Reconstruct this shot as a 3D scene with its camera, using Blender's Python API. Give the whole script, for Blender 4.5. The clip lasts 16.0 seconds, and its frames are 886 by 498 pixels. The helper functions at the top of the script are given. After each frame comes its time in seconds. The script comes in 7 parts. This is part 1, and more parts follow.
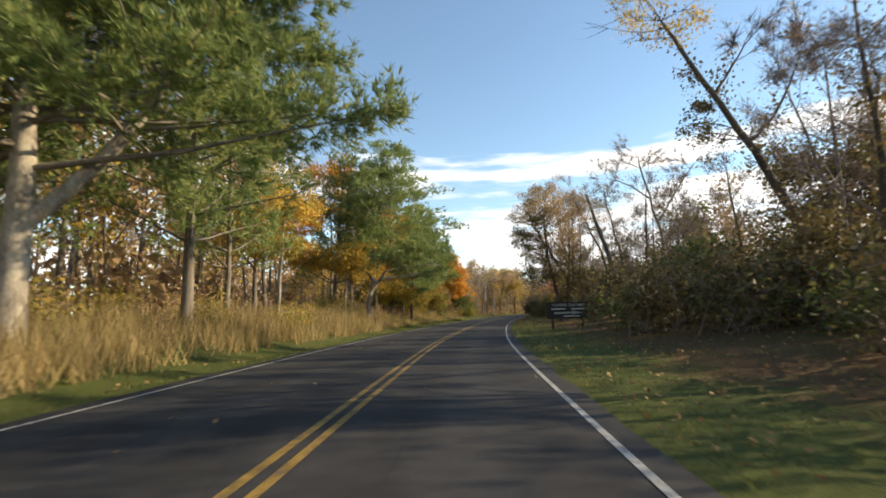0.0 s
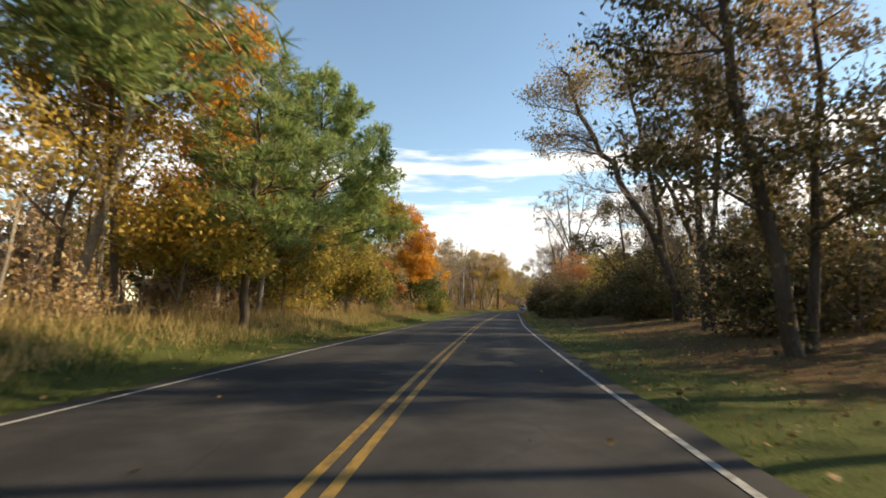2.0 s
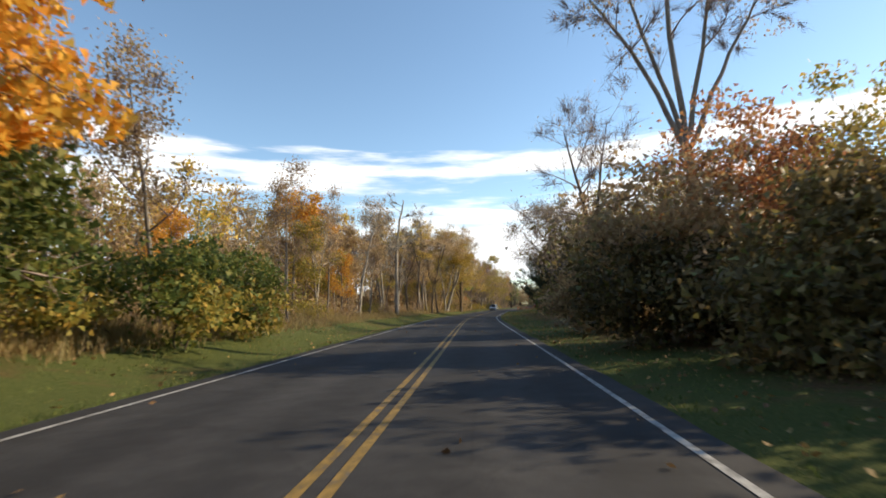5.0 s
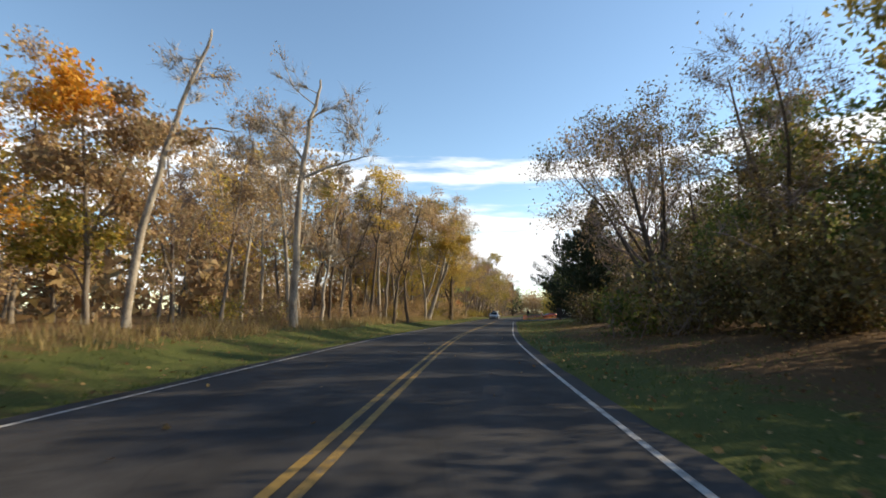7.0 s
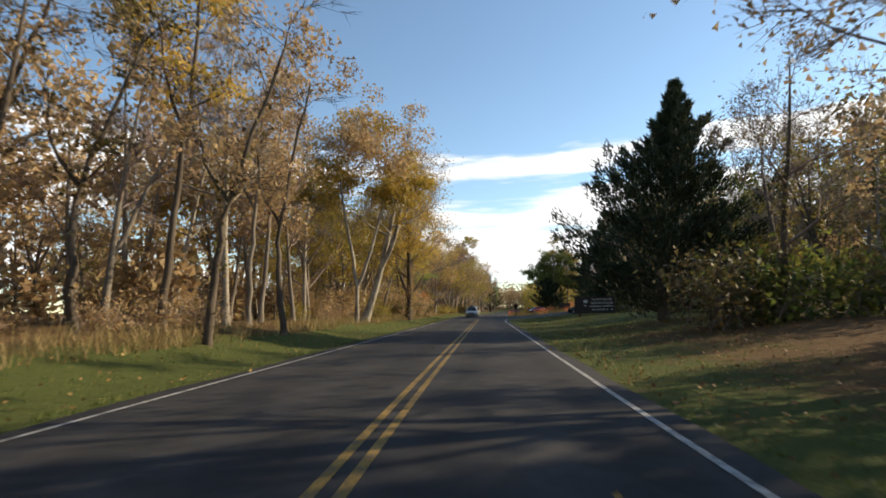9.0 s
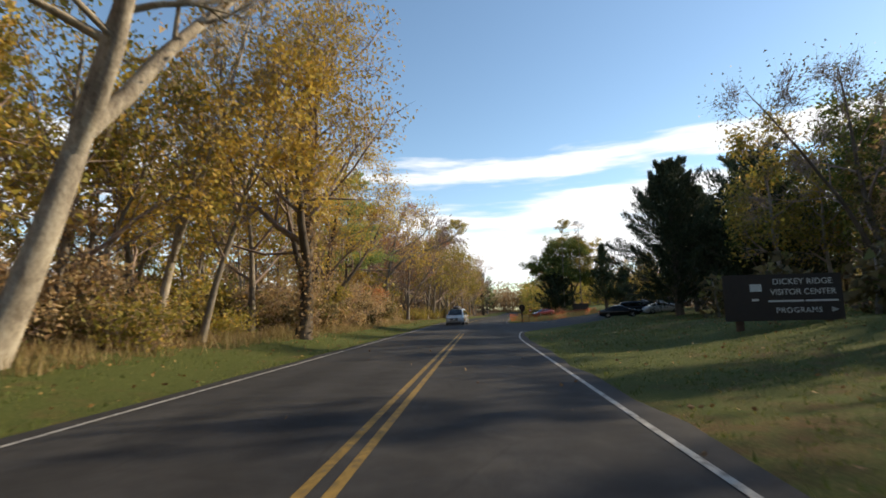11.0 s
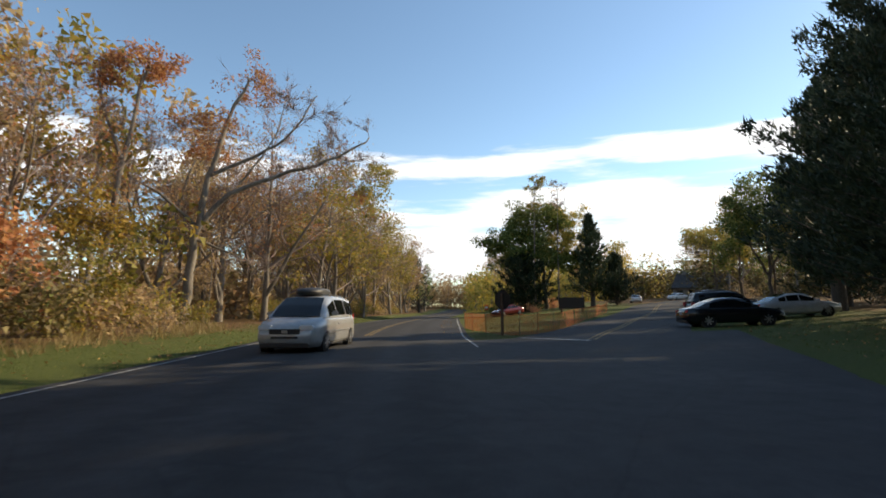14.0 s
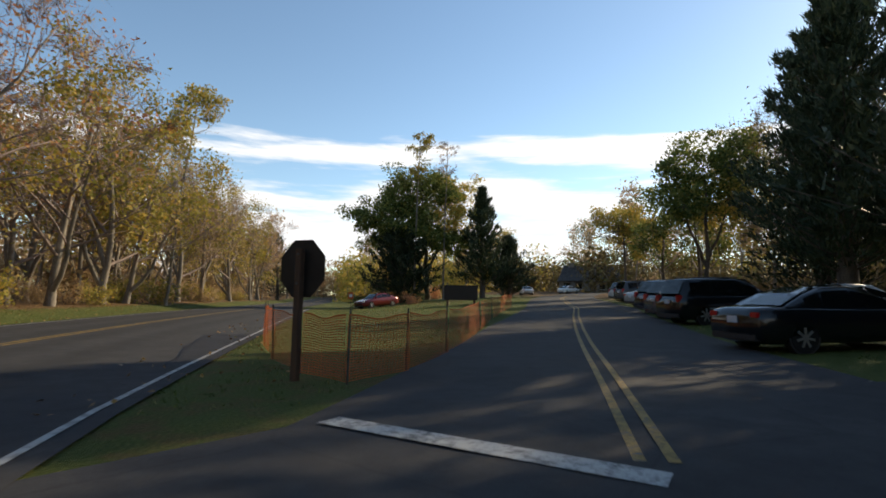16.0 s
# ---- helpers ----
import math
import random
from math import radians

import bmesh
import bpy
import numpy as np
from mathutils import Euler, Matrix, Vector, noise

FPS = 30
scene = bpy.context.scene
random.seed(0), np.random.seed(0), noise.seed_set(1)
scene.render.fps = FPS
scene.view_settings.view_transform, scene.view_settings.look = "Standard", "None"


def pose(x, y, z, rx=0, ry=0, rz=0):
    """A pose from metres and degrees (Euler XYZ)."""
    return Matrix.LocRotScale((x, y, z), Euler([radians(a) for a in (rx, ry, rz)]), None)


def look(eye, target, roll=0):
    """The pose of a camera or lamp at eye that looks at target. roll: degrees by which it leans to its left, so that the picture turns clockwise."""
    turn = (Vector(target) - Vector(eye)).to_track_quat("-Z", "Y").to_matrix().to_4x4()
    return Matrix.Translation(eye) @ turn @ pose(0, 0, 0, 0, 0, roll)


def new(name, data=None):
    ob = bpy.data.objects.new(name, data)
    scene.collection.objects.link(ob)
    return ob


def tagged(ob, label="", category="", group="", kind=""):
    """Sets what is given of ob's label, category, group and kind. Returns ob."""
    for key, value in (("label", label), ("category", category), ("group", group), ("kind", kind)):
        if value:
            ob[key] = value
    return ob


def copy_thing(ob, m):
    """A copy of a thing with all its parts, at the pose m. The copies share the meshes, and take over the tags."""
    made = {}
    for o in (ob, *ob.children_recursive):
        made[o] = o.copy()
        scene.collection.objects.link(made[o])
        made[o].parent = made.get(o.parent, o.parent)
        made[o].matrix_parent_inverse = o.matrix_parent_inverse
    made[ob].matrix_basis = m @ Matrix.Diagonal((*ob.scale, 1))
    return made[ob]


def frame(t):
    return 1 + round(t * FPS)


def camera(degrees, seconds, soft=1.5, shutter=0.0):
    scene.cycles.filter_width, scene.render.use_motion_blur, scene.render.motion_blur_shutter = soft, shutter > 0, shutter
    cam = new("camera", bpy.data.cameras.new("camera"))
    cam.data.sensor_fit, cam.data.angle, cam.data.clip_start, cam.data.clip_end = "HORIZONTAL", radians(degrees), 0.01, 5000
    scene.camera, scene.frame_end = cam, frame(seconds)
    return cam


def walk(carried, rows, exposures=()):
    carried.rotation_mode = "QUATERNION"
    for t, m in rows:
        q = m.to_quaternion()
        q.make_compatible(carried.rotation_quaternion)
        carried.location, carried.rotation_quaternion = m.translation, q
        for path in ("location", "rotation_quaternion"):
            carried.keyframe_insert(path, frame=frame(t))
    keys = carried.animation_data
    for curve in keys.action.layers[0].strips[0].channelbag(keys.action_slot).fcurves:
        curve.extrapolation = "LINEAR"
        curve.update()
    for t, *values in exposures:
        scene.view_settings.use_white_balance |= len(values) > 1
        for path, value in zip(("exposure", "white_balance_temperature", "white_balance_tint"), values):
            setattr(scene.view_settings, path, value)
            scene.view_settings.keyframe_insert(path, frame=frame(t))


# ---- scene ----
# ---------------------------------------------------------------- camera
cam = camera(81.4, 16.0, soft=1.7, shutter=0.15)
PATH = [
    (0, (0.51, 0.11, 1.3), (0.417, 2.091, 1.544), -0.93),
    (0.5, (0.58, 10.16, 1.3), (0.465, 12.143, 1.546), -0.68),
    (1, (0.67, 20.56, 1.3), (0.598, 22.550, 1.523), -0.46),
    (1.5, (1.06, 29.98, 1.3), (1.041, 31.966, 1.502), 0.13),
    (2, (1.42, 38.86, 1.3), (1.413, 40.846, 1.519), 0.76),
    (2.5, (2.12, 47.51, 1.3), (2.159, 49.492, 1.539), 0.01),
    (3, (3.19, 55.48, 1.3), (3.234, 57.466, 1.539), 0.18),
    (3.5, (3.74, 63.34, 1.3), (3.795, 65.325, 1.527), -0.95),
    (4, (4.74, 70.84, 1.3), (4.856, 72.830, 1.517), -1.31),
    (4.2, (5.07, 73.75, 1.3), (5.210, 75.736, 1.511), -1.27),
    (6.3, (9.74, 108.04, 1.3), (9.855, 110.019, 1.556), -0.72),
    (6.5, (10.18, 111.37, 1.3), (10.304, 113.345, 1.556), -0.13),
    (7, (11.23, 119.58, 1.3), (11.373, 121.562, 1.548), 0.58),
    (7.5, (12.17, 127.29, 1.3), (12.342, 129.273, 1.533), 0.07),
    (8, (13.20, 134.28, 1.3), (13.401, 136.261, 1.518), 0.19),
    (8.5, (14.28, 141.44, 1.3), (14.525, 143.412, 1.520), -0.63),
    (8.7, (14.74, 144.41, 1.3), (14.989, 146.385, 1.526), -0.71),
    (10.8, (21.43, 176.73, 1.3), (21.693, 178.694, 1.556), -1.16),
    (11, (22.08, 179.80, 1.3), (22.361, 181.769, 1.549), -1.32),
    (11.5, (23.92, 187.69, 1.3), (24.229, 189.657, 1.529), -0.93),
    (12, (25.42, 194.91, 1.3), (25.772, 196.867, 1.517), -1.58),
    (12.5, (26.58, 201.10, 1.3), (26.953, 203.052, 1.524), -1.92),
    (13, (27.89, 206.80, 1.3), (28.274, 208.748, 1.537), -0.98),
    (13.5, (29.79, 212.79, 1.3), (30.213, 214.730, 1.540), -0.53),
    (14, (31.37, 218.11, 1.3), (31.875, 220.027, 1.531), -0.30),
    (14.5, (33.15, 222.81, 1.3), (33.759, 224.706, 1.513), -0.07),
    (15, (35.03, 226.99, 1.3), (35.750, 228.841, 1.493), 0.19),
    (15.5, (36.83, 230.50, 1.3), (37.670, 232.304, 1.488), 0.55),
    (16, (38.83, 233.72, 1.3), (39.759, 235.484, 1.495), 1.22),
]
walk(cam, [(t, look(eye, target, roll)) for t, eye, target, roll in PATH],
     [(0, 0.64, 7000, 10), (1.5, 0.64, 7300, 10), (2.5, 0.64, 7400, 10), (3.5, 0.54, 6750, 10), (7, 0.52, 6700, 10), (8.5, 0.46, 6850, 10), (11, 0.36, 6750, 10), (14, 0.40, 6800, 10), (16, 0.26, 6850, 10)])

# ---------------------------------------------------------------- light
SUN_AZ, SUN_EL = 79.0, 26.0        # degrees clockwise from +y, and above the horizon
world = bpy.data.worlds.new("sky")
scene.world = world
world.use_nodes = True
wt = world.node_tree
wt.nodes.clear()


def wn(kind, **inputs):
    n = wt.nodes.new(kind)
    for k, v in inputs.items():
        n.inputs[k.replace("_", " ")].default_value = v
    return n


def wmath(op, a, b=None, clamp=False):
    n = wt.nodes.new("ShaderNodeMath")
    n.operation, n.use_clamp = op, clamp
    for i, v in enumerate((a, b)):
        if v is None:
            continue
        if isinstance(v, (int, float)):
            n.inputs[i].default_value = v
        else:
            wt.links.new(v, n.inputs[i])
    return n.outputs[0]


def wstep(x, lo, hi):
    n = wt.nodes.new("ShaderNodeMapRange")
    n.interpolation_type = "SMOOTHSTEP"
    wt.links.new(x, n.inputs["Value"])
    n.inputs["From Min"].default_value, n.inputs["From Max"].default_value = lo, hi
    return n.outputs["Result"]


sky = wt.nodes.new("ShaderNodeTexSky")
sky.sky_type = "NISHITA"
sky.sun_disc = False
sky.sun_elevation, sky.sun_rotation = radians(SUN_EL), radians(SUN_AZ)
sky.air_density, sky.dust_density, sky.ozone_density = 1.0, 0.25, 0.25
sky.altitude = 700
coord = wt.nodes.new("ShaderNodeTexCoord")
split = wt.nodes.new("ShaderNodeSeparateXYZ")
wt.links.new(coord.outputs["Generated"], split.inputs[0])
stretch = wt.nodes.new("ShaderNodeMapping")
stretch.inputs["Scale"].default_value = (1.6, 1.6, 13.0)
stretch.inputs["Location"].default_value = (0.35, 0.1, 0.55)
wt.links.new(coord.outputs["Generated"], stretch.inputs[0])
puff = wn("ShaderNodeTexNoise", Scale=1.5, Detail=7.0, Roughness=0.55)
wt.links.new(stretch.outputs[0], puff.inputs["Vector"])
up = split.outputs["Z"]
bank = wmath("MULTIPLY", wstep(up, 0.0, 0.04), wmath("SUBTRACT", 1.0, wstep(up, 0.255, 0.375)))
lift = wmath("ADD", wmath("MULTIPLY", bank, 0.40), wmath("MULTIPLY", puff.outputs["Fac"], 0.9))
cover = wstep(lift, 0.755, 0.885)
mix = wt.nodes.new("ShaderNodeMix")
mix.data_type = "RGBA"
wt.links.new(cover, mix.inputs["Factor"])
tint = wt.nodes.new("ShaderNodeMix")
tint.data_type, tint.blend_type = "RGBA", "MULTIPLY"
tint.inputs["Factor"].default_value = 1.0
wt.links.new(sky.outputs[0], tint.inputs["A"])
tint.inputs["B"].default_value = (0.90, 1.02, 1.06, 1)      # clear dry autumn air
wt.links.new(tint.outputs["Result"], mix.inputs["A"])
mix.inputs["B"].default_value = (5.9, 6.1, 6.4, 1)
back = wn("ShaderNodeBackground", Strength=0.15)
wt.links.new(mix.outputs["Result"], back.inputs["Color"])
wout = wt.nodes.new("ShaderNodeOutputWorld")
wt.links.new(back.outputs[0], wout.inputs["Surface"])

lamp = bpy.data.lights.new("sun", "SUN")
lamp.energy, lamp.angle, lamp.color = 5.0, radians(0.6), (1.0, 0.82, 0.56)
sun = new("sun", lamp)
az, el = radians(SUN_AZ), radians(SUN_EL)
toward = Vector((math.sin(az) * math.cos(el), math.cos(az) * math.cos(el), math.sin(el)))
sun.matrix_world = look(toward * 100, (0, 0, 0))


# ---------------------------------------------------------------- materials
def shader(name, rough=0.8, metal=0.0, spec=0.3):
    m = bpy.data.materials.new(name)
    m.use_nodes = True
    b = m.node_tree.nodes["Principled BSDF"]
    b.inputs["Roughness"].default_value, b.inputs["Metallic"].default_value = rough, metal
    b.inputs["Specular IOR Level"].default_value = spec
    return m, m.node_tree, b


def node(nt, kind, **inputs):
    n = nt.nodes.new(kind)
    for k, v in inputs.items():
        n.inputs[k.replace("_", " ")].default_value = v
    return n


def ramp(nt, src, stops):
    r = nt.nodes.new("ShaderNodeValToRGB")
    e = r.color_ramp.elements
    while len(e) < len(stops):
        e.new(0.5)
    for el_, (p, c) in zip(e, stops):
        el_.position, el_.color = p, (*c, 1)
    nt.links.new(src, r.inputs[0])
    return r.outputs[0]


def blend(nt, fac, a, b, mode="MIX"):
    m = nt.nodes.new("ShaderNodeMix")
    m.data_type, m.blend_type = "RGBA", mode
    for key, v in (("Factor", fac), ("A", a), ("B", b)):
        if isinstance(v, (int, float)):
            m.inputs[key].default_value = v
        elif isinstance(v, tuple):
            m.inputs[key].default_value = (*v, 1)
        else:
            nt.links.new(v, m.inputs[key])
    return m.outputs["Result"]


def surface(name, stops, scale=2.0, fine=40.0, rough=0.85, bump=0.3, bump_scale=None, stretch=(1, 1, 1), spec=0.3, dist=0.02):
    """Two scales of noise through a ramp of colours, with a fine relief."""
    m, nt, b = shader(name, rough, spec=spec)
    tc = nt.nodes.new("ShaderNodeTexCoord")
    mp = nt.nodes.new("ShaderNodeMapping")
    mp.inputs["Scale"].default_value = stretch
    nt.links.new(tc.outputs["Object"], mp.inputs[0])
    big = node(nt, "ShaderNodeTexNoise", Scale=scale, Detail=5.0)
    small = node(nt, "ShaderNodeTexNoise", Scale=fine, Detail=4.0)
    for n in (big, small):
        nt.links.new(mp.outputs[0], n.inputs["Vector"])
    f = blend(nt, 0.4, big.outputs["Fac"], small.outputs["Fac"])
    nt.links.new(ramp(nt, f, stops), b.inputs["Base Color"])
    if bump:
        bp = node(nt, "ShaderNodeBump", Strength=bump, Distance=dist)
        nt.links.new(small.outputs["Fac"], bp.inputs["Height"])
        nt.links.new(bp.outputs[0], b.inputs["Normal"])
    return m


def leafy(name, stops, rough=0.6, glow=0.42):
    """Leaves: one colour to each leaf, and light that shines through."""
    m, nt, b = shader(name, rough, spec=0.25)
    geo = nt.nodes.new("ShaderNodeNewGeometry")
    info = nt.nodes.new("ShaderNodeObjectInfo")
    c = ramp(nt, geo.outputs["Random Per Island"], stops)
    hsv = node(nt, "ShaderNodeHueSaturation")
    mr = nt.nodes.new("ShaderNodeMapRange")
    nt.links.new(info.outputs["Random"], mr.inputs["Value"])
    mr.inputs["To Min"].default_value, mr.inputs["To Max"].default_value = 0.75, 1.2
    nt.links.new(mr.outputs["Result"], hsv.inputs["Value"])
    nt.links.new(c, hsv.inputs["Color"])
    nt.links.new(hsv.outputs[0], b.inputs["Base Color"])
    tr = nt.nodes.new("ShaderNodeBsdfTranslucent")
    nt.links.new(hsv.outputs[0], tr.inputs["Color"])
    ms = nt.nodes.new("ShaderNodeMixShader")
    ms.inputs[0].default_value = glow
    nt.links.new(b.outputs[0], ms.inputs[1])
    nt.links.new(tr.outputs[0], ms.inputs[2])
    nt.links.new(ms.outputs[0], nt.nodes["Material Output"].inputs["Surface"])
    return m


def plain(name, colour, rough=0.5, metal=0.0, spec=0.5, coat=0.0):
    m, nt, b = shader(name, rough, metal, spec)
    tc = nt.nodes.new("ShaderNodeTexCoord")
    n = node(nt, "ShaderNodeTexNoise", Scale=6.0, Detail=6.0)
    nt.links.new(tc.outputs["Object"], n.inputs["Vector"])
    dark = tuple(v * 0.86 for v in colour)
    nt.links.new(ramp(nt, n.outputs["Fac"], [(0.35, dark), (0.65, colour)]), b.inputs["Base Color"])
    b.inputs["Coat Weight"].default_value = coat
    return m


def asphalt_material():
    m, nt, b = shader("asphalt", 0.88, spec=0.22)
    tc = nt.nodes.new("ShaderNodeTexCoord")
    big = node(nt, "ShaderNodeTexNoise", Scale=0.35, Detail=5.0)
    mid = node(nt, "ShaderNodeTexNoise", Scale=2.2, Detail=6.0, Roughness=0.65)
    grit = node(nt, "ShaderNodeTexNoise", Scale=90.0, Detail=3.0)
    for n in (big, mid, grit):
        nt.links.new(tc.outputs["Object"], n.inputs["Vector"])
    f = blend(nt, 0.45, big.outputs["Fac"], mid.outputs["Fac"])
    c = ramp(nt, f, [(0.3, (0.024, 0.024, 0.026)), (0.55, (0.034, 0.034, 0.036)), (0.75, (0.052, 0.051, 0.051))])
    g = ramp(nt, grit.outputs["Fac"], [(0.3, (0.7, 0.7, 0.7)), (0.7, (1.25, 1.25, 1.25))])
    # polished wheel tracks and a darker oily middle in each lane
    at = nt.nodes.new("ShaderNodeAttribute")
    at.attribute_name = "across"
    wave = nt.nodes.new("ShaderNodeMath")
    wave.operation = "MULTIPLY"
    wave.inputs[1].default_value = 3.9
    nt.links.new(at.outputs["Fac"], wave.inputs[0])
    cosine = nt.nodes.new("ShaderNodeMath")
    cosine.operation = "COSINE"
    nt.links.new(wave.outputs[0], cosine.inputs[0])
    mixed = nt.nodes.new("ShaderNodeMath")
    mixed.operation = "MULTIPLY_ADD"
    nt.links.new(cosine.outputs[0], mixed.inputs[0])
    mixed.inputs[1].default_value = 0.22
    nt.links.new(mid.outputs["Fac"], mixed.inputs[2])
    wear = ramp(nt, mixed.outputs[0], [(0.25, (0.8, 0.8, 0.8)), (0.75, (1.22, 1.21, 1.19))])
    # hairline cracks and sealed joints
    crack = node(nt, "ShaderNodeTexVoronoi", Scale=0.42, Randomness=1.0)
    crack.feature = "DISTANCE_TO_EDGE"
    warp = blend(nt, 0.12, tc.outputs["Object"], mid.outputs["Color"], "ADD")
    nt.links.new(warp, crack.inputs["Vector"])
    line = ramp(nt, crack.outputs["Distance"], [(0.004, (0.55, 0.55, 0.55)), (0.011, (1, 1, 1))])
    c = blend(nt, 1.0, c, wear, "MULTIPLY")
    c = blend(nt, 0.35, c, line, "MULTIPLY")
    nt.links.new(blend(nt, 0.8, c, g, "MULTIPLY"), b.inputs["Base Color"])
    bp = node(nt, "ShaderNodeBump", Strength=0.35, Distance=0.006)
    nt.links.new(grit.outputs["Fac"], bp.inputs["Height"])
    nt.links.new(bp.outputs[0], b.inputs["Normal"])
    return m


def paint_material(name, colour):
    """Worn road paint with asphalt showing through."""
    m, nt, b = shader(name, 0.7, spec=0.3)
    tc = nt.nodes.new("ShaderNodeTexCoord")
    a = node(nt, "ShaderNodeTexNoise", Scale=7.0, Detail=8.0, Roughness=0.75)
    nt.links.new(tc.outputs["Object"], a.inputs["Vector"])
    dim = tuple(0.55 * v for v in colour)
    c = ramp(nt, a.outputs["Fac"], [(0.36, (0.09, 0.09, 0.09)), (0.44, dim), (0.56, colour)])
    nt.links.new(c, b.inputs["Base Color"])
    return m


def ground_material():
    m, nt, b = shader("ground", 0.95, spec=0.1)
    tc = nt.nodes.new("ShaderNodeTexCoord")
    big = node(nt, "ShaderNodeTexNoise", Scale=0.11, Detail=5.0)
    mid = node(nt, "ShaderNodeTexNoise", Scale=1.3, Detail=6.0, Roughness=0.7)
    fine = node(nt, "ShaderNodeTexNoise", Scale=26.0, Detail=5.0, Roughness=0.7)
    for n in (big, mid, fine):
        nt.links.new(tc.outputs["Object"], n.inputs["Vector"])
    grass = ramp(nt, fine.outputs["Fac"], [(0.3, (0.035, 0.050, 0.014)), (0.5, (0.075, 0.095, 0.026)), (0.72, (0.16, 0.15, 0.06))])
    litter = ramp(nt, fine.outputs["Fac"], [(0.3, (0.055, 0.034, 0.018)), (0.55, (0.14, 0.085, 0.042)), (0.75, (0.24, 0.15, 0.075))])
    f = blend(nt, 0.5, big.outputs["Fac"], mid.outputs["Fac"])
    cover = nt.nodes.new("ShaderNodeAttribute")
    cover.attribute_name = "litter"
    lean = nt.nodes.new("ShaderNodeMath")
    lean.operation = "MULTIPLY_ADD"
    nt.links.new(cover.outputs["Fac"], lean.inputs[0])
    lean.inputs[1].default_value = 0.22
    nt.links.new(f, lean.inputs[2])
    k = ramp(nt, lean.outputs[0], [(0.54, (0, 0, 0)), (0.68, (1, 1, 1))])
    nt.links.new(blend(nt, k, grass, litter), b.inputs["Base Color"])
    bp = node(nt, "ShaderNodeBump", Strength=0.8, Distance=0.05)
    nt.links.new(fine.outputs["Fac"], bp.inputs["Height"])
    nt.links.new(bp.outputs[0], b.inputs["Normal"])
    return m


ASPHALT = asphalt_material()
WHITE_LINE = paint_material("white_line", (0.40, 0.40, 0.385))
YELLOW_LINE = paint_material("yellow_line", (0.28, 0.18, 0.045))
GROUND = ground_material()
BARK_PALE = surface("bark_pale", [(0.32, (0.11, 0.09, 0.07)), (0.47, (0.27, 0.235, 0.19)), (0.6, (0.42, 0.38, 0.31)), (0.72, (0.55, 0.51, 0.44))], 3.0, 22, stretch=(1, 1, 0.4), bump=0.6)
BARK_GREY = surface("bark_grey", [(0.3, (0.09, 0.075, 0.06)), (0.5, (0.19, 0.165, 0.135)), (0.7, (0.30, 0.27, 0.225))], 2.0, 18, stretch=(1, 1, 0.3), bump=0.8)
BARK_DARK = surface("bark_dark", [(0.3, (0.045, 0.036, 0.028)), (0.5, (0.095, 0.075, 0.057)), (0.7, (0.16, 0.13, 0.10))], 2.0, 18, stretch=(1, 1, 0.3), bump=0.8)
TWIG = surface("twig", [(0.3, (0.15, 0.112, 0.098)), (0.7, (0.33, 0.26, 0.23))], 3.0, 20, bump=0)
LEAF = {
    "orange": leafy("leaf_orange", [(0.0, (0.60, 0.22, 0.03)), (0.4, (0.78, 0.38, 0.045)), (0.8, (0.80, 0.48, 0.08)), (1.0, (0.46, 0.34, 0.08))]),
    "gold": leafy("leaf_gold", [(0.0, (0.42, 0.26, 0.06)), (0.45, (0.62, 0.42, 0.08)), (0.8, (0.56, 0.44, 0.10)), (1.0, (0.34, 0.30, 0.07))]),
    "olive": leafy("leaf_olive", [(0.0, (0.18, 0.17, 0.04)), (0.4, (0.31, 0.28, 0.06)), (0.75, (0.46, 0.35, 0.08)), (1.0, (0.52, 0.32, 0.07))]),
    "brown": leafy("leaf_brown", [(0.0, (0.31, 0.20, 0.115)), (0.4, (0.45, 0.31, 0.17)), (0.75, (0.54, 0.40, 0.21)), (1.0, (0.37, 0.29, 0.13))]),
    "green": leafy("leaf_green", [(0.0, (0.06, 0.095, 0.025)), (0.5, (0.12, 0.155, 0.038)), (1.0, (0.26, 0.25, 0.06))]),
    "rust": leafy("leaf_rust", [(0.0, (0.36, 0.14, 0.07)), (0.5, (0.52, 0.23, 0.10)), (1.0, (0.56, 0.34, 0.13))]),
    # dark leaves, mostly on the right: backlit shade put into the colour
    "shade_tone": leafy("leaf_shade_tone", [(0.0, (0.08, 0.065, 0.03)), (0.5, (0.16, 0.12, 0.05)), (0.8, (0.26, 0.20, 0.08)), (1.0, (0.13, 0.15, 0.04))], glow=0.26),
}
NEEDLE = leafy("pine_needles", [(0.0, (0.13, 0.20, 0.075)), (0.5, (0.27, 0.36, 0.125)), (0.85, (0.38, 0.44, 0.17)), (1.0, (0.46, 0.40, 0.15))], glow=0.42)
CEDAR = leafy("cedar_sprays", [(0.0, (0.022, 0.036, 0.019)), (0.6, (0.042, 0.062, 0.032)), (1.0, (0.085, 0.10, 0.05))], glow=0.12)
STRAW = leafy("straw", [(0.0, (0.22, 0.15, 0.06)), (0.5, (0.42, 0.31, 0.15)), (1.0, (0.30, 0.27, 0.10))], glow=0.3)
BLADE = leafy("grass_blade", [(0.0, (0.05, 0.08, 0.018)), (0.5, (0.10, 0.14, 0.03)), (0.85, (0.17, 0.19, 0.05)), (1.0, (0.30, 0.24, 0.10))], glow=0.3)
FALLEN = leafy("fallen_leaf", [(0.0, (0.16, 0.08, 0.035)), (0.5, (0.32, 0.19, 0.08)), (1.0, (0.46, 0.30, 0.11))], glow=0.1)


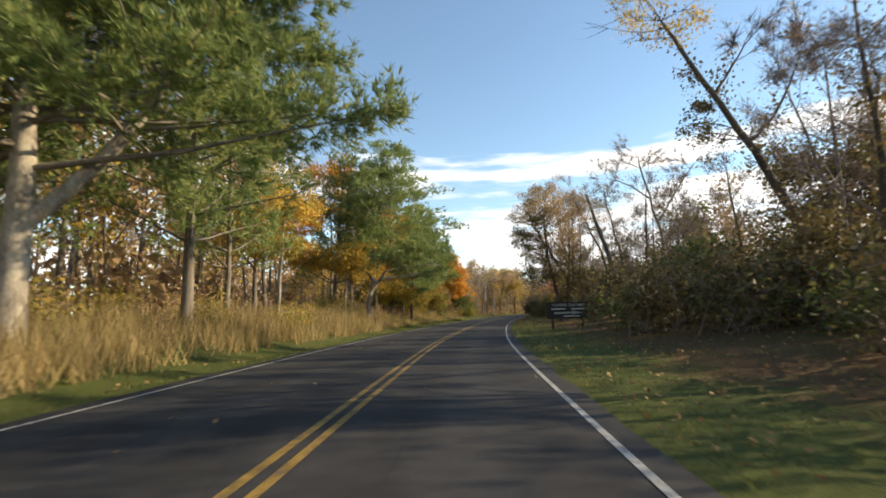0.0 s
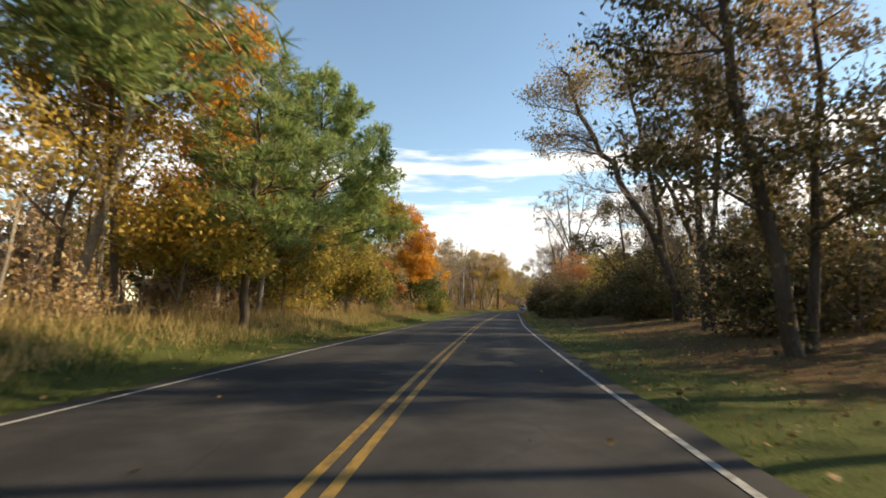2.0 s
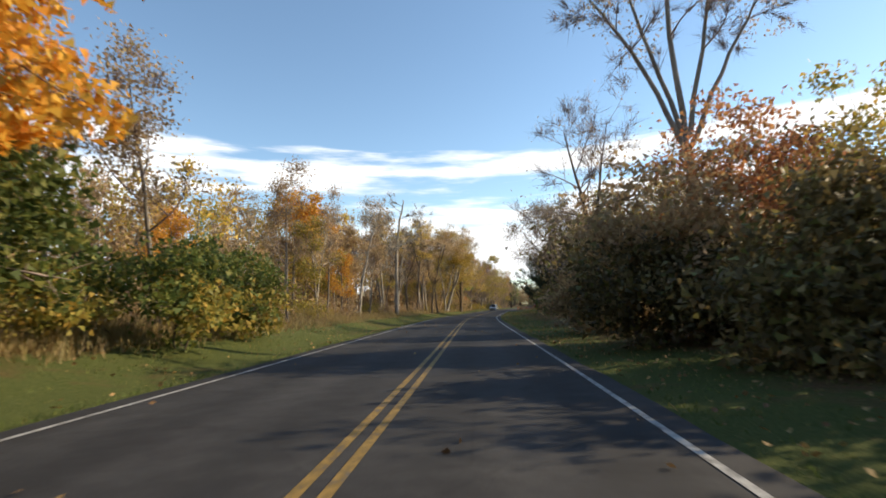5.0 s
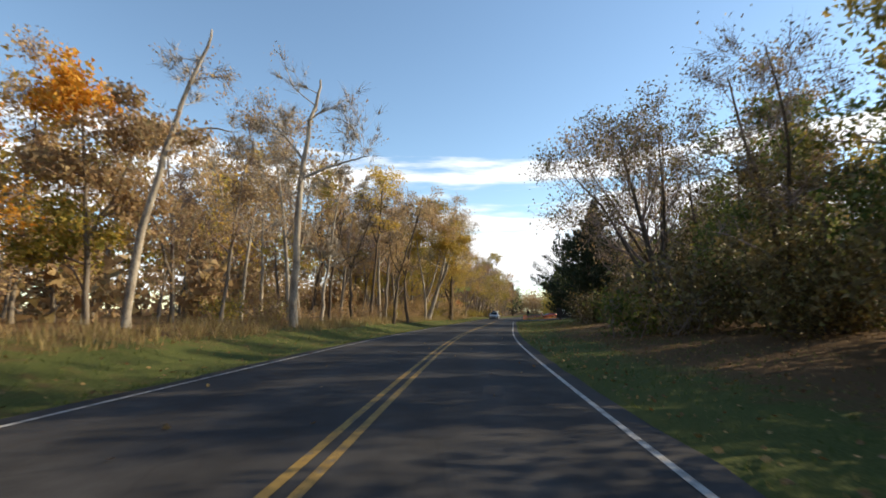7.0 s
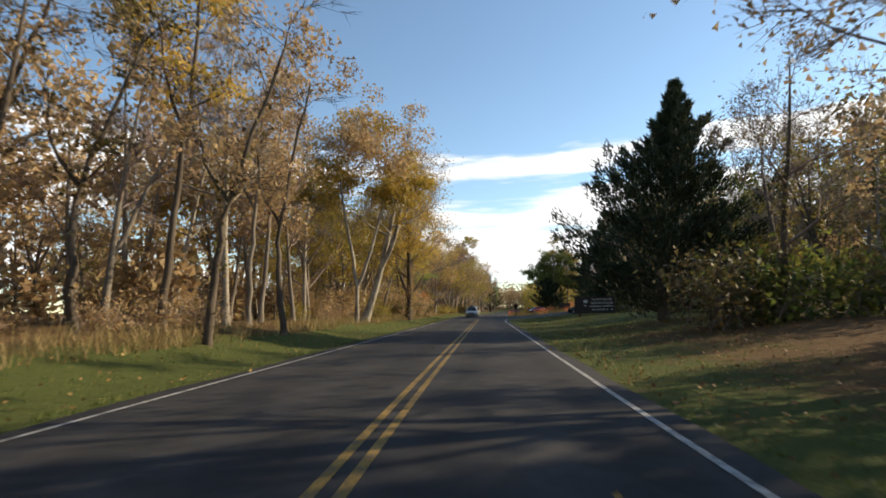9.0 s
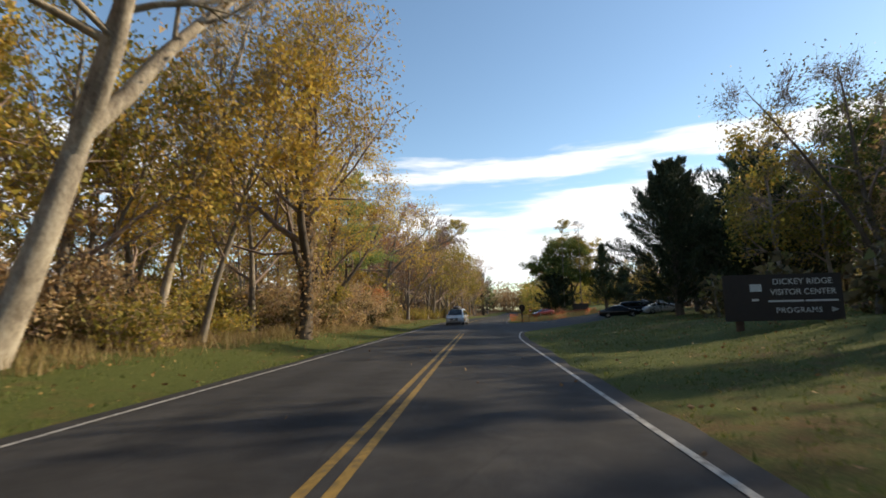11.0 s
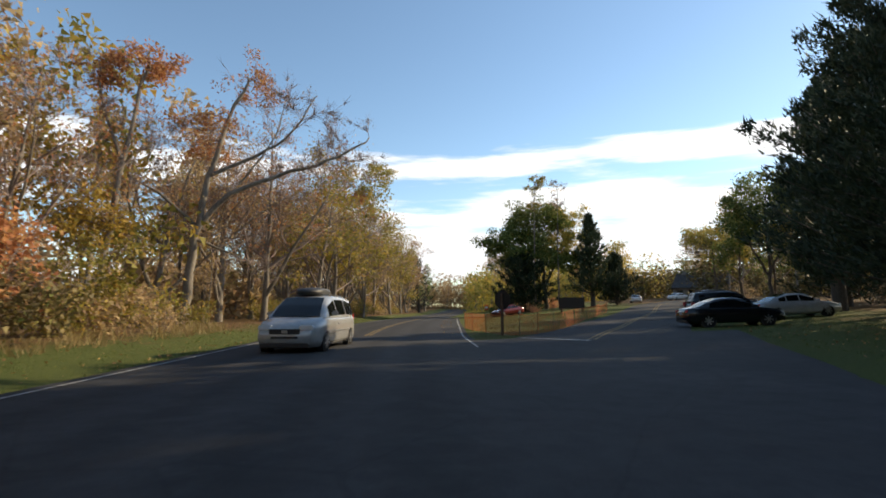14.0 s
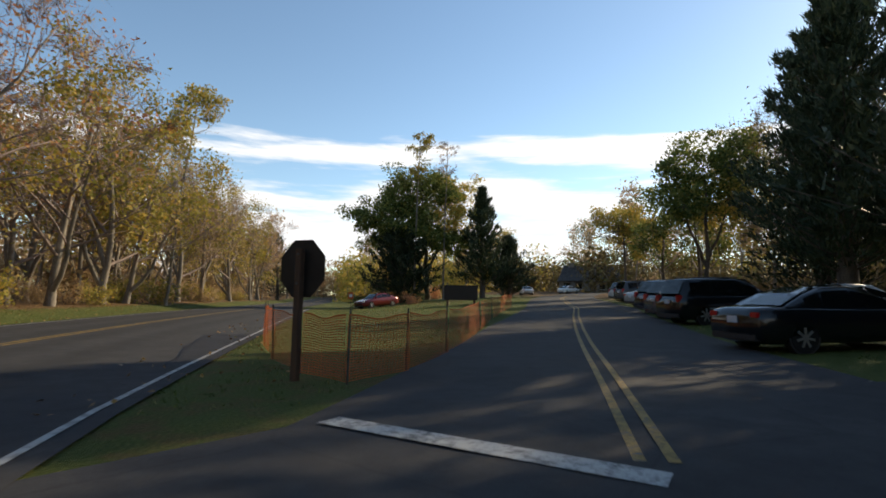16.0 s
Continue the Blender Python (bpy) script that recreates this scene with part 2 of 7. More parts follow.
# ---------------------------------------------------------------- mesh helpers
def mesh_object(name, verts, faces, material, parent=None, smooth=False, label=""):
    me = bpy.data.meshes.new(name)
    if isinstance(verts, np.ndarray):
        verts = verts.tolist()
    if isinstance(faces, np.ndarray):
        faces = faces.tolist()
    me.from_pydata(verts, [], faces)
    if smooth:
        me.polygons.foreach_set("use_smooth", [True] * len(me.polygons))
    me.materials.append(material)
    ob = new(name, me)
    if parent:
        ob.parent = parent
    if label:
        ob["label"] = label
    if name == "branch_work":
        ob["kind"] = "stuff"
    return ob


def part(name, bm, material, parent, label="", bevel=0.0, smooth=False):
    if bevel:
        bmesh.ops.bevel(bm, geom=list(bm.edges), offset=bevel, segments=2, affect="EDGES")
    bmesh.ops.recalc_face_normals(bm, faces=bm.faces)
    me = bpy.data.meshes.new(name)
    bm.to_mesh(me)
    bm.free()
    if smooth:
        me.polygons.foreach_set("use_smooth", [True] * len(me.polygons))
    me.materials.append(material)
    ob = new(name, me)
    ob.parent = parent
    if label:
        ob["label"] = label
    return ob


def box_bm(x0, x1, y0, y1, z0, z1):
    bm = bmesh.new()
    bmesh.ops.create_cube(bm, size=1.0, matrix=Matrix.Translation(((x0 + x1) / 2, (y0 + y1) / 2, (z0 + z1) / 2)) @ Matrix.Diagonal((x1 - x0, y1 - y0, z1 - z0, 1)))
    return bm


def rod_bm(p, q, r0, r1, n=10):
    p, q = Vector(p), Vector(q)
    d = q - p
    bm = bmesh.new()
    bmesh.ops.create_cone(bm, cap_ends=True, segments=n, radius1=r0, radius2=r1, depth=d.length,
                          matrix=Matrix.Translation((p + q) / 2) @ d.to_track_quat("Z", "Y").to_matrix().to_4x4())
    return bm


# ---------------------------------------------------------------- plan
KNOTS = [(-1.4, -80), (-1.3, -30), (-1.15, 0), (-1.02, 17), (-0.9, 23), (0.1, 36), (0.85, 47), (4.12, 77.3), (5.1, 84), (6.2, 91),
         (10.72, 126), (11.35, 130.2), (12.85, 140.6), (14.05, 147.6), (22.3, 186.6), (23.85, 193.8), (26.82, 207.6), (27.6, 210.9), (35.9, 251.5), (41.2, 270), (47.5, 290), (61.1, 330)]
GRID_Y = np.arange(-80.0, 330.5, 1.0)
GRID_X = np.interp(GRID_Y, [k[1] for k in KNOTS], [k[0] for k in KNOTS])
KERNEL = np.exp(-0.5 * (np.arange(-21, 22) / 7.0) ** 2)
PADDED = np.concatenate([GRID_X[0] + (GRID_X[1] - GRID_X[0]) * np.arange(-21, 0), GRID_X, GRID_X[-1] + (GRID_X[-1] - GRID_X[-2]) * np.arange(1, 22)])
GRID_X = np.convolve(PADDED, KERNEL / KERNEL.sum(), "valid")


def centre_x(y):
    """x of the road's yellow centre line."""
    y = np.asarray(y, float)
    return np.interp(y, GRID_Y, GRID_X) + np.maximum(y - 330, 0) * 0.34


def heading(y):
    return math.atan2(float(centre_x(y + 1) - centre_x(y - 1)), 2.0)


def smooth(a, b, x):
    t = np.clip((np.asarray(x, float) - a) / (b - a), 0, 1)
    return t * t * (3 - 2 * t)


def lateral(x, y):
    """Metres to the right of the centre line."""
    return (np.asarray(x, float) - centre_x(y)) * 0.975


def height(x, y):
    x, y = np.asarray(x, float), np.asarray(y, float)
    u = lateral(x, y)
    left = (0.75 - 0.35 * smooth(170, 230, y)) * smooth(4.6, 11, -u) - 0.10 * smooth(4.3, 5.2, -u) * (1 - smooth(5.2, 7.0, -u))
    early = 1 - smooth(195, 225, y)
    right = early * (0.9 * smooth(4.2, 15, u) + 0.02 * np.clip(u - 15, 0, 45))
    late = (1 - early) * (0.042 * np.maximum(u - 9, 0) + 0.018 * np.maximum(y - 245, 0) * smooth(6, 24, u))
    roll = 0.05 * np.sin(x * 0.31 + y * 0.12) * np.sin(y * 0.23) * smooth(6, 12, np.abs(u))
    far = smooth(330, 500, y) * 2.0
    return left + right + np.minimum(late, 8) + roll + far


def place(u, y, sink=0.0):
    """A place u metres right of the centre line, on the ground."""
    x = float(centre_x(y)) + u / 0.975
    return x, float(y), float(height(x, y)) - sink


def strip(u0, u1, y0, y1, lift, step=2.0):
    """A ribbon along the road between two lateral offsets."""
    n = max(2, int((y1 - y0) / step) + 1)
    verts, faces = [], []
    for y in np.linspace(y0, y1, n):
        h = heading(y)
        for u in (u0, u1):
            x, yy = float(centre_x(y)) + u * math.cos(h), y - u * math.sin(h)
            verts.append((x, yy, float(height(x, yy)) + lift))
    for i in range(n - 1):
        faces.append((2 * i, 2 * i + 1, 2 * i + 3, 2 * i + 2))
    return verts, faces


def ribbon(points, width, lift):
    """A painted line or a surface along a list of places."""
    pts = [Vector((p[0], p[1], 0)) for p in points]
    verts, faces = [], []
    for i, p in enumerate(pts):
        d = (pts[min(i + 1, len(pts) - 1)] - pts[max(i - 1, 0)]).normalized()
        s = Vector((d.y, -d.x, 0)) * width / 2
        for q in (p - s, p + s):
            verts.append((q.x, q.y, float(height(q.x, q.y)) + lift))
    for i in range(len(pts) - 1):
        faces.append((2 * i, 2 * i + 1, 2 * i + 3, 2 * i + 2))
    return verts, faces


# ground: one sheet, fine near the road, coarse to the horizon
def ground():
    ys = np.concatenate([[-2500, -900, -300, -120], np.arange(-60, 340, 1.5), [360, 400, 470, 600, 900, 1500, 3000]])
    us = np.concatenate([[-2500, -800, -250, -100, -60, -40, -30, -24], np.arange(-20, 40, 1.0), [44, 50, 58, 68, 80, 100, 140, 250, 800, 2500]])
    verts, faces = [], []
    w = len(us)
    for y in ys:
        x = centre_x(y) + us / 0.975
        z = height(x, np.full(w, y))
        z = np.where((us > -4.05) & (us < 3.25), z - 0.06, z)
        verts += list(zip(x.tolist(), [float(y)] * w, z.tolist()))
    for j in range(len(ys) - 1):
        for i in range(w - 1):
            faces.append((j * w + i, j * w + i + 1, (j + 1) * w + i + 1, (j + 1) * w + i))
    ob = mesh_object("ground", verts, faces, GROUND, smooth=True)
    # how much leaf litter hides the grass: woods floor and shaded verge, not the mown strips
    v = np.array(verts)
    u = lateral(v[:, 0], v[:, 1])
    early = 1 - smooth(160, 185, v[:, 1])
    w = smooth(7.0, 10.0, -u) + smooth(4.6, 7.6, u) * early + smooth(30, 40, u) * (1 - early)
    ob.data.attributes.new("litter", "FLOAT", "POINT").data.foreach_set("value", np.clip(w, 0, 1).astype(np.float32))
    tagged(ob, "grassy roadside ground strewn with fallen autumn leaves", "ground", kind="structure")


ground()


def road():
    n_u = 9
    us = np.linspace(-4.2, 3.35, n_u)
    ys = np.arange(-60, 420, 1.5)
    verts, faces = [], []
    rng = np.random.default_rng(3)
    for y in ys:
        h = heading(y)
        edge = rng.normal(0, 0.04, 2)
        for i, u in enumerate(us):
            u = u + (edge[0] if i == 0 else edge[1] if i == n_u - 1 else 0)
            x, yy = float(centre_x(y)) + u * math.cos(h), y - u * math.sin(h)
            verts.append((x, yy, float(height(x, yy)) + 0.025 + 0.03 * (1 - (u / 4) ** 2)))
    for j in range(len(ys) - 1):
        for i in range(n_u - 1):
            faces.append((j * n_u + i, j * n_u + i + 1, (j + 1) * n_u + i + 1, (j + 1) * n_u + i))
    ob = mesh_object("road", verts, faces, ASPHALT, smooth=True)
    ob.data.attributes.new("across", "FLOAT", "POINT").data.foreach_set("value", np.tile(us, len(ys)).astype(np.float32))
    tagged(ob, "two-lane dark asphalt park road with worn markings", "road", kind="structure")

    def line(name, u, w, y0, y1, mat, label):
        v, f = strip(u - w / 2, u + w / 2, y0, y1, 0.032 + 0.03 * (1 - (u / 4) ** 2), 1.5)
        o = mesh_object(name, v, f, mat, ob, label=label)
        return o

    line("yellow_line", -0.11, 0.10, -60, 211, YELLOW_LINE, "worn yellow centre stripe")
    line("yellow_line", 0.11, 0.10, -60, 211, YELLOW_LINE, "worn yellow centre stripe")
    line("yellow_line", -0.11, 0.10, 243, 420, YELLOW_LINE, "worn yellow centre stripe")
    line("yellow_line", 0.11, 0.10, 243, 420, YELLOW_LINE, "worn yellow centre stripe")
    line("edge_line", -3.8, 0.085, -60, 420, WHITE_LINE, "white edge line")
    edge = line("edge_line", 2.98, 0.085, -60, 201.2, WHITE_LINE, "white edge line").data.vertices
    tip = (edge[len(edge) - 1].co + edge[len(edge) - 2].co) / 2
    for pts in ([(tip.x - 0.07, tip.y - 0.3), (tip.x * 0.5 + 14.70, tip.y * 0.5 + 102.6), (29.48, 205.2), (30.07, 207.2), (30.75, 209.4), (31.5, 211.6), (32.3, 213.2)],
                [(36.9, 234.6), (37.55, 237.5), (38.2, 240.4), (39.0, 243.4), (40.25, 247.8), (41.65, 252.7), (44.8, 264), (51.5, 287)]):
        v, f = ribbon(pts, 0.085, 0.045)
        mesh_object("edge_line", v, f, WHITE_LINE, ob, label="white edge line")
    # the road widens past the entrance
    verts, faces = [], []
    outer = [(37.1, 234.4), (37.8, 237.3), (38.45, 240.3), (39.25, 243.3), (40.5, 247.7), (41.9, 252.6), (45.05, 263.9), (51.75, 286.9)]
    for x, y in outer:
        for k in (0, 0.5, 1):
            xx = x + (float(centre_x(y)) + 2.4 - x) * k
            verts.append((xx, y, float(height(xx, y)) + 0.034 - 0.006 * k))
    for i in range(len(outer) - 1):
        for k in (0, 1):
            a = 3 * i + k
            faces.append((a, a + 1, a + 4, a + 3))
    mesh_object("widening", verts, faces, ASPHALT, ob, smooth=True)


road()

# entrance to the car park, joining the road at an acute angle
ENTRY = [(37.7, 231.0), (42.2, 236.5), (47.0, 242.2), (51.7, 247.7), (57.0, 253.7), (62.6, 259.8), (69.0, 268.0), (77.0, 278.0), (87.5, 289.0), (101, 301), (118, 314)]


def entry_at(s, off):
    """A place along the entrance (s in pieces of ENTRY) and metres to the right of its middle."""
    i = min(int(s), len(ENTRY) - 2)
    a, b = Vector(ENTRY[i]), Vector(ENTRY[i + 1])
    d = (b - a).normalized()
    p = a + (b - a) * (s - i) + Vector((d.y, -d.x)) * off
    return p.x, p.y


def entrance():
    ss = np.linspace(0.6, len(ENTRY) - 1.001, 60)
    offs = (-3.35, -1.7, 0, 1.7, 3.6)
    verts, faces = [], []
    for s in ss:
        for o in offs:
            x, y = entry_at(s, o)
            verts.append((x, y, float(height(x, y)) + 0.032))
    w = len(offs)
    for j in range(len(ss) - 1):
        for i in range(w - 1):
            faces.append((j * w + i, j * w + i + 1, (j + 1) * w + i + 1, (j + 1) * w + i))
    ob = mesh_object("entrance_road", verts, faces, ASPHALT, smooth=True)
    tagged(ob, "dark asphalt entrance road rising to the car park", "road", kind="structure")
    # the flared mouth
    rim = [(28.2, 200.0), (29.75, 204.6), (30.3, 207.0), (30.95, 209.3), (31.7, 211.5), (32.7, 213.6), (34.4, 216.2), (36.9, 219.8), (39.6, 223.6), (42.4, 227.2), (45.6, 231.6), (47.6, 234.2), (49.6, 236.8)]
    inner = [(26.6, 200.0), (27.6, 204.6), (28.1, 207.2), (28.6, 209.5), (29.0, 212), (29.6, 215), (30.4, 219), (31.2, 223), (32.4, 227), (33.6, 231), (35.6, 235), (37.9, 238.2), (40.9, 239.4)]
    verts, faces = [], []
    k = 7
    for a, b in zip(rim, inner):
        for i in range(k):
            x, y = a[0] + (b[0] - a[0]) * i / (k - 1), a[1] + (b[1] - a[1]) * i / (k - 1)
            verts.append((x, y, float(height(x, y)) + (0.026 if i else 0.01)))
    for j in range(len(rim) - 1):
        for i in range(k - 1):
            faces.append((j * k + i, j * k + i + 1, (j + 1) * k + i + 1, (j + 1) * k + i))
    mesh_object("road_mouth", verts, faces, ASPHALT, ob, smooth=True)
    for off in (-0.13, 0.13):
        v, f = ribbon([entry_at(s, off) for s in np.linspace(1.02, 9, 40)], 0.10, 0.045)
        mesh_object("yellow_line", v, f, YELLOW_LINE, ob, label="worn yellow centre stripe")
    v, f = ribbon([(40.35, 239.05), (42.05, 236.3)], 0.32, 0.05)
    mesh_object("stop_line", v, f, WHITE_LINE, ob, label="white stop bar")


entrance()
# ---------------------------------------------------------------- trees
class Wood:
    """Collects tapered tubes."""

    def __init__(self):
        self.v, self.f = [], []

    def tube(self, pts, radii, n):
        base = len(self.v)
        up = Vector((0.31, 0.17, 0.93)).normalized()
        for i, p in enumerate(pts):
            d = (pts[min(i + 1, len(pts) - 1)] - pts[max(i - 1, 0)])
            d = d.normalized() if d.length > 1e-6 else Vector((0, 0, 1))
            a = d.cross(up)
            a = a.normalized() if a.length > 1e-3 else Vector((1, 0, 0))
            b = d.cross(a)
            for k in range(n):
                t = 2 * math.pi * k / n
                q = p + (a * math.cos(t) + b * math.sin(t)) * radii[i]
                self.v.append((q.x, q.y, q.z))
        for i in range(len(pts) - 1):
            for k in range(n):
                a0, a1 = base + i * n + k, base + i * n + (k + 1) % n
                self.f.append((a0, a1, a1 + n, a0 + n))
        self.f.append(tuple(base + (len(pts) - 1) * n + k for k in range(n)))


def bent(p, d, length, rng, steps, wobble, lift=0.0):
    """A crooked line that starts at p towards d."""
    pts, d = [Vector(p)], Vector(d).normalized()
    for _ in range(steps):
        d = (d + Vector(rng.normal(0, wobble, 3)) + Vector((0, 0, lift))).normalized()
        pts.append(pts[-1] + d * (length / steps))
    return pts, d


def along(pts, t):
    x = t * (len(pts) - 1)
    i = min(int(x), len(pts) - 2)
    return pts[i].lerp(pts[i + 1], x - i), (pts[i + 1] - pts[i]).normalized()


def turned(d, angle, spin):
    """A direction that leaves d at an angle, spun round it."""
    a = d.cross(Vector((0.2, 0.9, 0.4))).normalized()
    b = d.cross(a)
    return (d * math.cos(angle) + (a * math.cos(spin) + b * math.sin(spin)) * math.sin(angle)).normalized()


def kites(centres, sizes, rng, out=None, thin=0.55, droop=0.0):
    """Small folded leaves: four corners each, in any direction or along out."""
    n = len(centres)
    d = rng.normal(size=(n, 3))
    if out is not None:
        d = 0.55 * d / np.linalg.norm(d, axis=1, keepdims=True) + out
    d[:, 2] -= droop
    d /= np.linalg.norm(d, axis=1, keepdims=True) + 1e-9
    e = np.cross(d, rng.normal(size=(n, 3)))
    e /= np.linalg.norm(e, axis=1, keepdims=True) + 1e-9
    k = np.cross(d, e)
    s = sizes[:, None]
    v = np.stack([centres - d * s * 0.5, centres + e * s * thin * 0.5 + k * s * 0.1, centres + d * s * 0.5, centres - e * s * thin * 0.5 + k * s * 0.1], 1)
    f = np.arange(4 * n).reshape(n, 4)
    return v.reshape(-1, 3), f


def leaflets(centres, sizes, rng, thin=0.8, droop=0.0):
    """Leaves and small sprays seen from afar: a triangle each."""
    n = len(centres)
    d = rng.normal(size=(n, 3))
    d[:, 2] -= droop
    d /= np.linalg.norm(d, axis=1, keepdims=True) + 1e-9
    e = np.cross(d, rng.normal(size=(n, 3)))
    e /= np.linalg.norm(e, axis=1, keepdims=True) + 1e-9
    s = sizes[:, None]
    v = np.stack([centres - d * s * 0.5, centres + e * s * thin * 0.6, centres + d * s * 0.5 - e * s * thin * 0.25], 1)
    return v.reshape(-1, 3), np.arange(3 * n).reshape(n, 3)


def slivers(starts, dirs, lengths, widths, rng):
    """Thin needles, blades or twigs: a triangle each."""
    n = len(starts)
    e = np.cross(dirs, rng.normal(size=(n, 3)))
    e /= np.linalg.norm(e, axis=1, keepdims=True) + 1e-9
    e *= widths[:, None] / 2
    v = np.stack([starts - e, starts + e, starts + dirs * lengths[:, None]], 1)
    return v.reshape(-1, 3), np.arange(3 * n).reshape(n, 3)


def tree_root(name, label, category="tree"):
    return tagged(new(name), label, category, "shrubs along the road" if category == "shrub" else "trees along the road")


def broadleaf(name, label, seed, tall, r, bark, leaf, leaves=2200, leaf_size=0.22, clear=0.3, spread=0.34, forks=0, limbs=9, twigs=900,
              lean=(0, 0), leaf_low=0.3, spray=0.42, wobble=0.07, limb_angle=(0.7, 1.15), vine=0, vine_leaf=None, crown_end=0.9, sub=4):
    """A deciduous tree: trunk (with forks), limbs with fine twigs, and a crown of single leaves in clumps."""
    rng = np.random.default_rng(seed)
    root = tree_root(name, label)
    trunk, limb = Wood(), Wood()
    d0 = Vector((lean[0], lean[1], 1)).normalized()
    stems = []
    pts, d = bent((0, 0, -0.3), d0, tall * crown_end, rng, 9, wobble * 0.55)
    n = len(pts)
    radii = [r * (1.35 if i == 0 else 1) * (1 - 0.84 * i / (n - 1)) for i in range(n)]
    trunk.tube(pts, radii, 9)
    stems.append((pts, radii, clear))
    for k in range(forks):
        t = clear * (0.45 + 0.5 * rng.random())
        p, dd = along(pts, t)
        q, _ = bent(p, turned(dd, 0.35 + 0.3 * rng.random(), rng.random() * 6.28), tall * (0.55 + 0.2 * rng.random()), rng, 8, wobble, 0.05)
        rr = [r * 0.66 * (1 - 0.85 * i / 8) for i in range(9)]
        trunk.tube(q, rr, 8)
        stems.append((q, rr, 0.25))
    tips = []
    for pts, radii, low in stems:
        for k in range(limbs):
            t = low + (1 - low) * ((k + rng.random()) / limbs)
            p, dd = along(pts, min(t, 0.99))
            rad = max(0.02, radii[0] * (1 - 0.84 * t) * 0.5)
            length = tall * spread * (1.15 - 0.75 * t) * (0.7 + 0.6 * rng.random())
            q, _ = bent(p, turned(dd, rng.uniform(*limb_angle), k * 2.4 + rng.random()), length, rng, 4, 0.19, 0.09)
            limb.tube(q, [rad * (1 - 0.85 * i / 4) for i in range(5)], 4 if rad > 0.06 else 3)
            tips += [along(q, s) for s in (0.75, 0.98)]
            for j in range(sub):
                s = 0.25 + 0.7 * rng.random()
                p2, d2 = along(q, s)
                q2, _ = bent(p2, turned(d2, 0.5 + 0.5 * rng.random(), rng.random() * 6.28), length * 0.5 * (1.2 - s), rng, 2, 0.25, 0.1)
                limb.tube([q2[0], q2[2]], [max(0.014, rad * 0.45), max(0.008, rad * 0.1)], 3)
                tips += [along(q2, s2) for s2 in (0.45, 0.75, 0.98)]
        tips.append(along(pts, 0.97))
    tp = np.array([[*p] for p, _ in tips])
    td = np.array([[*dd] for _, dd in tips])
    mesh_object("trunk", trunk.v, trunk.f, bark, root, True)
    if twigs:
        i = rng.integers(0, len(tp), twigs)
        dirs = td[i] + rng.normal(0, 0.55, (twigs, 3))
        dirs[:, 2] += 0.2
        dirs /= np.linalg.norm(dirs, axis=1, keepdims=True)
        ln = rng.uniform(0.35, 1.2, twigs) * tall / 14
        v, f = slivers(tp[i] + rng.normal(0, 0.12, (twigs, 3)), dirs, ln, np.full(twigs, 0.026 * tall / 14), rng)
        b = len(limb.v)
        limb.v += v.tolist()
        limb.f += (f + b).tolist()
        tp = np.concatenate([tp, tp[i] + dirs * ln[:, None] * 0.7])
    mesh_object("branch_work", limb.v, limb.f, TWIG if bark is not BARK_PALE else bark, root, True)
    if leaves:
        ok = tp[tp[:, 2] > tall * leaf_low]
        leaves = int(leaves * 1.38)
        clump = rng.random(len(ok)) ** 1.5 + 0.05
        i = rng.choice(len(ok), leaves, p=clump / clump.sum())
        c = ok[i] + np.clip(rng.normal(0, 1, (leaves, 3)), -1.6, 1.6) * spray * tall / 14
        v, f = leaflets(c, rng.uniform(0.6, 1.35, leaves) * leaf_size * 1.04, rng)
        mesh_object("crown", v, f, leaf, root)
    if vine:
        z = rng.uniform(0.5, tall * 0.6, vine)
        a = rng.random(vine) * 6.28
        pts = stems[0][0]
        axis = np.array([[*along(pts, min(0.99, zz / (tall * crown_end)))[0]] for zz in z])
        off = np.abs(rng.normal(0, 0.3, vine)) + r * 0.6
        c = axis + np.stack([np.cos(a) * off, np.sin(a) * off, 0 * a], 1)
        v, f = kites(c, rng.uniform(0.12, 0.24, vine), rng, thin=0.8, droop=0.5)
        mesh_object("vine", v, f, vine_leaf or LEAF["brown"], root, label="climbing vine leaves round the trunk")
    return root


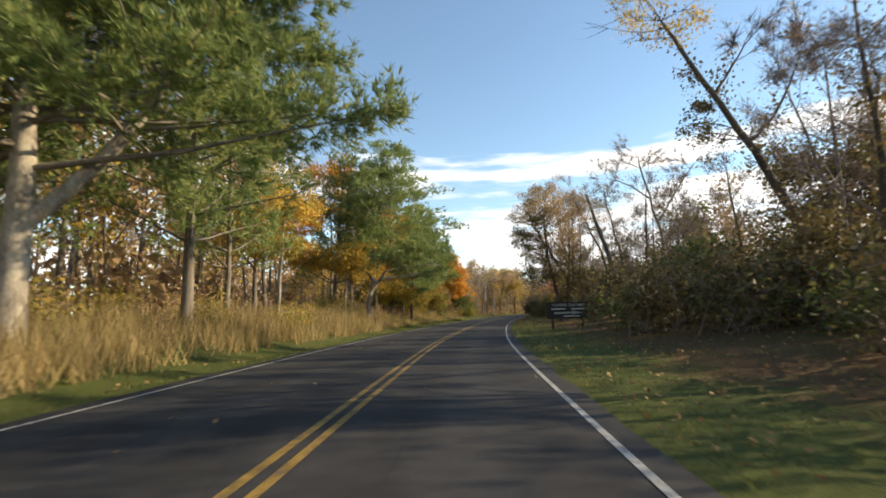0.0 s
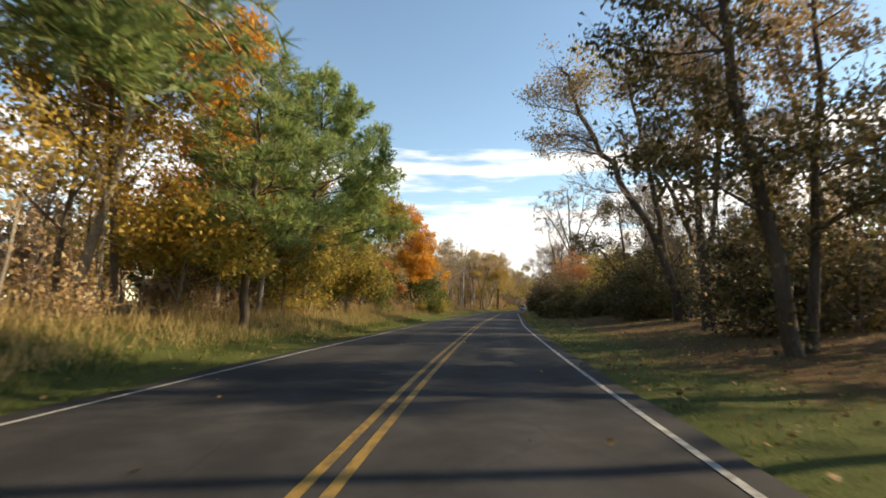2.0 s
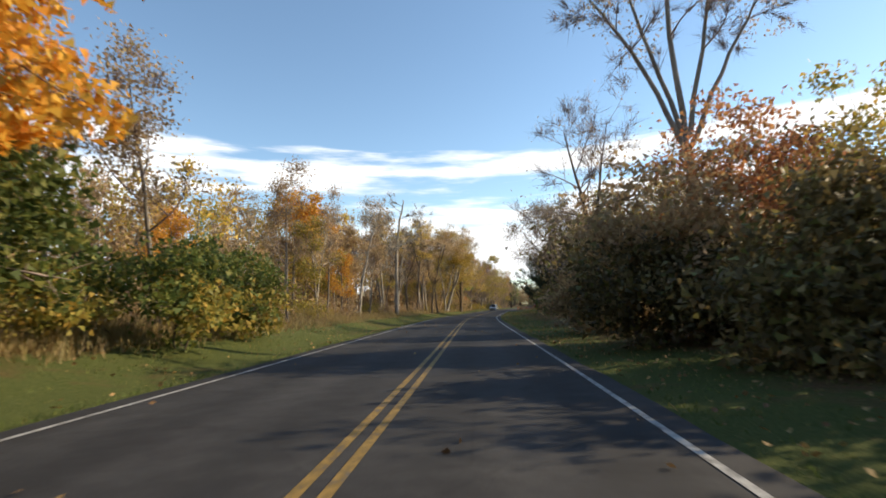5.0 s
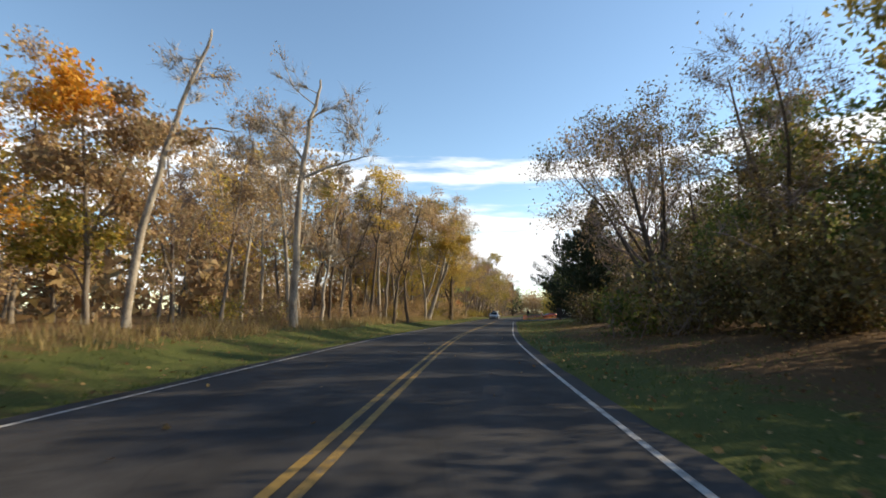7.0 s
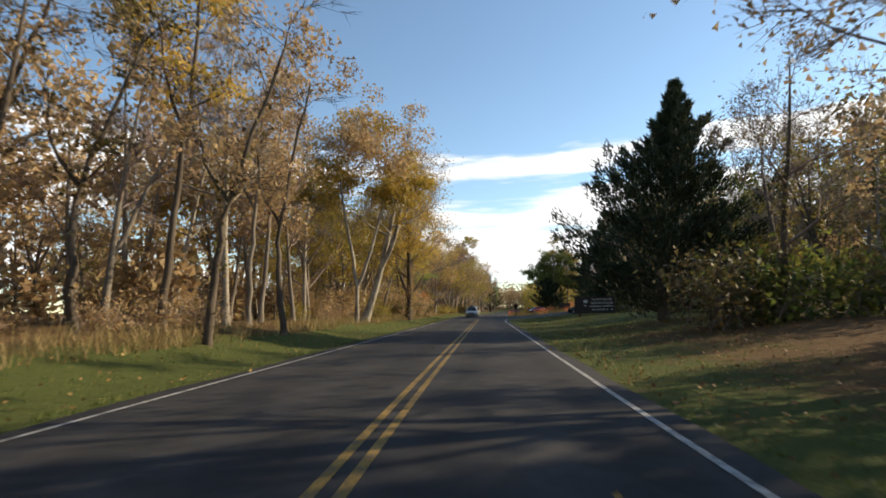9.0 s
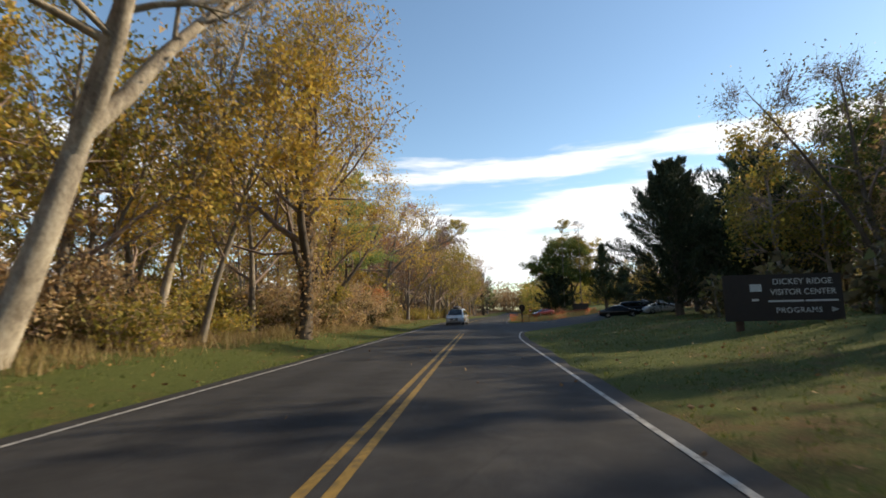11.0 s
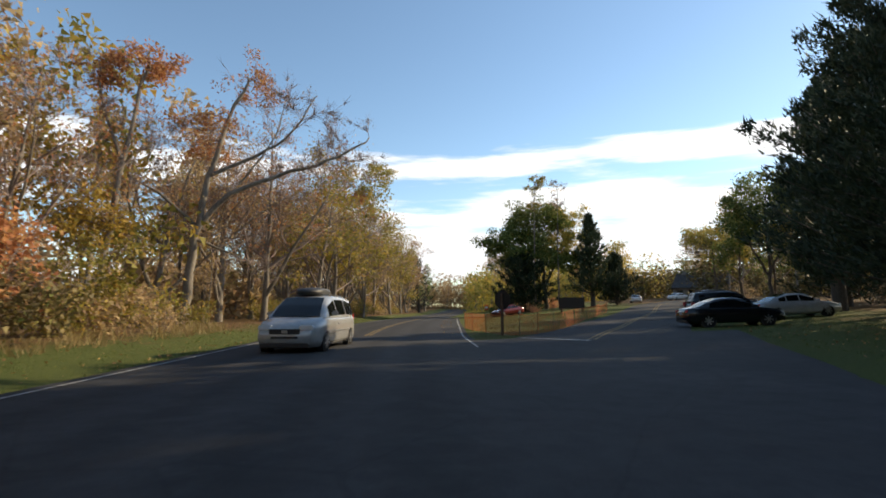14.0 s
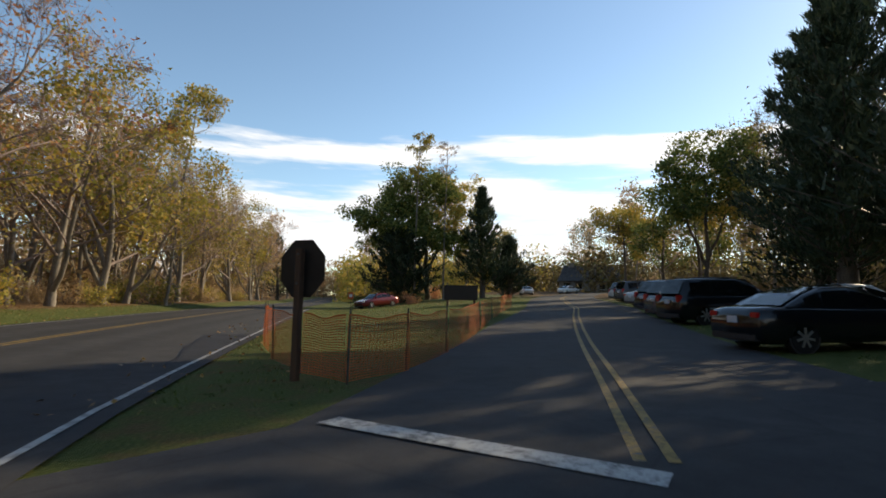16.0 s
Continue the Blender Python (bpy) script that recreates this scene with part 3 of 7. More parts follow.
def pine(name, label, seed, tall, r, clear=0.3, reach=0.3, tufts=2600, fork=False, lean=(0, 0), whorls=13, bark=BARK_GREY, skirt=0.55, rise=0.15, needles=6):
    """A white pine: near-level limbs in whorls with flat plumes of needle tufts."""
    rng = np.random.default_rng(seed)
    root = tree_root(name, label)
    trunk, limb = Wood(), Wood()
    pts, d = bent((0, 0, -0.3), Vector((*lean, 1)), tall, rng, 10, 0.03)
    trunk.tube(pts, [r * (1.3 if i == 0 else 1) * (1 - 0.9 * i / 10) for i in range(11)], 10)
    stems = [(pts, r, clear, 1.0)]
    if fork:
        p, dd = along(pts, 0.2)
        q, _ = bent(p, Vector((0.8, 0.3, 0.75)), tall * 0.62, rng, 8, 0.06, 0.16)
        trunk.tube(q, [r * 0.62 * (1 - 0.88 * i / 8) for i in range(9)], 8)
        stems.append((q, r * 0.6, 0.3, 0.75))
    starts, dirs, lens = [], [], []
    for pts, rr, low, size in stems:
        for w in range(whorls):
            t = low + (1 - low) * (w + 0.5) / whorls
            for k in range(int(4 + rng.integers(0, 2))):
                p, dd = along(pts, min(0.99, t + rng.uniform(-0.02, 0.02)))
                grow = (1.02 - t) ** 0.75 * min(1.0, skirt + (t - low) * 2.2)
                length = tall * reach * size * grow * rng.uniform(0.7, 1.2) + 0.35
                a = k * 1.5 + w * 0.9 + rng.random()
                q, _ = bent(p, Vector((math.cos(a), math.sin(a), rise + 0.5 * t)), length, rng, 5, 0.09, 0.035)
                limb.tube(q, [max(0.015, 0.13 * rr * (1.15 - 0.6 * t) * 2.2 * (1 - 0.85 * i / 5)) for i in range(6)], 4)
                m = max(4, int(length * 6))
                for j in range(m):
                    s = 0.25 + 0.75 * (j + rng.random()) / m
                    p2, d2 = along(q, min(s, 0.99))
                    side = turned(d2, rng.uniform(0.3, 1.1), rng.choice([0.0, math.pi]) + rng.normal(0, 0.5))
                    out = rng.uniform(0.05, 0.30) * length * (1.15 - s) + 0.12
                    tip = p2 + side * out
                    starts.append([*tip])
                    dd3 = side + Vector((0, 0, 0.45))
                    dirs.append([*dd3.normalized()])
    starts, dirs = np.array(starts), np.array(dirs)
    i = rng.integers(0, len(starts), tufts)
    n = needles
    s = np.repeat(starts[i] + rng.normal(0, 0.16, (tufts, 3)), n, 0)
    dv = np.repeat(dirs[i], n, 0) + rng.normal(0, 0.62, (tufts * n, 3))
    dv /= np.linalg.norm(dv, axis=1, keepdims=True)
    v, f = slivers(s, dv, rng.uniform(0.22, 0.42, len(s)), np.full(len(s), 0.062 if n < 8 else 0.042), rng)
    mesh_object("trunk", trunk.v, trunk.f, bark, root, True)
    mesh_object("branch_work", limb.v, limb.f, BARK_DARK if bark is BARK_DARK else BARK_GREY, root, True)
    mesh_object("crown", v, f, NEEDLE, root)
    return root


def cedar(name, label, seed, tall, wide, sprays=5200, skirt=0.04, power=0.72, spray=1.0):
    """A red cedar: a dense, ragged cone of dark upswept sprays."""
    rng = np.random.default_rng(seed)
    root = tree_root(name, label)
    trunk, limb = Wood(), Wood()
    pts, _ = bent((0, 0, -0.3), (0, 0, 1), tall, rng, 7, 0.02)
    trunk.tube(pts, [0.028 * tall * (1 - 0.93 * i / 7) for i in range(8)], 8)
    cs, ds = [], []
    n_limbs = 140
    per = sprays // n_limbs
    for k in range(n_limbs):
        t = skirt + (1 - skirt) * ((k + rng.random()) / n_limbs) ** 1.1
        p, _ = along(pts, min(0.99, t))
        a = k * 2.39996
        shape = (1 - t) ** power * (0.72 + 0.28 * smooth(0, 0.18, t))
        length = wide * float(shape) * rng.uniform(0.45, 1.28) + 0.25
        q, _ = bent(p, Vector((math.cos(a), math.sin(a), 0.25 + 0.7 * t)), length, rng, 4, 0.1, 0.09)
        limb.tube(q, [0.06 * (1 - 0.8 * i / 4) * (1.1 - t) + 0.008 for i in range(5)], 4)
        for j in range(per):
            s = rng.uniform(0.15, 1.0) ** 0.7
            p2, d2 = along(q, min(s, 0.99))
            cs.append(np.array(p2) + rng.normal(0, 0.05 + 0.10 * length * (1.15 - s), 3))
            ds.append([d2.x, d2.y, d2.z + 0.6])
    cs, ds = np.array(cs), np.array(ds)
    ds = ds / np.linalg.norm(ds, axis=1, keepdims=True) + rng.normal(0, 0.38, ds.shape)
    ds /= np.linalg.norm(ds, axis=1, keepdims=True)
    v, f = slivers(cs, ds, rng.uniform(0.25, 0.75, len(cs)) * spray, rng.uniform(0.10, 0.22, len(cs)) * spray, rng)
    mesh_object("trunk", trunk.v, trunk.f, BARK_DARK, root, True)
    mesh_object("branch_work", limb.v, limb.f, BARK_DARK, root, True)
    mesh_object("crown", v, f, CEDAR, root)
    return root


def bush(name, label, seed, tall, wide, leaf, leaves=650, size=0.19, stems=14, wood=TWIG):
    """A shrub of arching stems with loose leaves."""
    rng = np.random.default_rng(seed)
    root = tree_root(name, label, "shrub")
    w = Wood()
    tips = []
    for k in range(stems):
        a = rng.random() * 6.28
        q, _ = bent((rng.normal(0, 0.25 * wide), rng.normal(0, 0.25 * wide), -0.1), Vector((math.cos(a) * 0.5, math.sin(a) * 0.5, 1)), tall * rng.uniform(0.6, 1.05), rng, 5, 0.16, -0.05)
        w.tube(q, [0.022 * (1 - 0.8 * i / 5) for i in range(6)], 3)
        tips += [along(q, s)[0] for s in (0.2, 0.35, 0.5, 0.65, 0.8, 0.9, 0.98)]
    tp = np.array([[*p] for p in tips])
    n = stems * 18
    i = rng.integers(0, len(tp), n)
    dv = rng.normal(0, 0.6, (n, 3)) + (0, 0, 0.35)
    dv /= np.linalg.norm(dv, axis=1, keepdims=True)
    v, f = slivers(tp[i], dv, rng.uniform(0.3, 0.9, n), np.full(n, 0.018), rng)
    b = len(w.v)
    w.v += v.tolist()
    w.f += (f + b).tolist()
    tp = np.concatenate([tp, tp[i] + dv * 0.4])
    leaves = int(leaves * 1.3)
    c = tp[rng.integers(0, len(tp), leaves)] + rng.normal(0, 0.16 * wide, (leaves, 3)) * (1, 1, 0.6)
    c[:, 2] = np.abs(c[:, 2]) + 0.03
    mesh_object("stem_clump", w.v, w.f, wood, root)
    v, f = leaflets(c, rng.uniform(0.6, 1.3, leaves) * size, rng)
    mesh_object("foliage", v, f, leaf, root)
    return root


def snag(name, label, seed, tall, r, lean, vine=500):
    """A broken, leaning dead trunk with a few stubs and hanging vines."""
    rng = np.random.default_rng(seed)
    root = tree_root(name, label)
    w = Wood()
    pts, _ = bent((0, 0, -0.4), Vector((*lean, 1)), tall, rng, 9, 0.035)
    w.tube(pts, [r * (1 - 0.55 * i / 9) for i in range(10)], 9)
    mesh_object("trunk", w.v, w.f, BARK_DARK, root, True)
    w = Wood()
    for k in range(7):
        p, dd = along(pts, rng.uniform(0.3, 0.98))
        q, _ = bent(p, turned(dd, rng.uniform(0.6, 1.2), rng.random() * 6.28), rng.uniform(0.5, 2.4), rng, 4, 0.2)
        w.tube(q, [0.05 * (1 - 0.8 * i / 4) for i in range(5)], 4)
    mesh_object("branch_work", w.v, w.f, BARK_DARK, root, True)
    z = rng.random(vine) ** 0.8
    axis = np.array([[*along(pts, min(0.98, t))[0]] for t in z])
    c = axis + rng.normal(0, 0.32, (vine, 3)) + (0, 0, -0.25)
    v, f = kites(c, rng.uniform(0.1, 0.24, vine), rng, thin=0.6, droop=0.7)
    # vine leaves in the tone that has shade mixed into its colour
    mesh_object("vine", v, f, LEAF["shade_tone"], root, label="vines hanging from the trunk, coloured dark as if in shade")
    return root


def softened(points, times=2):
    """A line with its corners rounded off."""
    pts = [Vector(p) for p in points]
    for _ in range(times):
        out = [pts[0]]
        for a, b in zip(pts, pts[1:]):
            out += [a.lerp(b, 0.25), a.lerp(b, 0.75)]
        pts = out + [pts[-1]]
    return pts


def in_lobe(rng, n, rx, rz, low=0.25):
    """Places in an egg-shaped lobe, denser towards its skin."""
    d = rng.normal(size=(n, 3))
    d /= np.linalg.norm(d, axis=1, keepdims=True)
    return d * (low + (1 - low) * rng.random((n, 1)) ** 0.55) * (rx, rx, rz)


def lobed(name, label, seed, base, stems, lobes, bark=BARK_GREY, category="tree", twigs=1.0, vine=0, vine_leaf=None, full=2.1):
    """A tree of known habit. stems: lists of joints (x, y, z from the foot) with the radius at the foot of each;
    lobes: x, y, z of the middle, half width, half height, what it bears, how many leaves or tufts, and the leaf's size."""
    rng = np.random.default_rng(seed)
    root = tree_root(name, label, category)
    trunk, limb = Wood(), Wood()
    joints = []
    for joints_, r in stems:
        pts = softened(joints_)
        n = len(pts)
        pts = [p + Vector(rng.normal(0, 0.25 * r, 3)) * (i > 0) for i, p in enumerate(pts)]
        radii = [r * (1 - 0.8 * i / (n - 1)) * (1.3 if i == 0 and pts[0].z < 0.2 else 1) for i in range(n)]
        trunk.tube(pts, radii, 9 if r > 0.1 else 6)
        joints += list(zip(pts[1:], radii[1:]))
    spray = {}
    for x, y, z, rx, rz, kind, count, size in lobes:
        c = Vector((x, y, z))
        n_limbs = int(4 + 1.6 * rx * rz ** 0.5)
        ends = []
        for k in range(n_limbs):
            t = c + Vector(in_lobe(rng, 1, rx, rz, 0.5)[0])
            p, r = min(joints, key=lambda j: (j[0] - t).length + 1.2 * max(0.0, j[0].z - t.z + 0.4) + 0.6 * rng.random())
            mid = p.lerp(t, 0.5) + Vector(rng.normal(0, 0.09, 3)) * (t - p).length + Vector((0, 0, 0.06 * (t - p).length))
            q = softened((p, mid, t), 1)
            rr = min(r * 0.55, 0.018 + 0.014 * (t - p).length)
            limb.tube(q, [rr * (1 - 0.8 * i / (len(q) - 1)) for i in range(len(q))], 4 if rr > 0.04 else 3)
            ends += [along(q, s_) for s_ in (0.55, 0.75, 0.98)]
            for _ in range(3):
                p2, d2 = along(q, rng.uniform(0.4, 0.95))
                q2 = p2 + turned(d2, rng.uniform(0.4, 0.9), rng.random() * 6.28) * rx * rng.uniform(0.25, 0.6)
                limb.tube([p2, q2], [rr * 0.4 + 0.005, 0.006], 3)
                ends.append(along([p2, q2], 0.95))
        ep, ed = np.array([[*p] for p, _ in ends]), np.array([[*d] for _, d in ends])
        n_tw = int(twigs * (14 if kind != "twig" else 105) * n_limbs)
        i = rng.integers(0, len(ep), n_tw)
        dirs = ed[i] + rng.normal(0, 0.5, (n_tw, 3)) + (0, 0, 0.15)
        dirs /= np.linalg.norm(dirs, axis=1, keepdims=True)
        ln = rng.uniform(0.3, 1.0, n_tw) * min(1.6, 0.35 + 0.28 * rx)
        v, f = slivers(ep[i] + rng.normal(0, 0.05, (n_tw, 3)), dirs, ln, np.full(n_tw, 0.024), rng)
        b = len(limb.v)
        limb.v += v.tolist()
        limb.f += (f + b).tolist()
        if kind not in ("twig", "needle"):
            count, size = int(count * full), size * (1 + 0.08 * full)
        # clumps on the limb ends and through the lobe, with gaps between
        n_c = max(8, count // (42 if kind != "needle" else 14))
        pool = np.concatenate([ep, ep[i] + dirs * ln[:, None] * 0.7])
        centres = np.where(rng.random((n_c, 1)) < 0.45, pool[rng.integers(0, len(pool), n_c)], np.array(c) + in_lobe(rng, n_c, rx, rz))
        w = rng.random(n_c) + 0.25
        j = rng.choice(n_c, count, p=w / w.sum())
        wide = 0.16 + 0.075 * rx
        flat = 0.38 if kind == "needle" else 0.7
        pos = centres[j] + np.clip(rng.normal(0, 1, (count, 3)), -1.8, 1.8) * (wide, wide, wide * flat)
        if kind == "needle":
            out = (centres[j] - np.array(c)) * (1, 1, 0.3)
            out = out / (np.linalg.norm(out, axis=1, keepdims=True) + 0.3) + (0, 0, 0.55)
            d = np.repeat(out, 8, 0) + rng.normal(0, 0.6, (count * 8, 3))
            d /= np.linalg.norm(d, axis=1, keepdims=True)
            v, f = slivers(np.repeat(pos, 8, 0), d, rng.uniform(0.7, 1.3, count * 8) * size, np.full(count * 8, 0.15 * size), rng)
        else:
            v, f = leaflets(pos, rng.uniform(0.6, 1.35, count) * size, rng, droop=0.3)
        spray.setdefault("brown" if kind == "twig" else kind, []).append(v)
    mesh_object("trunk", trunk.v, trunk.f, bark, root, True)
    mesh_object("branch_work", limb.v, limb.f, bark if bark in (BARK_PALE, BARK_DARK) else TWIG, root, True)
    for kind, vs in spray.items():
        v = np.concatenate(vs)
        mesh_object("crown", v, np.arange(len(v)).reshape(-1, 3), NEEDLE if kind == "needle" else LEAF[kind], root)
    if vine:
        tops = [a for a, r in joints if r > 0.05]
        k = rng.integers(0, len(tops), vine)
        axis = np.array([[*tops[a]] for a in k])
        v, f = kites(axis + rng.normal(0, 1, (vine, 3)) * (0.26, 0.26, 0.6), rng.uniform(0.1, 0.22, vine), rng, thin=0.8, droop=0.6)
        mesh_object("vine", v, f, vine_leaf or LEAF["shade_tone"], root, label="climbing vine leaves round the trunk")
    return settle(root, *base)

def put(ob, x, y, turn=0.0, scale=1.0, sink=0.12, tilt=(0, 0), label="", wide=None):
    """Stands a copy of a thing on the ground."""
    ob2 = copy_thing(ob, Matrix.Translation((x, y, float(height(x, y)) - sink)) @ pose(0, 0, 0, tilt[0], tilt[1], turn))
    w = wide or scale
    ob2.matrix_basis = ob2.matrix_basis @ Matrix.Diagonal((w, w, scale, 1))
    if label:
        ob2["label"] = label
    return ob2


def settle(ob, x, y, turn=0.0, sink=0.12):
    """Stands the thing itself on the ground."""
    ob.matrix_basis = Matrix.Translation((x, y, float(height(x, y)) - sink)) @ pose(0, 0, 0, 0, 0, turn)
    return ob
# ---------------------------------------------------------------- woods: models, each set down once and then copied
T_ = {}
T_["pale_bare"] = broadleaf("pale_tree", "tall pale-barked tree, nearly bare, with a few brown leaves", 11, 15, 0.17, BARK_PALE, LEAF["brown"], 900, 0.17, 0.38, 0.26, limbs=10, twigs=1500)
T_["brown_tall"] = broadleaf("brown_tree", "tall slender tree with thin brown autumn leaves", 12, 15, 0.15, BARK_GREY, LEAF["brown"], 1900, 0.21, 0.35, 0.26, limbs=10, twigs=900, leaf_low=0.35)
T_["gold_tall"] = broadleaf("golden_tree", "tall tree with loose golden autumn leaves", 13, 14, 0.15, BARK_GREY, LEAF["gold"], 2600, 0.22, 0.3, 0.28, limbs=10, twigs=700, leaf_low=0.25)
T_["olive_tall"] = broadleaf("olive_tree", "tree with olive and yellowing leaves", 14, 13, 0.17, BARK_GREY, LEAF["olive"], 2400, 0.25, 0.25, 0.32, limbs=11, twigs=600, leaf_low=0.2)
T_["orange"] = broadleaf("orange_maple", "maple with glowing orange autumn leaves", 15, 11, 0.16, BARK_GREY, LEAF["orange"], 3800, 0.19, 0.2, 0.33, limbs=11, twigs=500, leaf_low=0.22)
T_["bare"] = broadleaf("bare_tree", "bare grey tree with a haze of fine twigs", 16, 15, 0.17, BARK_GREY, LEAF["brown"], 500, 0.12, 0.35, 0.3, forks=1, limbs=10, twigs=2600)
T_["shade_tone"] = broadleaf("dark_tree", "vine-hung tree with sparse leaves, coloured dark as if in shade", 17, 14, 0.18, BARK_DARK, LEAF["shade_tone"], 1500, 0.14, 0.3, 0.3, forks=1, limbs=9, twigs=1700, vine=500, vine_leaf=LEAF["shade_tone"])
T_["green_right"] = broadleaf("green_tree", "tree with dull green leaves turning yellow", 18, 12, 0.16, BARK_DARK, LEAF["green"], 2500, 0.25, 0.25, 0.34, limbs=11, twigs=600, leaf_low=0.2)
T_["sapling"] = broadleaf("sapling", "thin pale sapling with sparse yellow leaves", 19, 7.5, 0.06, BARK_PALE, LEAF["gold"], 520, 0.17, 0.35, 0.24, limbs=6, twigs=260, wobble=0.1, spray=0.7)
T_["sapling_brown"] = broadleaf("sapling", "thin grey sapling with sparse brown leaves", 20, 7.0, 0.055, BARK_GREY, LEAF["brown"], 480, 0.16, 0.3, 0.26, limbs=6, twigs=300, wobble=0.12, spray=0.7)
T_["pine"] = pine("pine_tree", "white pine with level plumes of green needles", 21, 15, 0.2, clear=0.2, tufts=1900, reach=0.31, skirt=0.75)
T_["rust_tall"] = broadleaf("rust_tree", "tall tree with thin rust-red autumn leaves", 23, 14, 0.16, BARK_GREY, LEAF["rust"], 1500, 0.19, 0.28, 0.34, forks=1, limbs=9, twigs=1500, leaf_low=0.3)
T_["rust_wide"] = broadleaf("rust_tree", "broad crooked tree with thin rust-brown leaves", 24, 15, 0.22, BARK_GREY, LEAF["rust"], 1500, 0.17, 0.22, 0.42, forks=2, limbs=10, twigs=2600, leaf_low=0.22, wobble=0.11)
T_["brown_wide"] = broadleaf("brown_tree", "broad crooked tree thick with brown leaves", 25, 14.5, 0.22, BARK_GREY, LEAF["brown"], 2400, 0.18, 0.2, 0.42, forks=2, limbs=10, twigs=1800, leaf_low=0.15, wobble=0.11)
T_["olive_wide"] = broadleaf("olive_tree", "broad tree with olive and yellow leaves", 26, 14, 0.2, BARK_GREY, LEAF["olive"], 3300, 0.22, 0.15, 0.42, forks=1, limbs=11, twigs=700, leaf_low=0.12, wobble=0.1)
T_["bush_brown"] = bush("brown_shrub", "tangled brown shrub at the roadside", 31, 2.3, 1.7, LEAF["brown"], 620, 0.18)
T_["bush_olive"] = bush("olive_shrub", "loose olive-green shrub at the roadside", 32, 2.6, 1.8, LEAF["olive"], 650, 0.22)
T_["bush_shade_tone"] = bush("dark_shrub", "dense thicket shrub with leaves coloured dark as if in shade", 33, 3.0, 2.0, LEAF["shade_tone"], 1000, 0.19)
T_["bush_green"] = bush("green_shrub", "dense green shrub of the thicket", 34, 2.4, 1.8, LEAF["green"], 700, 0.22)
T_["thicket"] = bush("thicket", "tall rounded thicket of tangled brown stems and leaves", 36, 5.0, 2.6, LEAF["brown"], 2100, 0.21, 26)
T_["thicket_dark"] = bush("thicket", "tall rounded thicket of tangled stems and leaves, coloured dark as if in shade", 37, 5.0, 2.6, LEAF["shade_tone"], 2300, 0.2, 26)
T_["bush_rust"] = bush("rusty_shrub", "rust-coloured leafy shrub beside the road", 35, 2.0, 1.6, LEAF["rust"], 600, 0.2)
FAR_ = (("far_brown", "brown_tree", "brown autumn tree deeper in the wood", "brown"), ("far_gold", "golden_tree", "golden autumn tree deeper in the wood", "gold"),
        ("far_olive", "olive_tree", "olive-leaved tree deeper in the wood", "olive"), ("far_shade_tone", "dark_tree", "tree deeper in the wood, leaves coloured dark as if in shade", "shade_tone"),
        ("far_green", "green_tree", "dull green tree deeper in the wood", "green"))
for k_, (key_, name_, label_, leaf_) in enumerate(FAR_):
    T_[key_] = broadleaf(name_, label_, 120 + k_, 15, 0.15, BARK_GREY, LEAF[leaf_], 720, 0.42, 0.3, 0.3, limbs=8, twigs=350, leaf_low=0.22, sub=2, spray=0.6)
for k_, ob_ in enumerate(T_.values()):
    x_, y_, _ = place(-34 - 2.2 * (k_ % 4), 40 + 12.0 * k_)
    settle(ob_, x_, y_)

# single trees that stand out
settle(pine("pine_tree", "large old white pine spreading over the road", 41, 16.5, 0.36, clear=0.27, reach=0.62, tufts=19000, whorls=12, fork=True, lean=(0.05, 0.03), bark=BARK_PALE, skirt=0.92, rise=-0.06, needles=8), -9.9, 11.3)
settle(pine("pine_tree", "dark white pine leaning from the wood edge", 43, 15.5, 0.27, clear=0.27, reach=0.60, tufts=14000, bark=BARK_DARK, lean=(0.09, 0.0), skirt=0.85, rise=0.05), -7.7, 71.6, 0)
settle(broadleaf("pale_tree", "leaning pale tree with a forked white trunk", 47, 18, 0.34, BARK_PALE, LEAF["brown"], 1800, 0.16, 0.42, 0.24, forks=2, limbs=9, twigs=1600, lean=(0.36, 0.06)), 14.3, 191.4, 0)
settle(broadleaf("pale_tree", "pale slender tree leaning over the verge", 48, 16, 0.2, BARK_PALE, LEAF["gold"], 1600, 0.18, 0.45, 0.24, forks=1, limbs=9, twigs=1300, lean=(0.10, 0.0)), 13.8, 201.4, 0)
settle(broadleaf("brown_tree", "huge vine-clad tree with a golden brown crown", 49, 18, 0.36, BARK_DARK, LEAF["gold"], 12500, 0.17, 0.3, 0.44, forks=2, limbs=13, twigs=2200, leaf_low=0.3, vine=1600, vine_leaf=LEAF["brown"], lean=(0.06, 0.0)), 18.8, 206.0, 0)
settle(broadleaf("brown_tree", "tall vine-hung tree with thin brown leaves", 67, 17.5, 0.24, BARK_DARK, LEAF["brown"], 2200, 0.13, 0.3, 0.3, forks=2, limbs=9, twigs=2600, vine=900, vine_leaf=LEAF["brown"]), 13.2, 62.0)
settle(broadleaf("golden_tree", "large golden tree hanging over the verge", 68, 16.5, 0.27, BARK_DARK, LEAF["gold"], 14000, 0.14, 0.2, 0.32, forks=2, limbs=13, twigs=1800, leaf_low=0.12, vine=900, vine_leaf=LEAF["brown"]), 18.6, 219.0)
settle(broadleaf("bare_tree", "dark bare tree reaching over the road, hung with vines", 73, 15.5, 0.25, BARK_DARK, LEAF["brown"], 300, 0.16, 0.35, 0.42, forks=1, limbs=10, twigs=2600, lean=(-0.16, -0.1), vine=1100, vine_leaf=LEAF["brown"]), 21.0, 122.8)
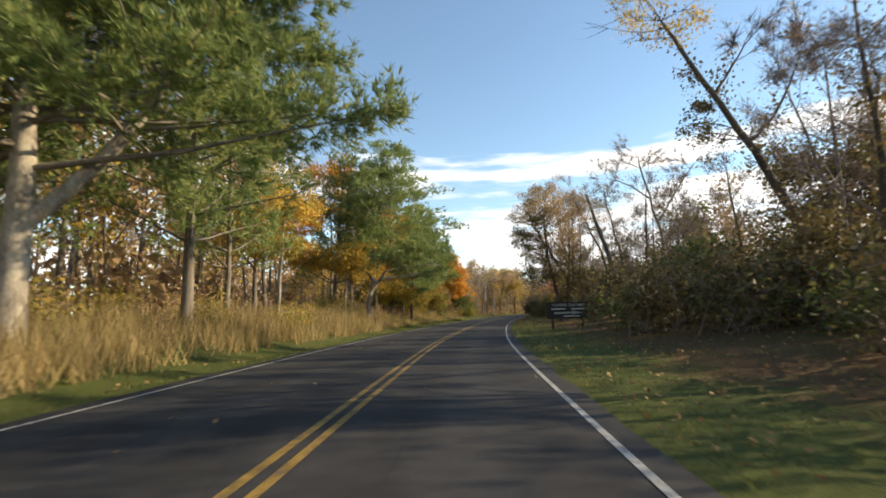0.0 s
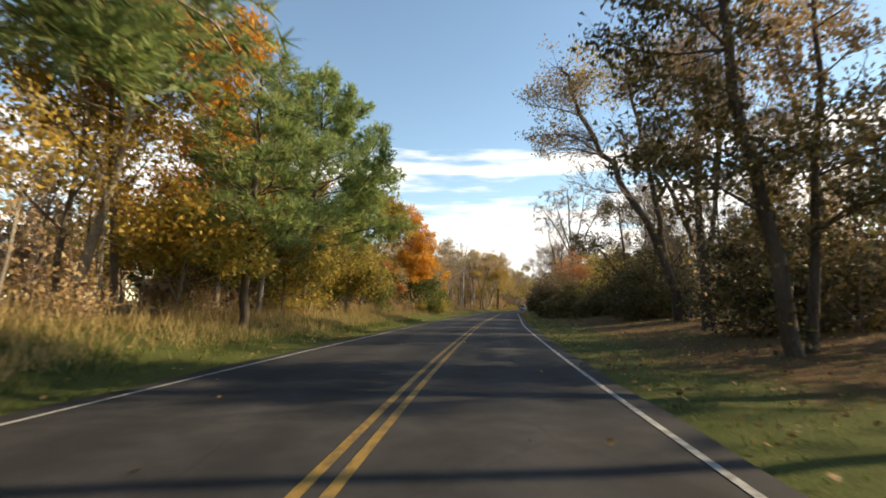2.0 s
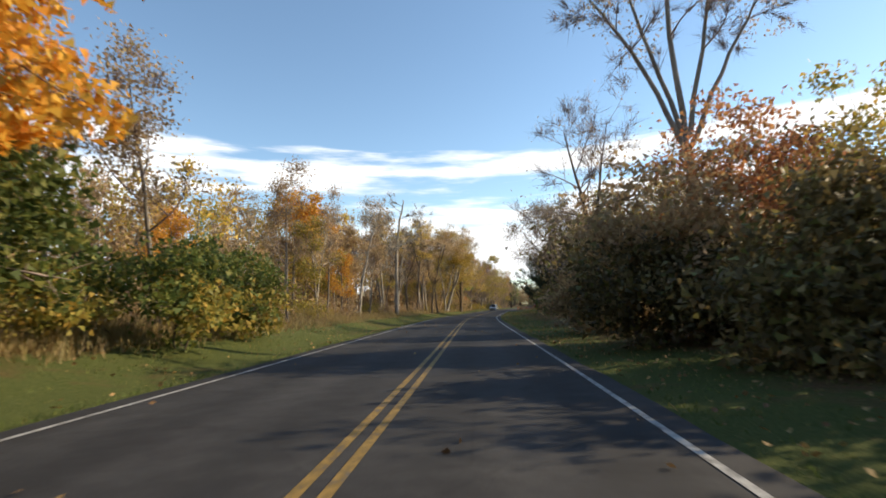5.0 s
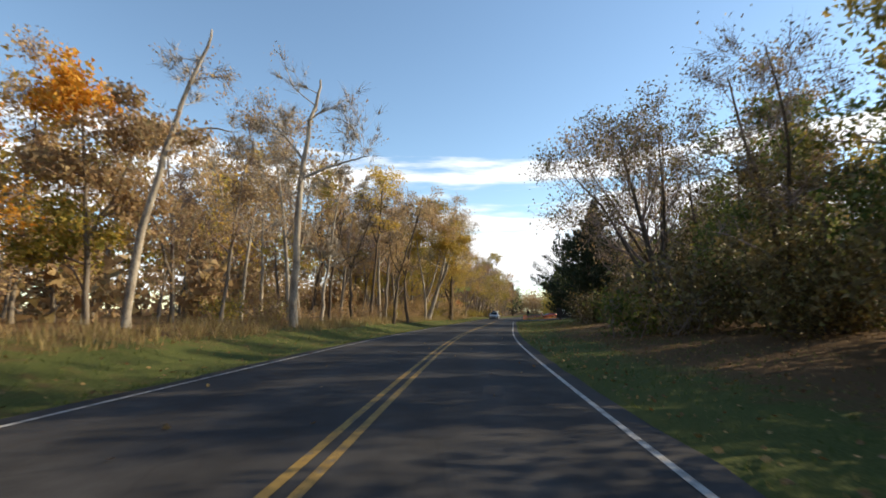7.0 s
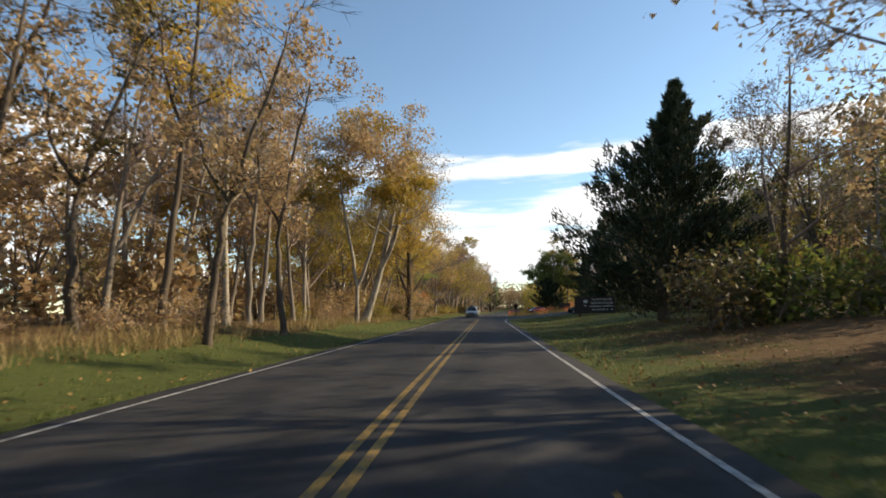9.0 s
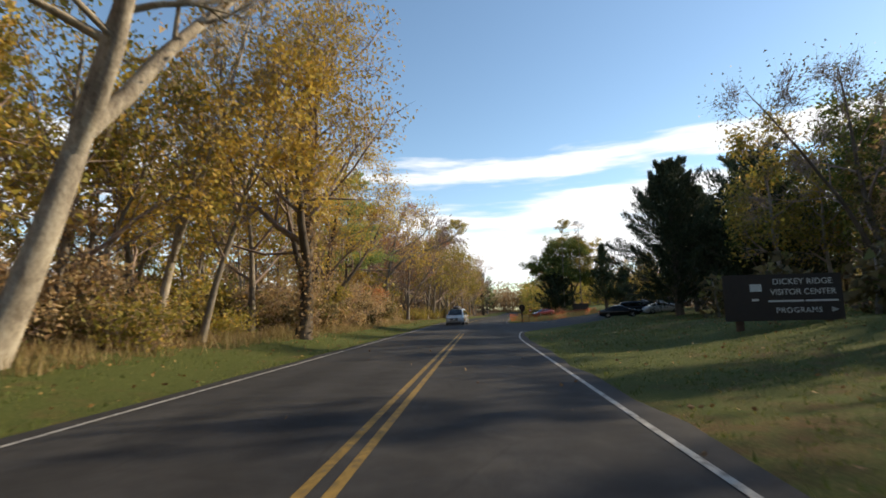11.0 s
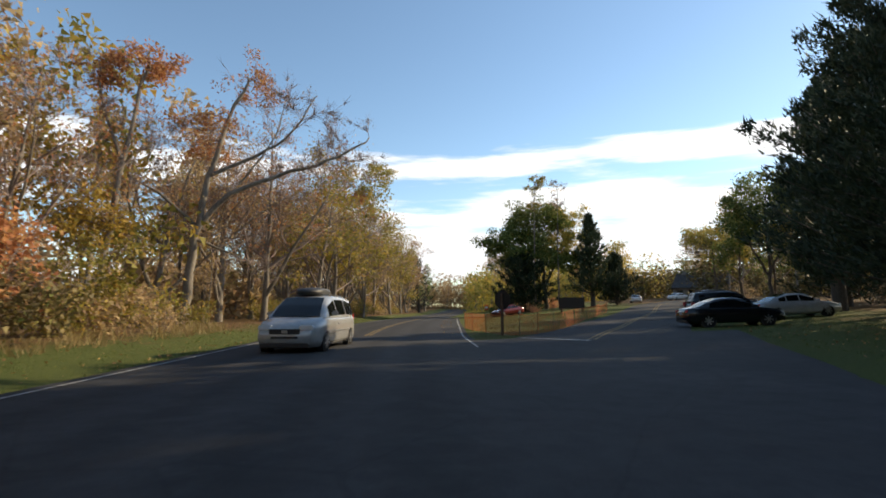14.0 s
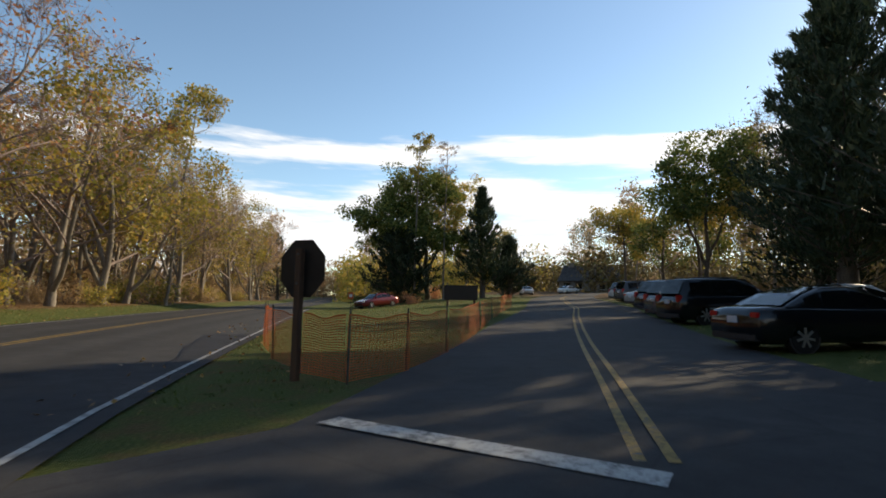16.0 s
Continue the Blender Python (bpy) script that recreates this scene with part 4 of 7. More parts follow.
# olive tree whose leaves are darkened to stand for backlit shade
settle(broadleaf("olive_tree", "tree of arching stems leaning over the verge", 74, 13.8, 0.22, BARK_DARK, LEAF["shade_tone"], 5200, 0.18, 0.3, 0.44, forks=3, limbs=11, twigs=3000, lean=(-0.26, 0.0), leaf_low=0.25), 26.8, 149.0)
settle(broadleaf("brown_tree", "tall leaning tree with fine brown leaves", 75, 15.5, 0.2, BARK_DARK, LEAF["brown"], 4200, 0.19, 0.3, 0.44, forks=2, limbs=11, twigs=2600, lean=(-0.24, 0.0), leaf_low=0.25), 31.0, 156.5)
settle(broadleaf("green_tree", "dark green tree behind the leaning trunks", 76, 12.5, 0.2, BARK_DARK, LEAF["green"], 4600, 0.24, 0.2, 0.44, forks=1, limbs=11, twigs=900, leaf_low=0.15), 33.5, 151.0)
settle(cedar("cedar_tree", "tall dark red cedar behind the parked cars", 57, 18.0, 6.2, 34000, 0.12, 0.72, 0.72), 68.5, 246.9)
# extra cedar behind the tall one, added to shade cars and junction
settle(cedar("cedar_tree", "added dark red cedar that shades the parked cars", 72, 17.0, 5.8, 9000, 0.05), 74.0, 250.6)
settle(cedar("cedar_tree", "dark red cedar at the back of the lawn", 70, 16.0, 6.4, 12000, 0.17, 0.6), 62.0, 238.6)
settle(cedar("cedar_tree", "distant dark conifer beside the far road", 65, 15, 7.5, 3000, 0.05), 60.0, 352.0)
settle(pine("pine_tree", "distant dark pine beside the road", 63, 15, 0.25, clear=0.12, reach=0.25, tufts=1500), 66.0, 372.0)


# trees of a marked habit, each at its own place
lobed("pine_tree", "large white pine with a pale forked trunk and full crown", 201, (-7.95, 43.5),
      [([(0, 0, -0.3), (0.1, 0, 1.6), (0.45, 0, 3.3), (0.2, 0, 5.5), (0.9, 0, 9.5), (1.4, 0, 14.4)], 0.30), ([(0.42, 0, 3.1), (1.3, 0, 4.0), (1.9, 0.3, 6.5), (2.3, 0.4, 10)], 0.19)],
      [(1.3, 0, 6.8, 4.7, 1.7, "needle", 2300, 0.34), (1.4, 0, 9.3, 4.5, 1.8, "needle", 2500, 0.34), (1.5, 0, 11.8, 3.7, 1.8, "needle", 2000, 0.34), (1.5, 0, 14.1, 2.2, 1.7, "needle", 1100, 0.34), (5.0, 1.5, 5.4, 2.3, 1.9, "needle", 800, 0.34)], BARK_PALE)
lobed("pine_tree", "white pine at the wood edge with drooping plumes", 202, (-5.8, 57.5),
      [([(0, 0, -0.3), (0.1, 0, 4), (0.2, 0.2, 10.5)], 0.2)],
      [(0.6, 0, 4.4, 2.6, 1.5, "needle", 800, 0.34), (0.4, 0, 6.8, 2.5, 1.5, "needle", 800, 0.34), (0.3, 0, 9.2, 1.7, 1.7, "needle", 500, 0.34)], BARK_DARK)
lobed("orange_tree", "tall tree with an orange-gold crown behind the pine", 203, (-12.6, 49.0),
      [([(0, 0, -0.3), (0.1, 0, 6), (-0.2, 0, 13)], 0.17)], [(-0.2, 0, 13.9, 2.7, 1.2, "orange", 1900, 0.2), (-1.5, 0, 11.2, 2.2, 1.6, "brown", 1300, 0.19), (1.2, 0, 11.5, 2.0, 1.6, "gold", 1000, 0.19)])
lobed("golden_tree", "twin pale trunks under bright yellow leaves", 204, (-9.1, 40.2),
      [([(0, 0, -0.3), (0.05, 0, 4.0), (-0.1, 0, 6.0)], 0.10), ([(0.4, 0.2, -0.3), (0.42, 0.2, 3.5), (0.7, 0.2, 5.6)], 0.09)],
      [(-0.2, 0, 5.3, 1.9, 1.1, "gold", 1100, 0.19), (0.6, 0, 4.3, 1.5, 0.8, "gold", 700, 0.19), (-1.8, 0, 5.0, 1.3, 0.8, "gold", 600, 0.19)], BARK_PALE)
lobed("golden_tree", "pale straight trunk with orange and gold leaves", 205, (-13.9, 39.0),
      [([(0, 0, -0.3), (-0.1, 0, 5), (0.8, 0, 9.5)], 0.15)], [(1.2, 0, 7.9, 2.3, 1.2, "orange", 1300, 0.19), (-0.8, 0, 9.6, 2.0, 1.3, "gold", 1100, 0.19), (1.8, 0, 5.4, 1.6, 0.9, "gold", 700, 0.19)], BARK_PALE)
lobed("golden_tree", "slender golden tree over the tall weeds", 206, (-11.2, 31.5),
      [([(0, 0, -0.3), (0.1, 0.1, 5), (0.5, 0, 9)], 0.12)], [(0.4, 0, 7.6, 2.2, 1.4, "gold", 1300, 0.19), (-0.6, 0.4, 5.2, 1.8, 1.0, "olive", 800, 0.19)], BARK_PALE)
lobed("maple_tree", "pale leaning trunk with orange-red leaves", 207, (-10.9, 55.5),
      [([(0, 0, -0.3), (0.9, 0, 2.8), (1.6, 0, 6), (2.6, 0, 10.5)], 0.22)], [(2.0, 0, 10.8, 2.5, 1.7, "rust", 1600, 0.19), (3.7, 0.3, 8.9, 2.2, 1.4, "orange", 1300, 0.19), (0.2, 0, 8.6, 2.3, 1.3, "olive", 1000, 0.19)], BARK_PALE)
lobed("yellow_tree", "low spreading tree with bright yellow-green leaves", 208, (-8.0, 57.0),
      [([(0, 0, -0.3), (0.1, 0, 1.6), (0.4, 0, 3.4)], 0.1), ([(0.05, 0, 0.8), (-0.8, 0, 2.6)], 0.06)], [(0.5, 0, 3.5, 2.0, 1.0, "gold", 1500, 0.16), (-1.0, 0.3, 2.7, 1.6, 0.9, "olive", 1000, 0.16), (1.7, 0, 2.5, 1.5, 0.8, "olive", 800, 0.16)])
for k_, (x_, y_, s_, a_) in enumerate(((-7.3, 66.6, 1.0, "olive"), (-5.3, 74.2, 0.9, "olive"), (-9.6, 61.4, 1.05, "green"), (-8.6, 78.0, 1.1, "olive"), (-5.6, 81.5, 0.85, "green"))):
    lobed("olive_tree", "low spreading tree with olive and yellowing leaves", 320 + k_, (x_, y_),
          [([(0, 0, -0.3), (0.1, 0, 1.5 * s_), (0.2, 0, 3.8 * s_)], 0.09), ([(0.05, 0, 0.9), (-0.9, 0.1, 2.3 * s_)], 0.06)],
          [(0.1, 0, 3.7 * s_, 2.1 * s_, 1.2, "olive", 1300, 0.17), (1.4, 0.3, 2.4 * s_, 1.7 * s_, 1.0, a_, 900, 0.17), (-1.5, -0.3, 2.6 * s_, 1.8 * s_, 1.1, a_, 950, 0.17)])
lobed("maple_tree", "full maple, olive and yellow over two pale trunks", 209, (-6.3, 94.0),
      [([(0, 0, -0.3), (-0.3, 0, 2), (-1.2, 0, 5), (-1.4, 0, 8), (-0.9, 0, 12)], 0.24), ([(-0.6, -0.5, -0.3), (-0.8, -0.4, 2.2), (-3.2, 0, 5.5)], 0.16), ([(-0.4, 0, 2.6), (1.0, 0, 5.5), (2.0, 0, 9)], 0.13)],
      [(-0.4, 0, 11.2, 3.1, 1.6, "olive", 3600, 0.2), (-2.6, 0, 9.2, 2.1, 1.3, "olive", 1500, 0.2), (1.9, 0, 9.2, 2.5, 2.2, "olive", 2900, 0.2), (-1.2, -0.5, 5.6, 3.3, 2.0, "olive", 2900, 0.2), (-3.8, 0.4, 7.4, 2.3, 1.4, "olive", 1400, 0.2), (-4.6, 0, 5.6, 2.3, 1.9, "olive", 2000, 0.2),
       (1.2, -1.0, 3.2, 2.3, 1.5, "green", 1500, 0.2), (1.2, -1.8, 4.6, 1.1, 0.4, "rust", 420, 0.18), (2.8, -1.8, 2.3, 0.9, 0.4, "rust", 300, 0.18)])
lobed("orange_maple", "maple with bright orange autumn leaves", 210, (-2.5, 95.8),
      [([(0, 0, -0.3), (0.2, 0, 4), (0.3, 0, 10.5)], 0.17)], [(-0.1, 0, 10.0, 1.7, 1.7, "orange", 1900, 0.2), (0.7, 0, 7.8, 1.8, 1.4, "orange", 1800, 0.2), (1.3, -0.5, 5.2, 1.9, 1.4, "orange", 2000, 0.2), (-0.4, -1.0, 5.6, 1.3, 1.2, "orange", 900, 0.2), (1.3, -0.4, 2.5, 2.1, 1.6, "green", 1500, 0.18)])
lobed("olive_tree", "broad olive-leaved tree at the wood edge", 211, (-11.8, 90.5),
      [([(0, 0, -0.3), (0.2, 0, 3), (0.1, 0, 8)], 0.18)], [(0.0, 0, 7.6, 2.4, 1.6, "olive", 1900, 0.2), (1.4, -0.3, 5.0, 2.2, 1.4, "olive", 1500, 0.2), (-1.6, 0, 5.0, 2.4, 1.6, "green", 1500, 0.2), (0.6, -1.0, 2.8, 2.4, 1.2, "olive", 1300, 0.2)])
for k_, (x_, y_) in enumerate(((-2.6, 99.5), (0.0, 101.5), (0.2, 106.0), (-2.0, 109.0))):
    lobed("green_shrub", "rounded green bush below the maples", 212 + k_, (x_, y_), [([(0, 0, -0.2), (0.1, 0, 1.5)], 0.05), ([(0.2, 0, -0.2), (0.7, 0.1, 1.2)], 0.04)],
          [(0.1, 0, 1.9 - 0.1 * k_, 1.7, 1.5, "green", 1300, 0.17), (0.9, -0.3, 1.1, 1.2, 0.8, "olive", 500, 0.17)], BARK_DARK, "shrub")
lobed("orange_tree", "slim tree with a glowing orange top", 217, (-2.8, 129.5),
      [([(0, 0, -0.3), (0.1, 0, 5), (0.2, 0, 9)], 0.13)], [(0.2, 0, 9.0, 1.9, 1.4, "orange", 1500, 0.21), (0.2, 0, 6.2, 1.7, 1.2, "brown", 800, 0.2)])
lobed("pale_tree", "tall pale tree with a bare twiggy crown", 218, (5.3, 147.7),
      [([(0, 0, -0.3), (0.05, 0, 4), (0.2, 0, 10), (0.9, 0, 13.8)], 0.27), ([(0.2, 0, 9.2), (-0.8, 0, 10.5), (-1.8, 0, 11.6)], 0.09), ([(0.2, 0, 8.2), (2.0, 0.4, 9.2), (3.8, 0, 9.6)], 0.1)],
      [(0.8, 0, 12.2, 2.9, 1.9, "twig", 420, 0.12), (3.3, 0, 10.4, 1.5, 1.1, "twig", 150, 0.12), (-1.6, 0, 11.4, 1.3, 0.9, "twig", 120, 0.12), (0.6, 0, 8.0, 1.8, 1.2, "twig", 160, 0.12)], BARK_PALE)
lobed("pale_tree", "leaning pale tree with a thin twiggy top", 219, (1.8, 137.8),
      [([(0, 0, -0.3), (0.4, 0, 4), (1.2, 0, 7.6), (2.3, 0, 10.8)], 0.18), ([(1.0, 0, 6.8), (2.2, 0, 7.2), (3.4, 0, 7.0)], 0.06)],
      [(2.0, 0, 9.6, 1.3, 1.5, "twig", 260, 0.12), (3.2, 0, 7.0, 1.2, 0.5, "twig", 80, 0.12), (0.9, 0, 6.8, 1.3, 0.7, "brown", 300, 0.15)], BARK_PALE)
lobed("brown_tree", "tree with an orange top and tawny tiers", 220, (-0.9, 140.3),
      [([(0, 0, -0.3), (-0.3, 0, 4), (-0.9, 0, 9)], 0.15), ([(-0.2, 0, 3.4), (0.9, 0, 5.6), (1.4, 0, 7.6)], 0.09)],
      [(-1.2, 0, 9.0, 1.5, 0.9, "orange", 1100, 0.19), (1.3, 0, 7.6, 1.7, 0.6, "brown", 1000, 0.18), (-0.6, 0, 6.2, 1.9, 0.9, "brown", 900, 0.18), (-1.0, -0.5, 3.6, 1.8, 1.3, "olive", 1000, 0.19), (1.6, 0, 5.2, 1.6, 0.8, "brown", 700, 0.18)])
lobed("golden_tree", "round golden-brown crown over a forked white trunk", 221, (13.9, 188.4),
      [([(0, 0, -0.3), (0.1, 0, 3.0), (-0.9, 0, 8), (-1.6, 0, 13)], 0.2), ([(0.05, 0, 2.6), (0.9, 0, 5), (2.0, 0, 9), (2.9, 0, 13)], 0.17)],
      [(0.5, 0, 13.3, 4.2, 2.6, "brown", 3400, 0.21), (3.5, 0, 10.2, 2.5, 2.5, "gold", 1900, 0.21), (-2.4, 0, 10.6, 2.3, 1.8, "gold", 1500, 0.21), (0.6, 0, 15.2, 2.5, 1.2, "gold", 900, 0.21)], BARK_PALE)
# dark crooked trunks of the hollow: foot, bend, top and crown
for k_, (x_, y_, bend_, top_, leaf_, n_, bark_) in enumerate((
        (3.1, 165.0, (1.1, 6.3), (2.6, 10.5), "brown", 500, BARK_DARK), (5.0, 163.6, (0.1, 4.5), (0.9, 9.5), "brown", 450, BARK_DARK), (6.7, 165.5, (-0.3, 4.8), (1.4, 9.5), "shade_tone", 500, BARK_DARK),
        (8.1, 168.0, (0.5, 7.4), (0.8, 13.2), "gold", 1900, BARK_DARK), (10.3, 166.0, (0.4, 4.9), (2.2, 10.4), "brown", 700, BARK_DARK), (11.6, 172.0, (-0.4, 5.2), (0.8, 11.5), "brown", 900, BARK_DARK),
        (5.3, 157.6, (0.3, 4.0), (0.9, 10.0), "twig", 250, BARK_PALE), (2.9, 157.0, (0.5, 3.4), (1.4, 10.4), "olive", 900, BARK_PALE), (9.2, 175.5, (0.2, 6), (0.4, 12.5), "brown", 1000, BARK_GREY))):
    lobed("crooked_tree", "crooked tree with a dark bent trunk and thin crown" if bark_ is not BARK_PALE else "crooked tree with a pale forked trunk and thin crown", 230 + k_, (x_, y_),
          [([(0, 0, -0.3), (0.6 * bend_[0] - 0.2, 0, bend_[1] * 0.5), (bend_[0], 0.2, bend_[1]), (top_[0], 0, top_[1])], 0.17), ([(bend_[0], 0.2, bend_[1] * 0.95), (bend_[0] - 0.9, 0, bend_[1] * 1.25), (bend_[0] - 1.0, 0, bend_[1] * 1.6)], 0.08)],
          [(top_[0], 0, top_[1], 2.0, 1.7, leaf_, n_, 0.17), (bend_[0] - 1.0, 0, bend_[1] * 1.55, 1.4, 1.1, leaf_, n_ // 3, 0.17), (bend_[0] + 0.6, 0, bend_[1] * 1.2, 1.3, 0.8, leaf_, n_ // 3, 0.16)], bark_,
          vine=260 if k_ in (2, 4) else 0, full=1.1, twigs=2.0)
lobed("bare_tree", "large bare tree with long arching limbs", 240, (24.1, 253.0),
      [([(0, 0, -0.3), (0.1, 0, 3), (0.5, 0, 7), (1.4, 0, 11), (3.2, 0, 16.5)], 0.36), ([(0.4, 0, 6.2), (2.4, 0, 8.8), (6.5, 0, 10.2), (9.5, 0, 11.6), (11.3, 0.5, 13)], 0.2), ([(1.1, 0, 9.6), (3.6, 0.5, 11), (6.0, 0, 12.6), (7.6, 0, 15.6)], 0.15),
       ([(0.4, 0, 5.4), (2.6, -0.5, 4.6), (4.6, -1, 3.2)], 0.1), ([(0.3, 0, 6.4), (-1.6, 0, 8.2), (-3.8, 0, 9.4)], 0.12), ([(2.8, 0.2, 9.1), (5.0, 0, 12.2), (5.6, 0, 15)], 0.09)],
      [(10.0, 0, 12.6, 2.4, 1.6, "twig", 160, 0.12), (7.0, 0, 14.4, 2.3, 1.7, "twig", 160, 0.12), (3.4, 0, 15.8, 2.2, 1.6, "rust", 520, 0.17), (6.8, 0, 10.8, 2.2, 0.8, "twig", 140, 0.12), (0.9, 0, 12.2, 2.4, 1.7, "rust", 600, 0.17), (-3.2, 0, 9.6, 1.8, 1.3, "twig", 160, 0.14), (4.2, -1, 3.6, 1.5, 0.8, "twig", 100, 0.12)], vine=300, vine_leaf=LEAF["brown"])
lobed("rust_tree", "tall tree with rusty clumps of vine leaves", 241, (20.4, 249.6),
      [([(0, 0, -0.3), (0.4, 0, 5), (0.9, 0, 10.5), (2.0, 0, 16)], 0.26), ([(0.8, 0, 9.5), (-0.4, 0, 12.5), (-0.6, 0, 15)], 0.12)],
      [(2.0, 0, 15.3, 1.4, 1.2, "rust", 700, 0.17), (-0.6, 0, 14.6, 1.3, 1.0, "rust", 600, 0.17), (0.8, 0, 11.0, 1.6, 1.2, "twig", 200, 0.14), (-0.2, 0, 6.0, 2.2, 1.8, "gold", 1200, 0.19)], vine=500, vine_leaf=LEAF["rust"])
lobed("pine_tree", "ragged white pine among the golden trees", 244, (19.9, 226.5),
      [([(0, 0, -0.3), (0.1, 0, 6), (0.3, 0.2, 13.2)], 0.19)],
      [(0.4, 0, 6.0, 3.0, 0.9, "needle", 700, 0.34), (0.6, 0, 8.4, 3.2, 1.1, "needle", 900, 0.34), (0.2, 0, 10.8, 2.5, 1.1, "needle", 700, 0.34), (0.3, 0, 12.7, 1.5, 1.0, "needle", 380, 0.34)], BARK_DARK)
for k_, (y_, u_, rx_, rz_, a_, b_) in enumerate(((213.0, -10.6, 2.4, 1.9, "shade_tone", "brown"), (218.5, -10.2, 2.2, 1.7, "brown", "olive"), (224.0, -10.4, 2.5, 2.1, "shade_tone", "brown"), (229.5, -10.2, 2.4, 2.0, "brown", "brown"),
                                                 (235.0, -10.6, 2.5, 2.2, "shade_tone", "rust"), (240.5, -10.4, 2.3, 1.9, "brown", "olive"), (204.5, -12.2, 2.4, 1.8, "shade_tone", "olive"), (197.0, -11.8, 2.3, 1.6, "shade_tone", "brown"))):
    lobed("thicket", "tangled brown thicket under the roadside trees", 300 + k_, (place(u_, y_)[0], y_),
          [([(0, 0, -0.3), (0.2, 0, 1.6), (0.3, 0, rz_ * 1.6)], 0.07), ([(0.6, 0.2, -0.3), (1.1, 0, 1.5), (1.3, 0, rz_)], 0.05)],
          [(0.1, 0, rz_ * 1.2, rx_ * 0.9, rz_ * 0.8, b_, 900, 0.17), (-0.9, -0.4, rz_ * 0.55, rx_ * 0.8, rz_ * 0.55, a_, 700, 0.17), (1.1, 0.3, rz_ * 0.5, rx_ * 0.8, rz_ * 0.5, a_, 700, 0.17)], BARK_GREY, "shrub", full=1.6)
lobed("slim_tree", "slim tall tree with an airy green top", 242, (38.6, 287.0),
      [([(0, 0, -0.3), (0.4, 0, 10), (1.6, 0, 20)], 0.17)], [(1.8, 0, 19.2, 2.1, 1.8, "olive", 900, 0.24), (0.0, 0, 16.8, 1.5, 1.1, "olive", 400, 0.24), (-2.6, 0, 16.2, 2.8, 1.0, "rust", 1100, 0.22)])
lobed("olive_tree", "rounded olive-green tree among rusty ones", 243, (34.2, 291.0),
      [([(0, 0, -0.3), (0.1, 0, 5), (0.3, 0, 12)], 0.2)], [(0.3, 0, 11.4, 3.4, 2.4, "green", 2300, 0.23), (1.6, -1, 7.8, 3.2, 1.8, "olive", 1800, 0.23), (-2.0, -0.5, 8.2, 2.6, 1.9, "olive", 1300, 0.23)])
# sun side of the road: the darkest leaf tone has backlit shade in it
snag("dead_tree", "dark leaning dead trunk hung with vines", 51, 13.4, 0.27, (-0.12, 0.25)).matrix_basis = Matrix.Translation((14.6, 47.2, 0.55))
lobed("dark_tree", "dark leaning trunk hung with vines, thin golden top", 250, (17.0, 24.0),
      [([(0, 0, -0.3), (-1.3, 0, 4.2), (-4.0, 0, 9.6), (-6.9, 0, 14.3)], 0.3), ([(-4.6, 0, 10.6), (-3.6, 0.3, 12), (-2.6, 0, 13.6)], 0.08), ([(-3.2, 0, 8.2), (-1.6, 0, 9.8), (-0.4, 0, 12.6)], 0.1)],
      [(-7.3, 0, 14.8, 2.4, 1.4, "gold", 900, 0.13), (-5.3, 0.3, 9.4, 0.7, 2.4, "shade_tone", 650, 0.13), (-2.4, 0, 13.4, 1.8, 1.2, "twig", 180, 0.12), (-0.2, 0.5, 12.4, 1.9, 1.3, "twig", 200, 0.12)], BARK_DARK, vine=900)
lobed("brown_tree", "dense tree with dull purple-brown leaves, darkened as if in shade", 251, (20.5, 27.5),
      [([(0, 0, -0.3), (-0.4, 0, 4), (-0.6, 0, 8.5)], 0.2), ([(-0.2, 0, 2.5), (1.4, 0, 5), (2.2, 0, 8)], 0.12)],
      [(-1.2, 0, 7.8, 2.9, 1.7, "shade_tone", 2400, 0.17), (2.0, 0, 7.6, 2.8, 1.8, "shade_tone", 2000, 0.17), (0.2, -0.6, 4.6, 3.4, 1.9, "shade_tone", 2500, 0.17), (-2.6, -0.5, 4.6, 2.2, 1.6, "brown", 900, 0.16)], BARK_DARK)
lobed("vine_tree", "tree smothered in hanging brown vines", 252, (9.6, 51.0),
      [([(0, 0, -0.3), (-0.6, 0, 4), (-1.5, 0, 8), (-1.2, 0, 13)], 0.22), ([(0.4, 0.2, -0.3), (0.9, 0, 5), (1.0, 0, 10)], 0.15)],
      [(-1.4, 0, 12.0, 2.0, 2.2, "brown", 1900, 0.14), (-2.6, 0, 8.6, 1.9, 2.6, "shade_tone", 1900, 0.14), (0.4, 0, 9.0, 1.8, 2.8, "brown", 1900, 0.14), (-2.4, 0, 5.0, 1.8, 1.8, "shade_tone", 1400, 0.15), (0.8, 0, 4.6, 2.0, 2.2, "shade_tone", 1600, 0.15)], BARK_DARK, vine=500)
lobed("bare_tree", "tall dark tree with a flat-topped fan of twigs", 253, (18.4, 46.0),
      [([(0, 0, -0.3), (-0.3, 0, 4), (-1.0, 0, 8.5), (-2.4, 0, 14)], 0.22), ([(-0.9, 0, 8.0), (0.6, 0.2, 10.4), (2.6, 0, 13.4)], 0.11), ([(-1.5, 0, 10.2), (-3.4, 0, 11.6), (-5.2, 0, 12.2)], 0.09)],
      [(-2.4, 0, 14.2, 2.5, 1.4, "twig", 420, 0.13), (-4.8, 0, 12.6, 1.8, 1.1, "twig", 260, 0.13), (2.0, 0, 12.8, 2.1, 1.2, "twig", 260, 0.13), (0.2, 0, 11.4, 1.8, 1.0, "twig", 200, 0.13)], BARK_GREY)
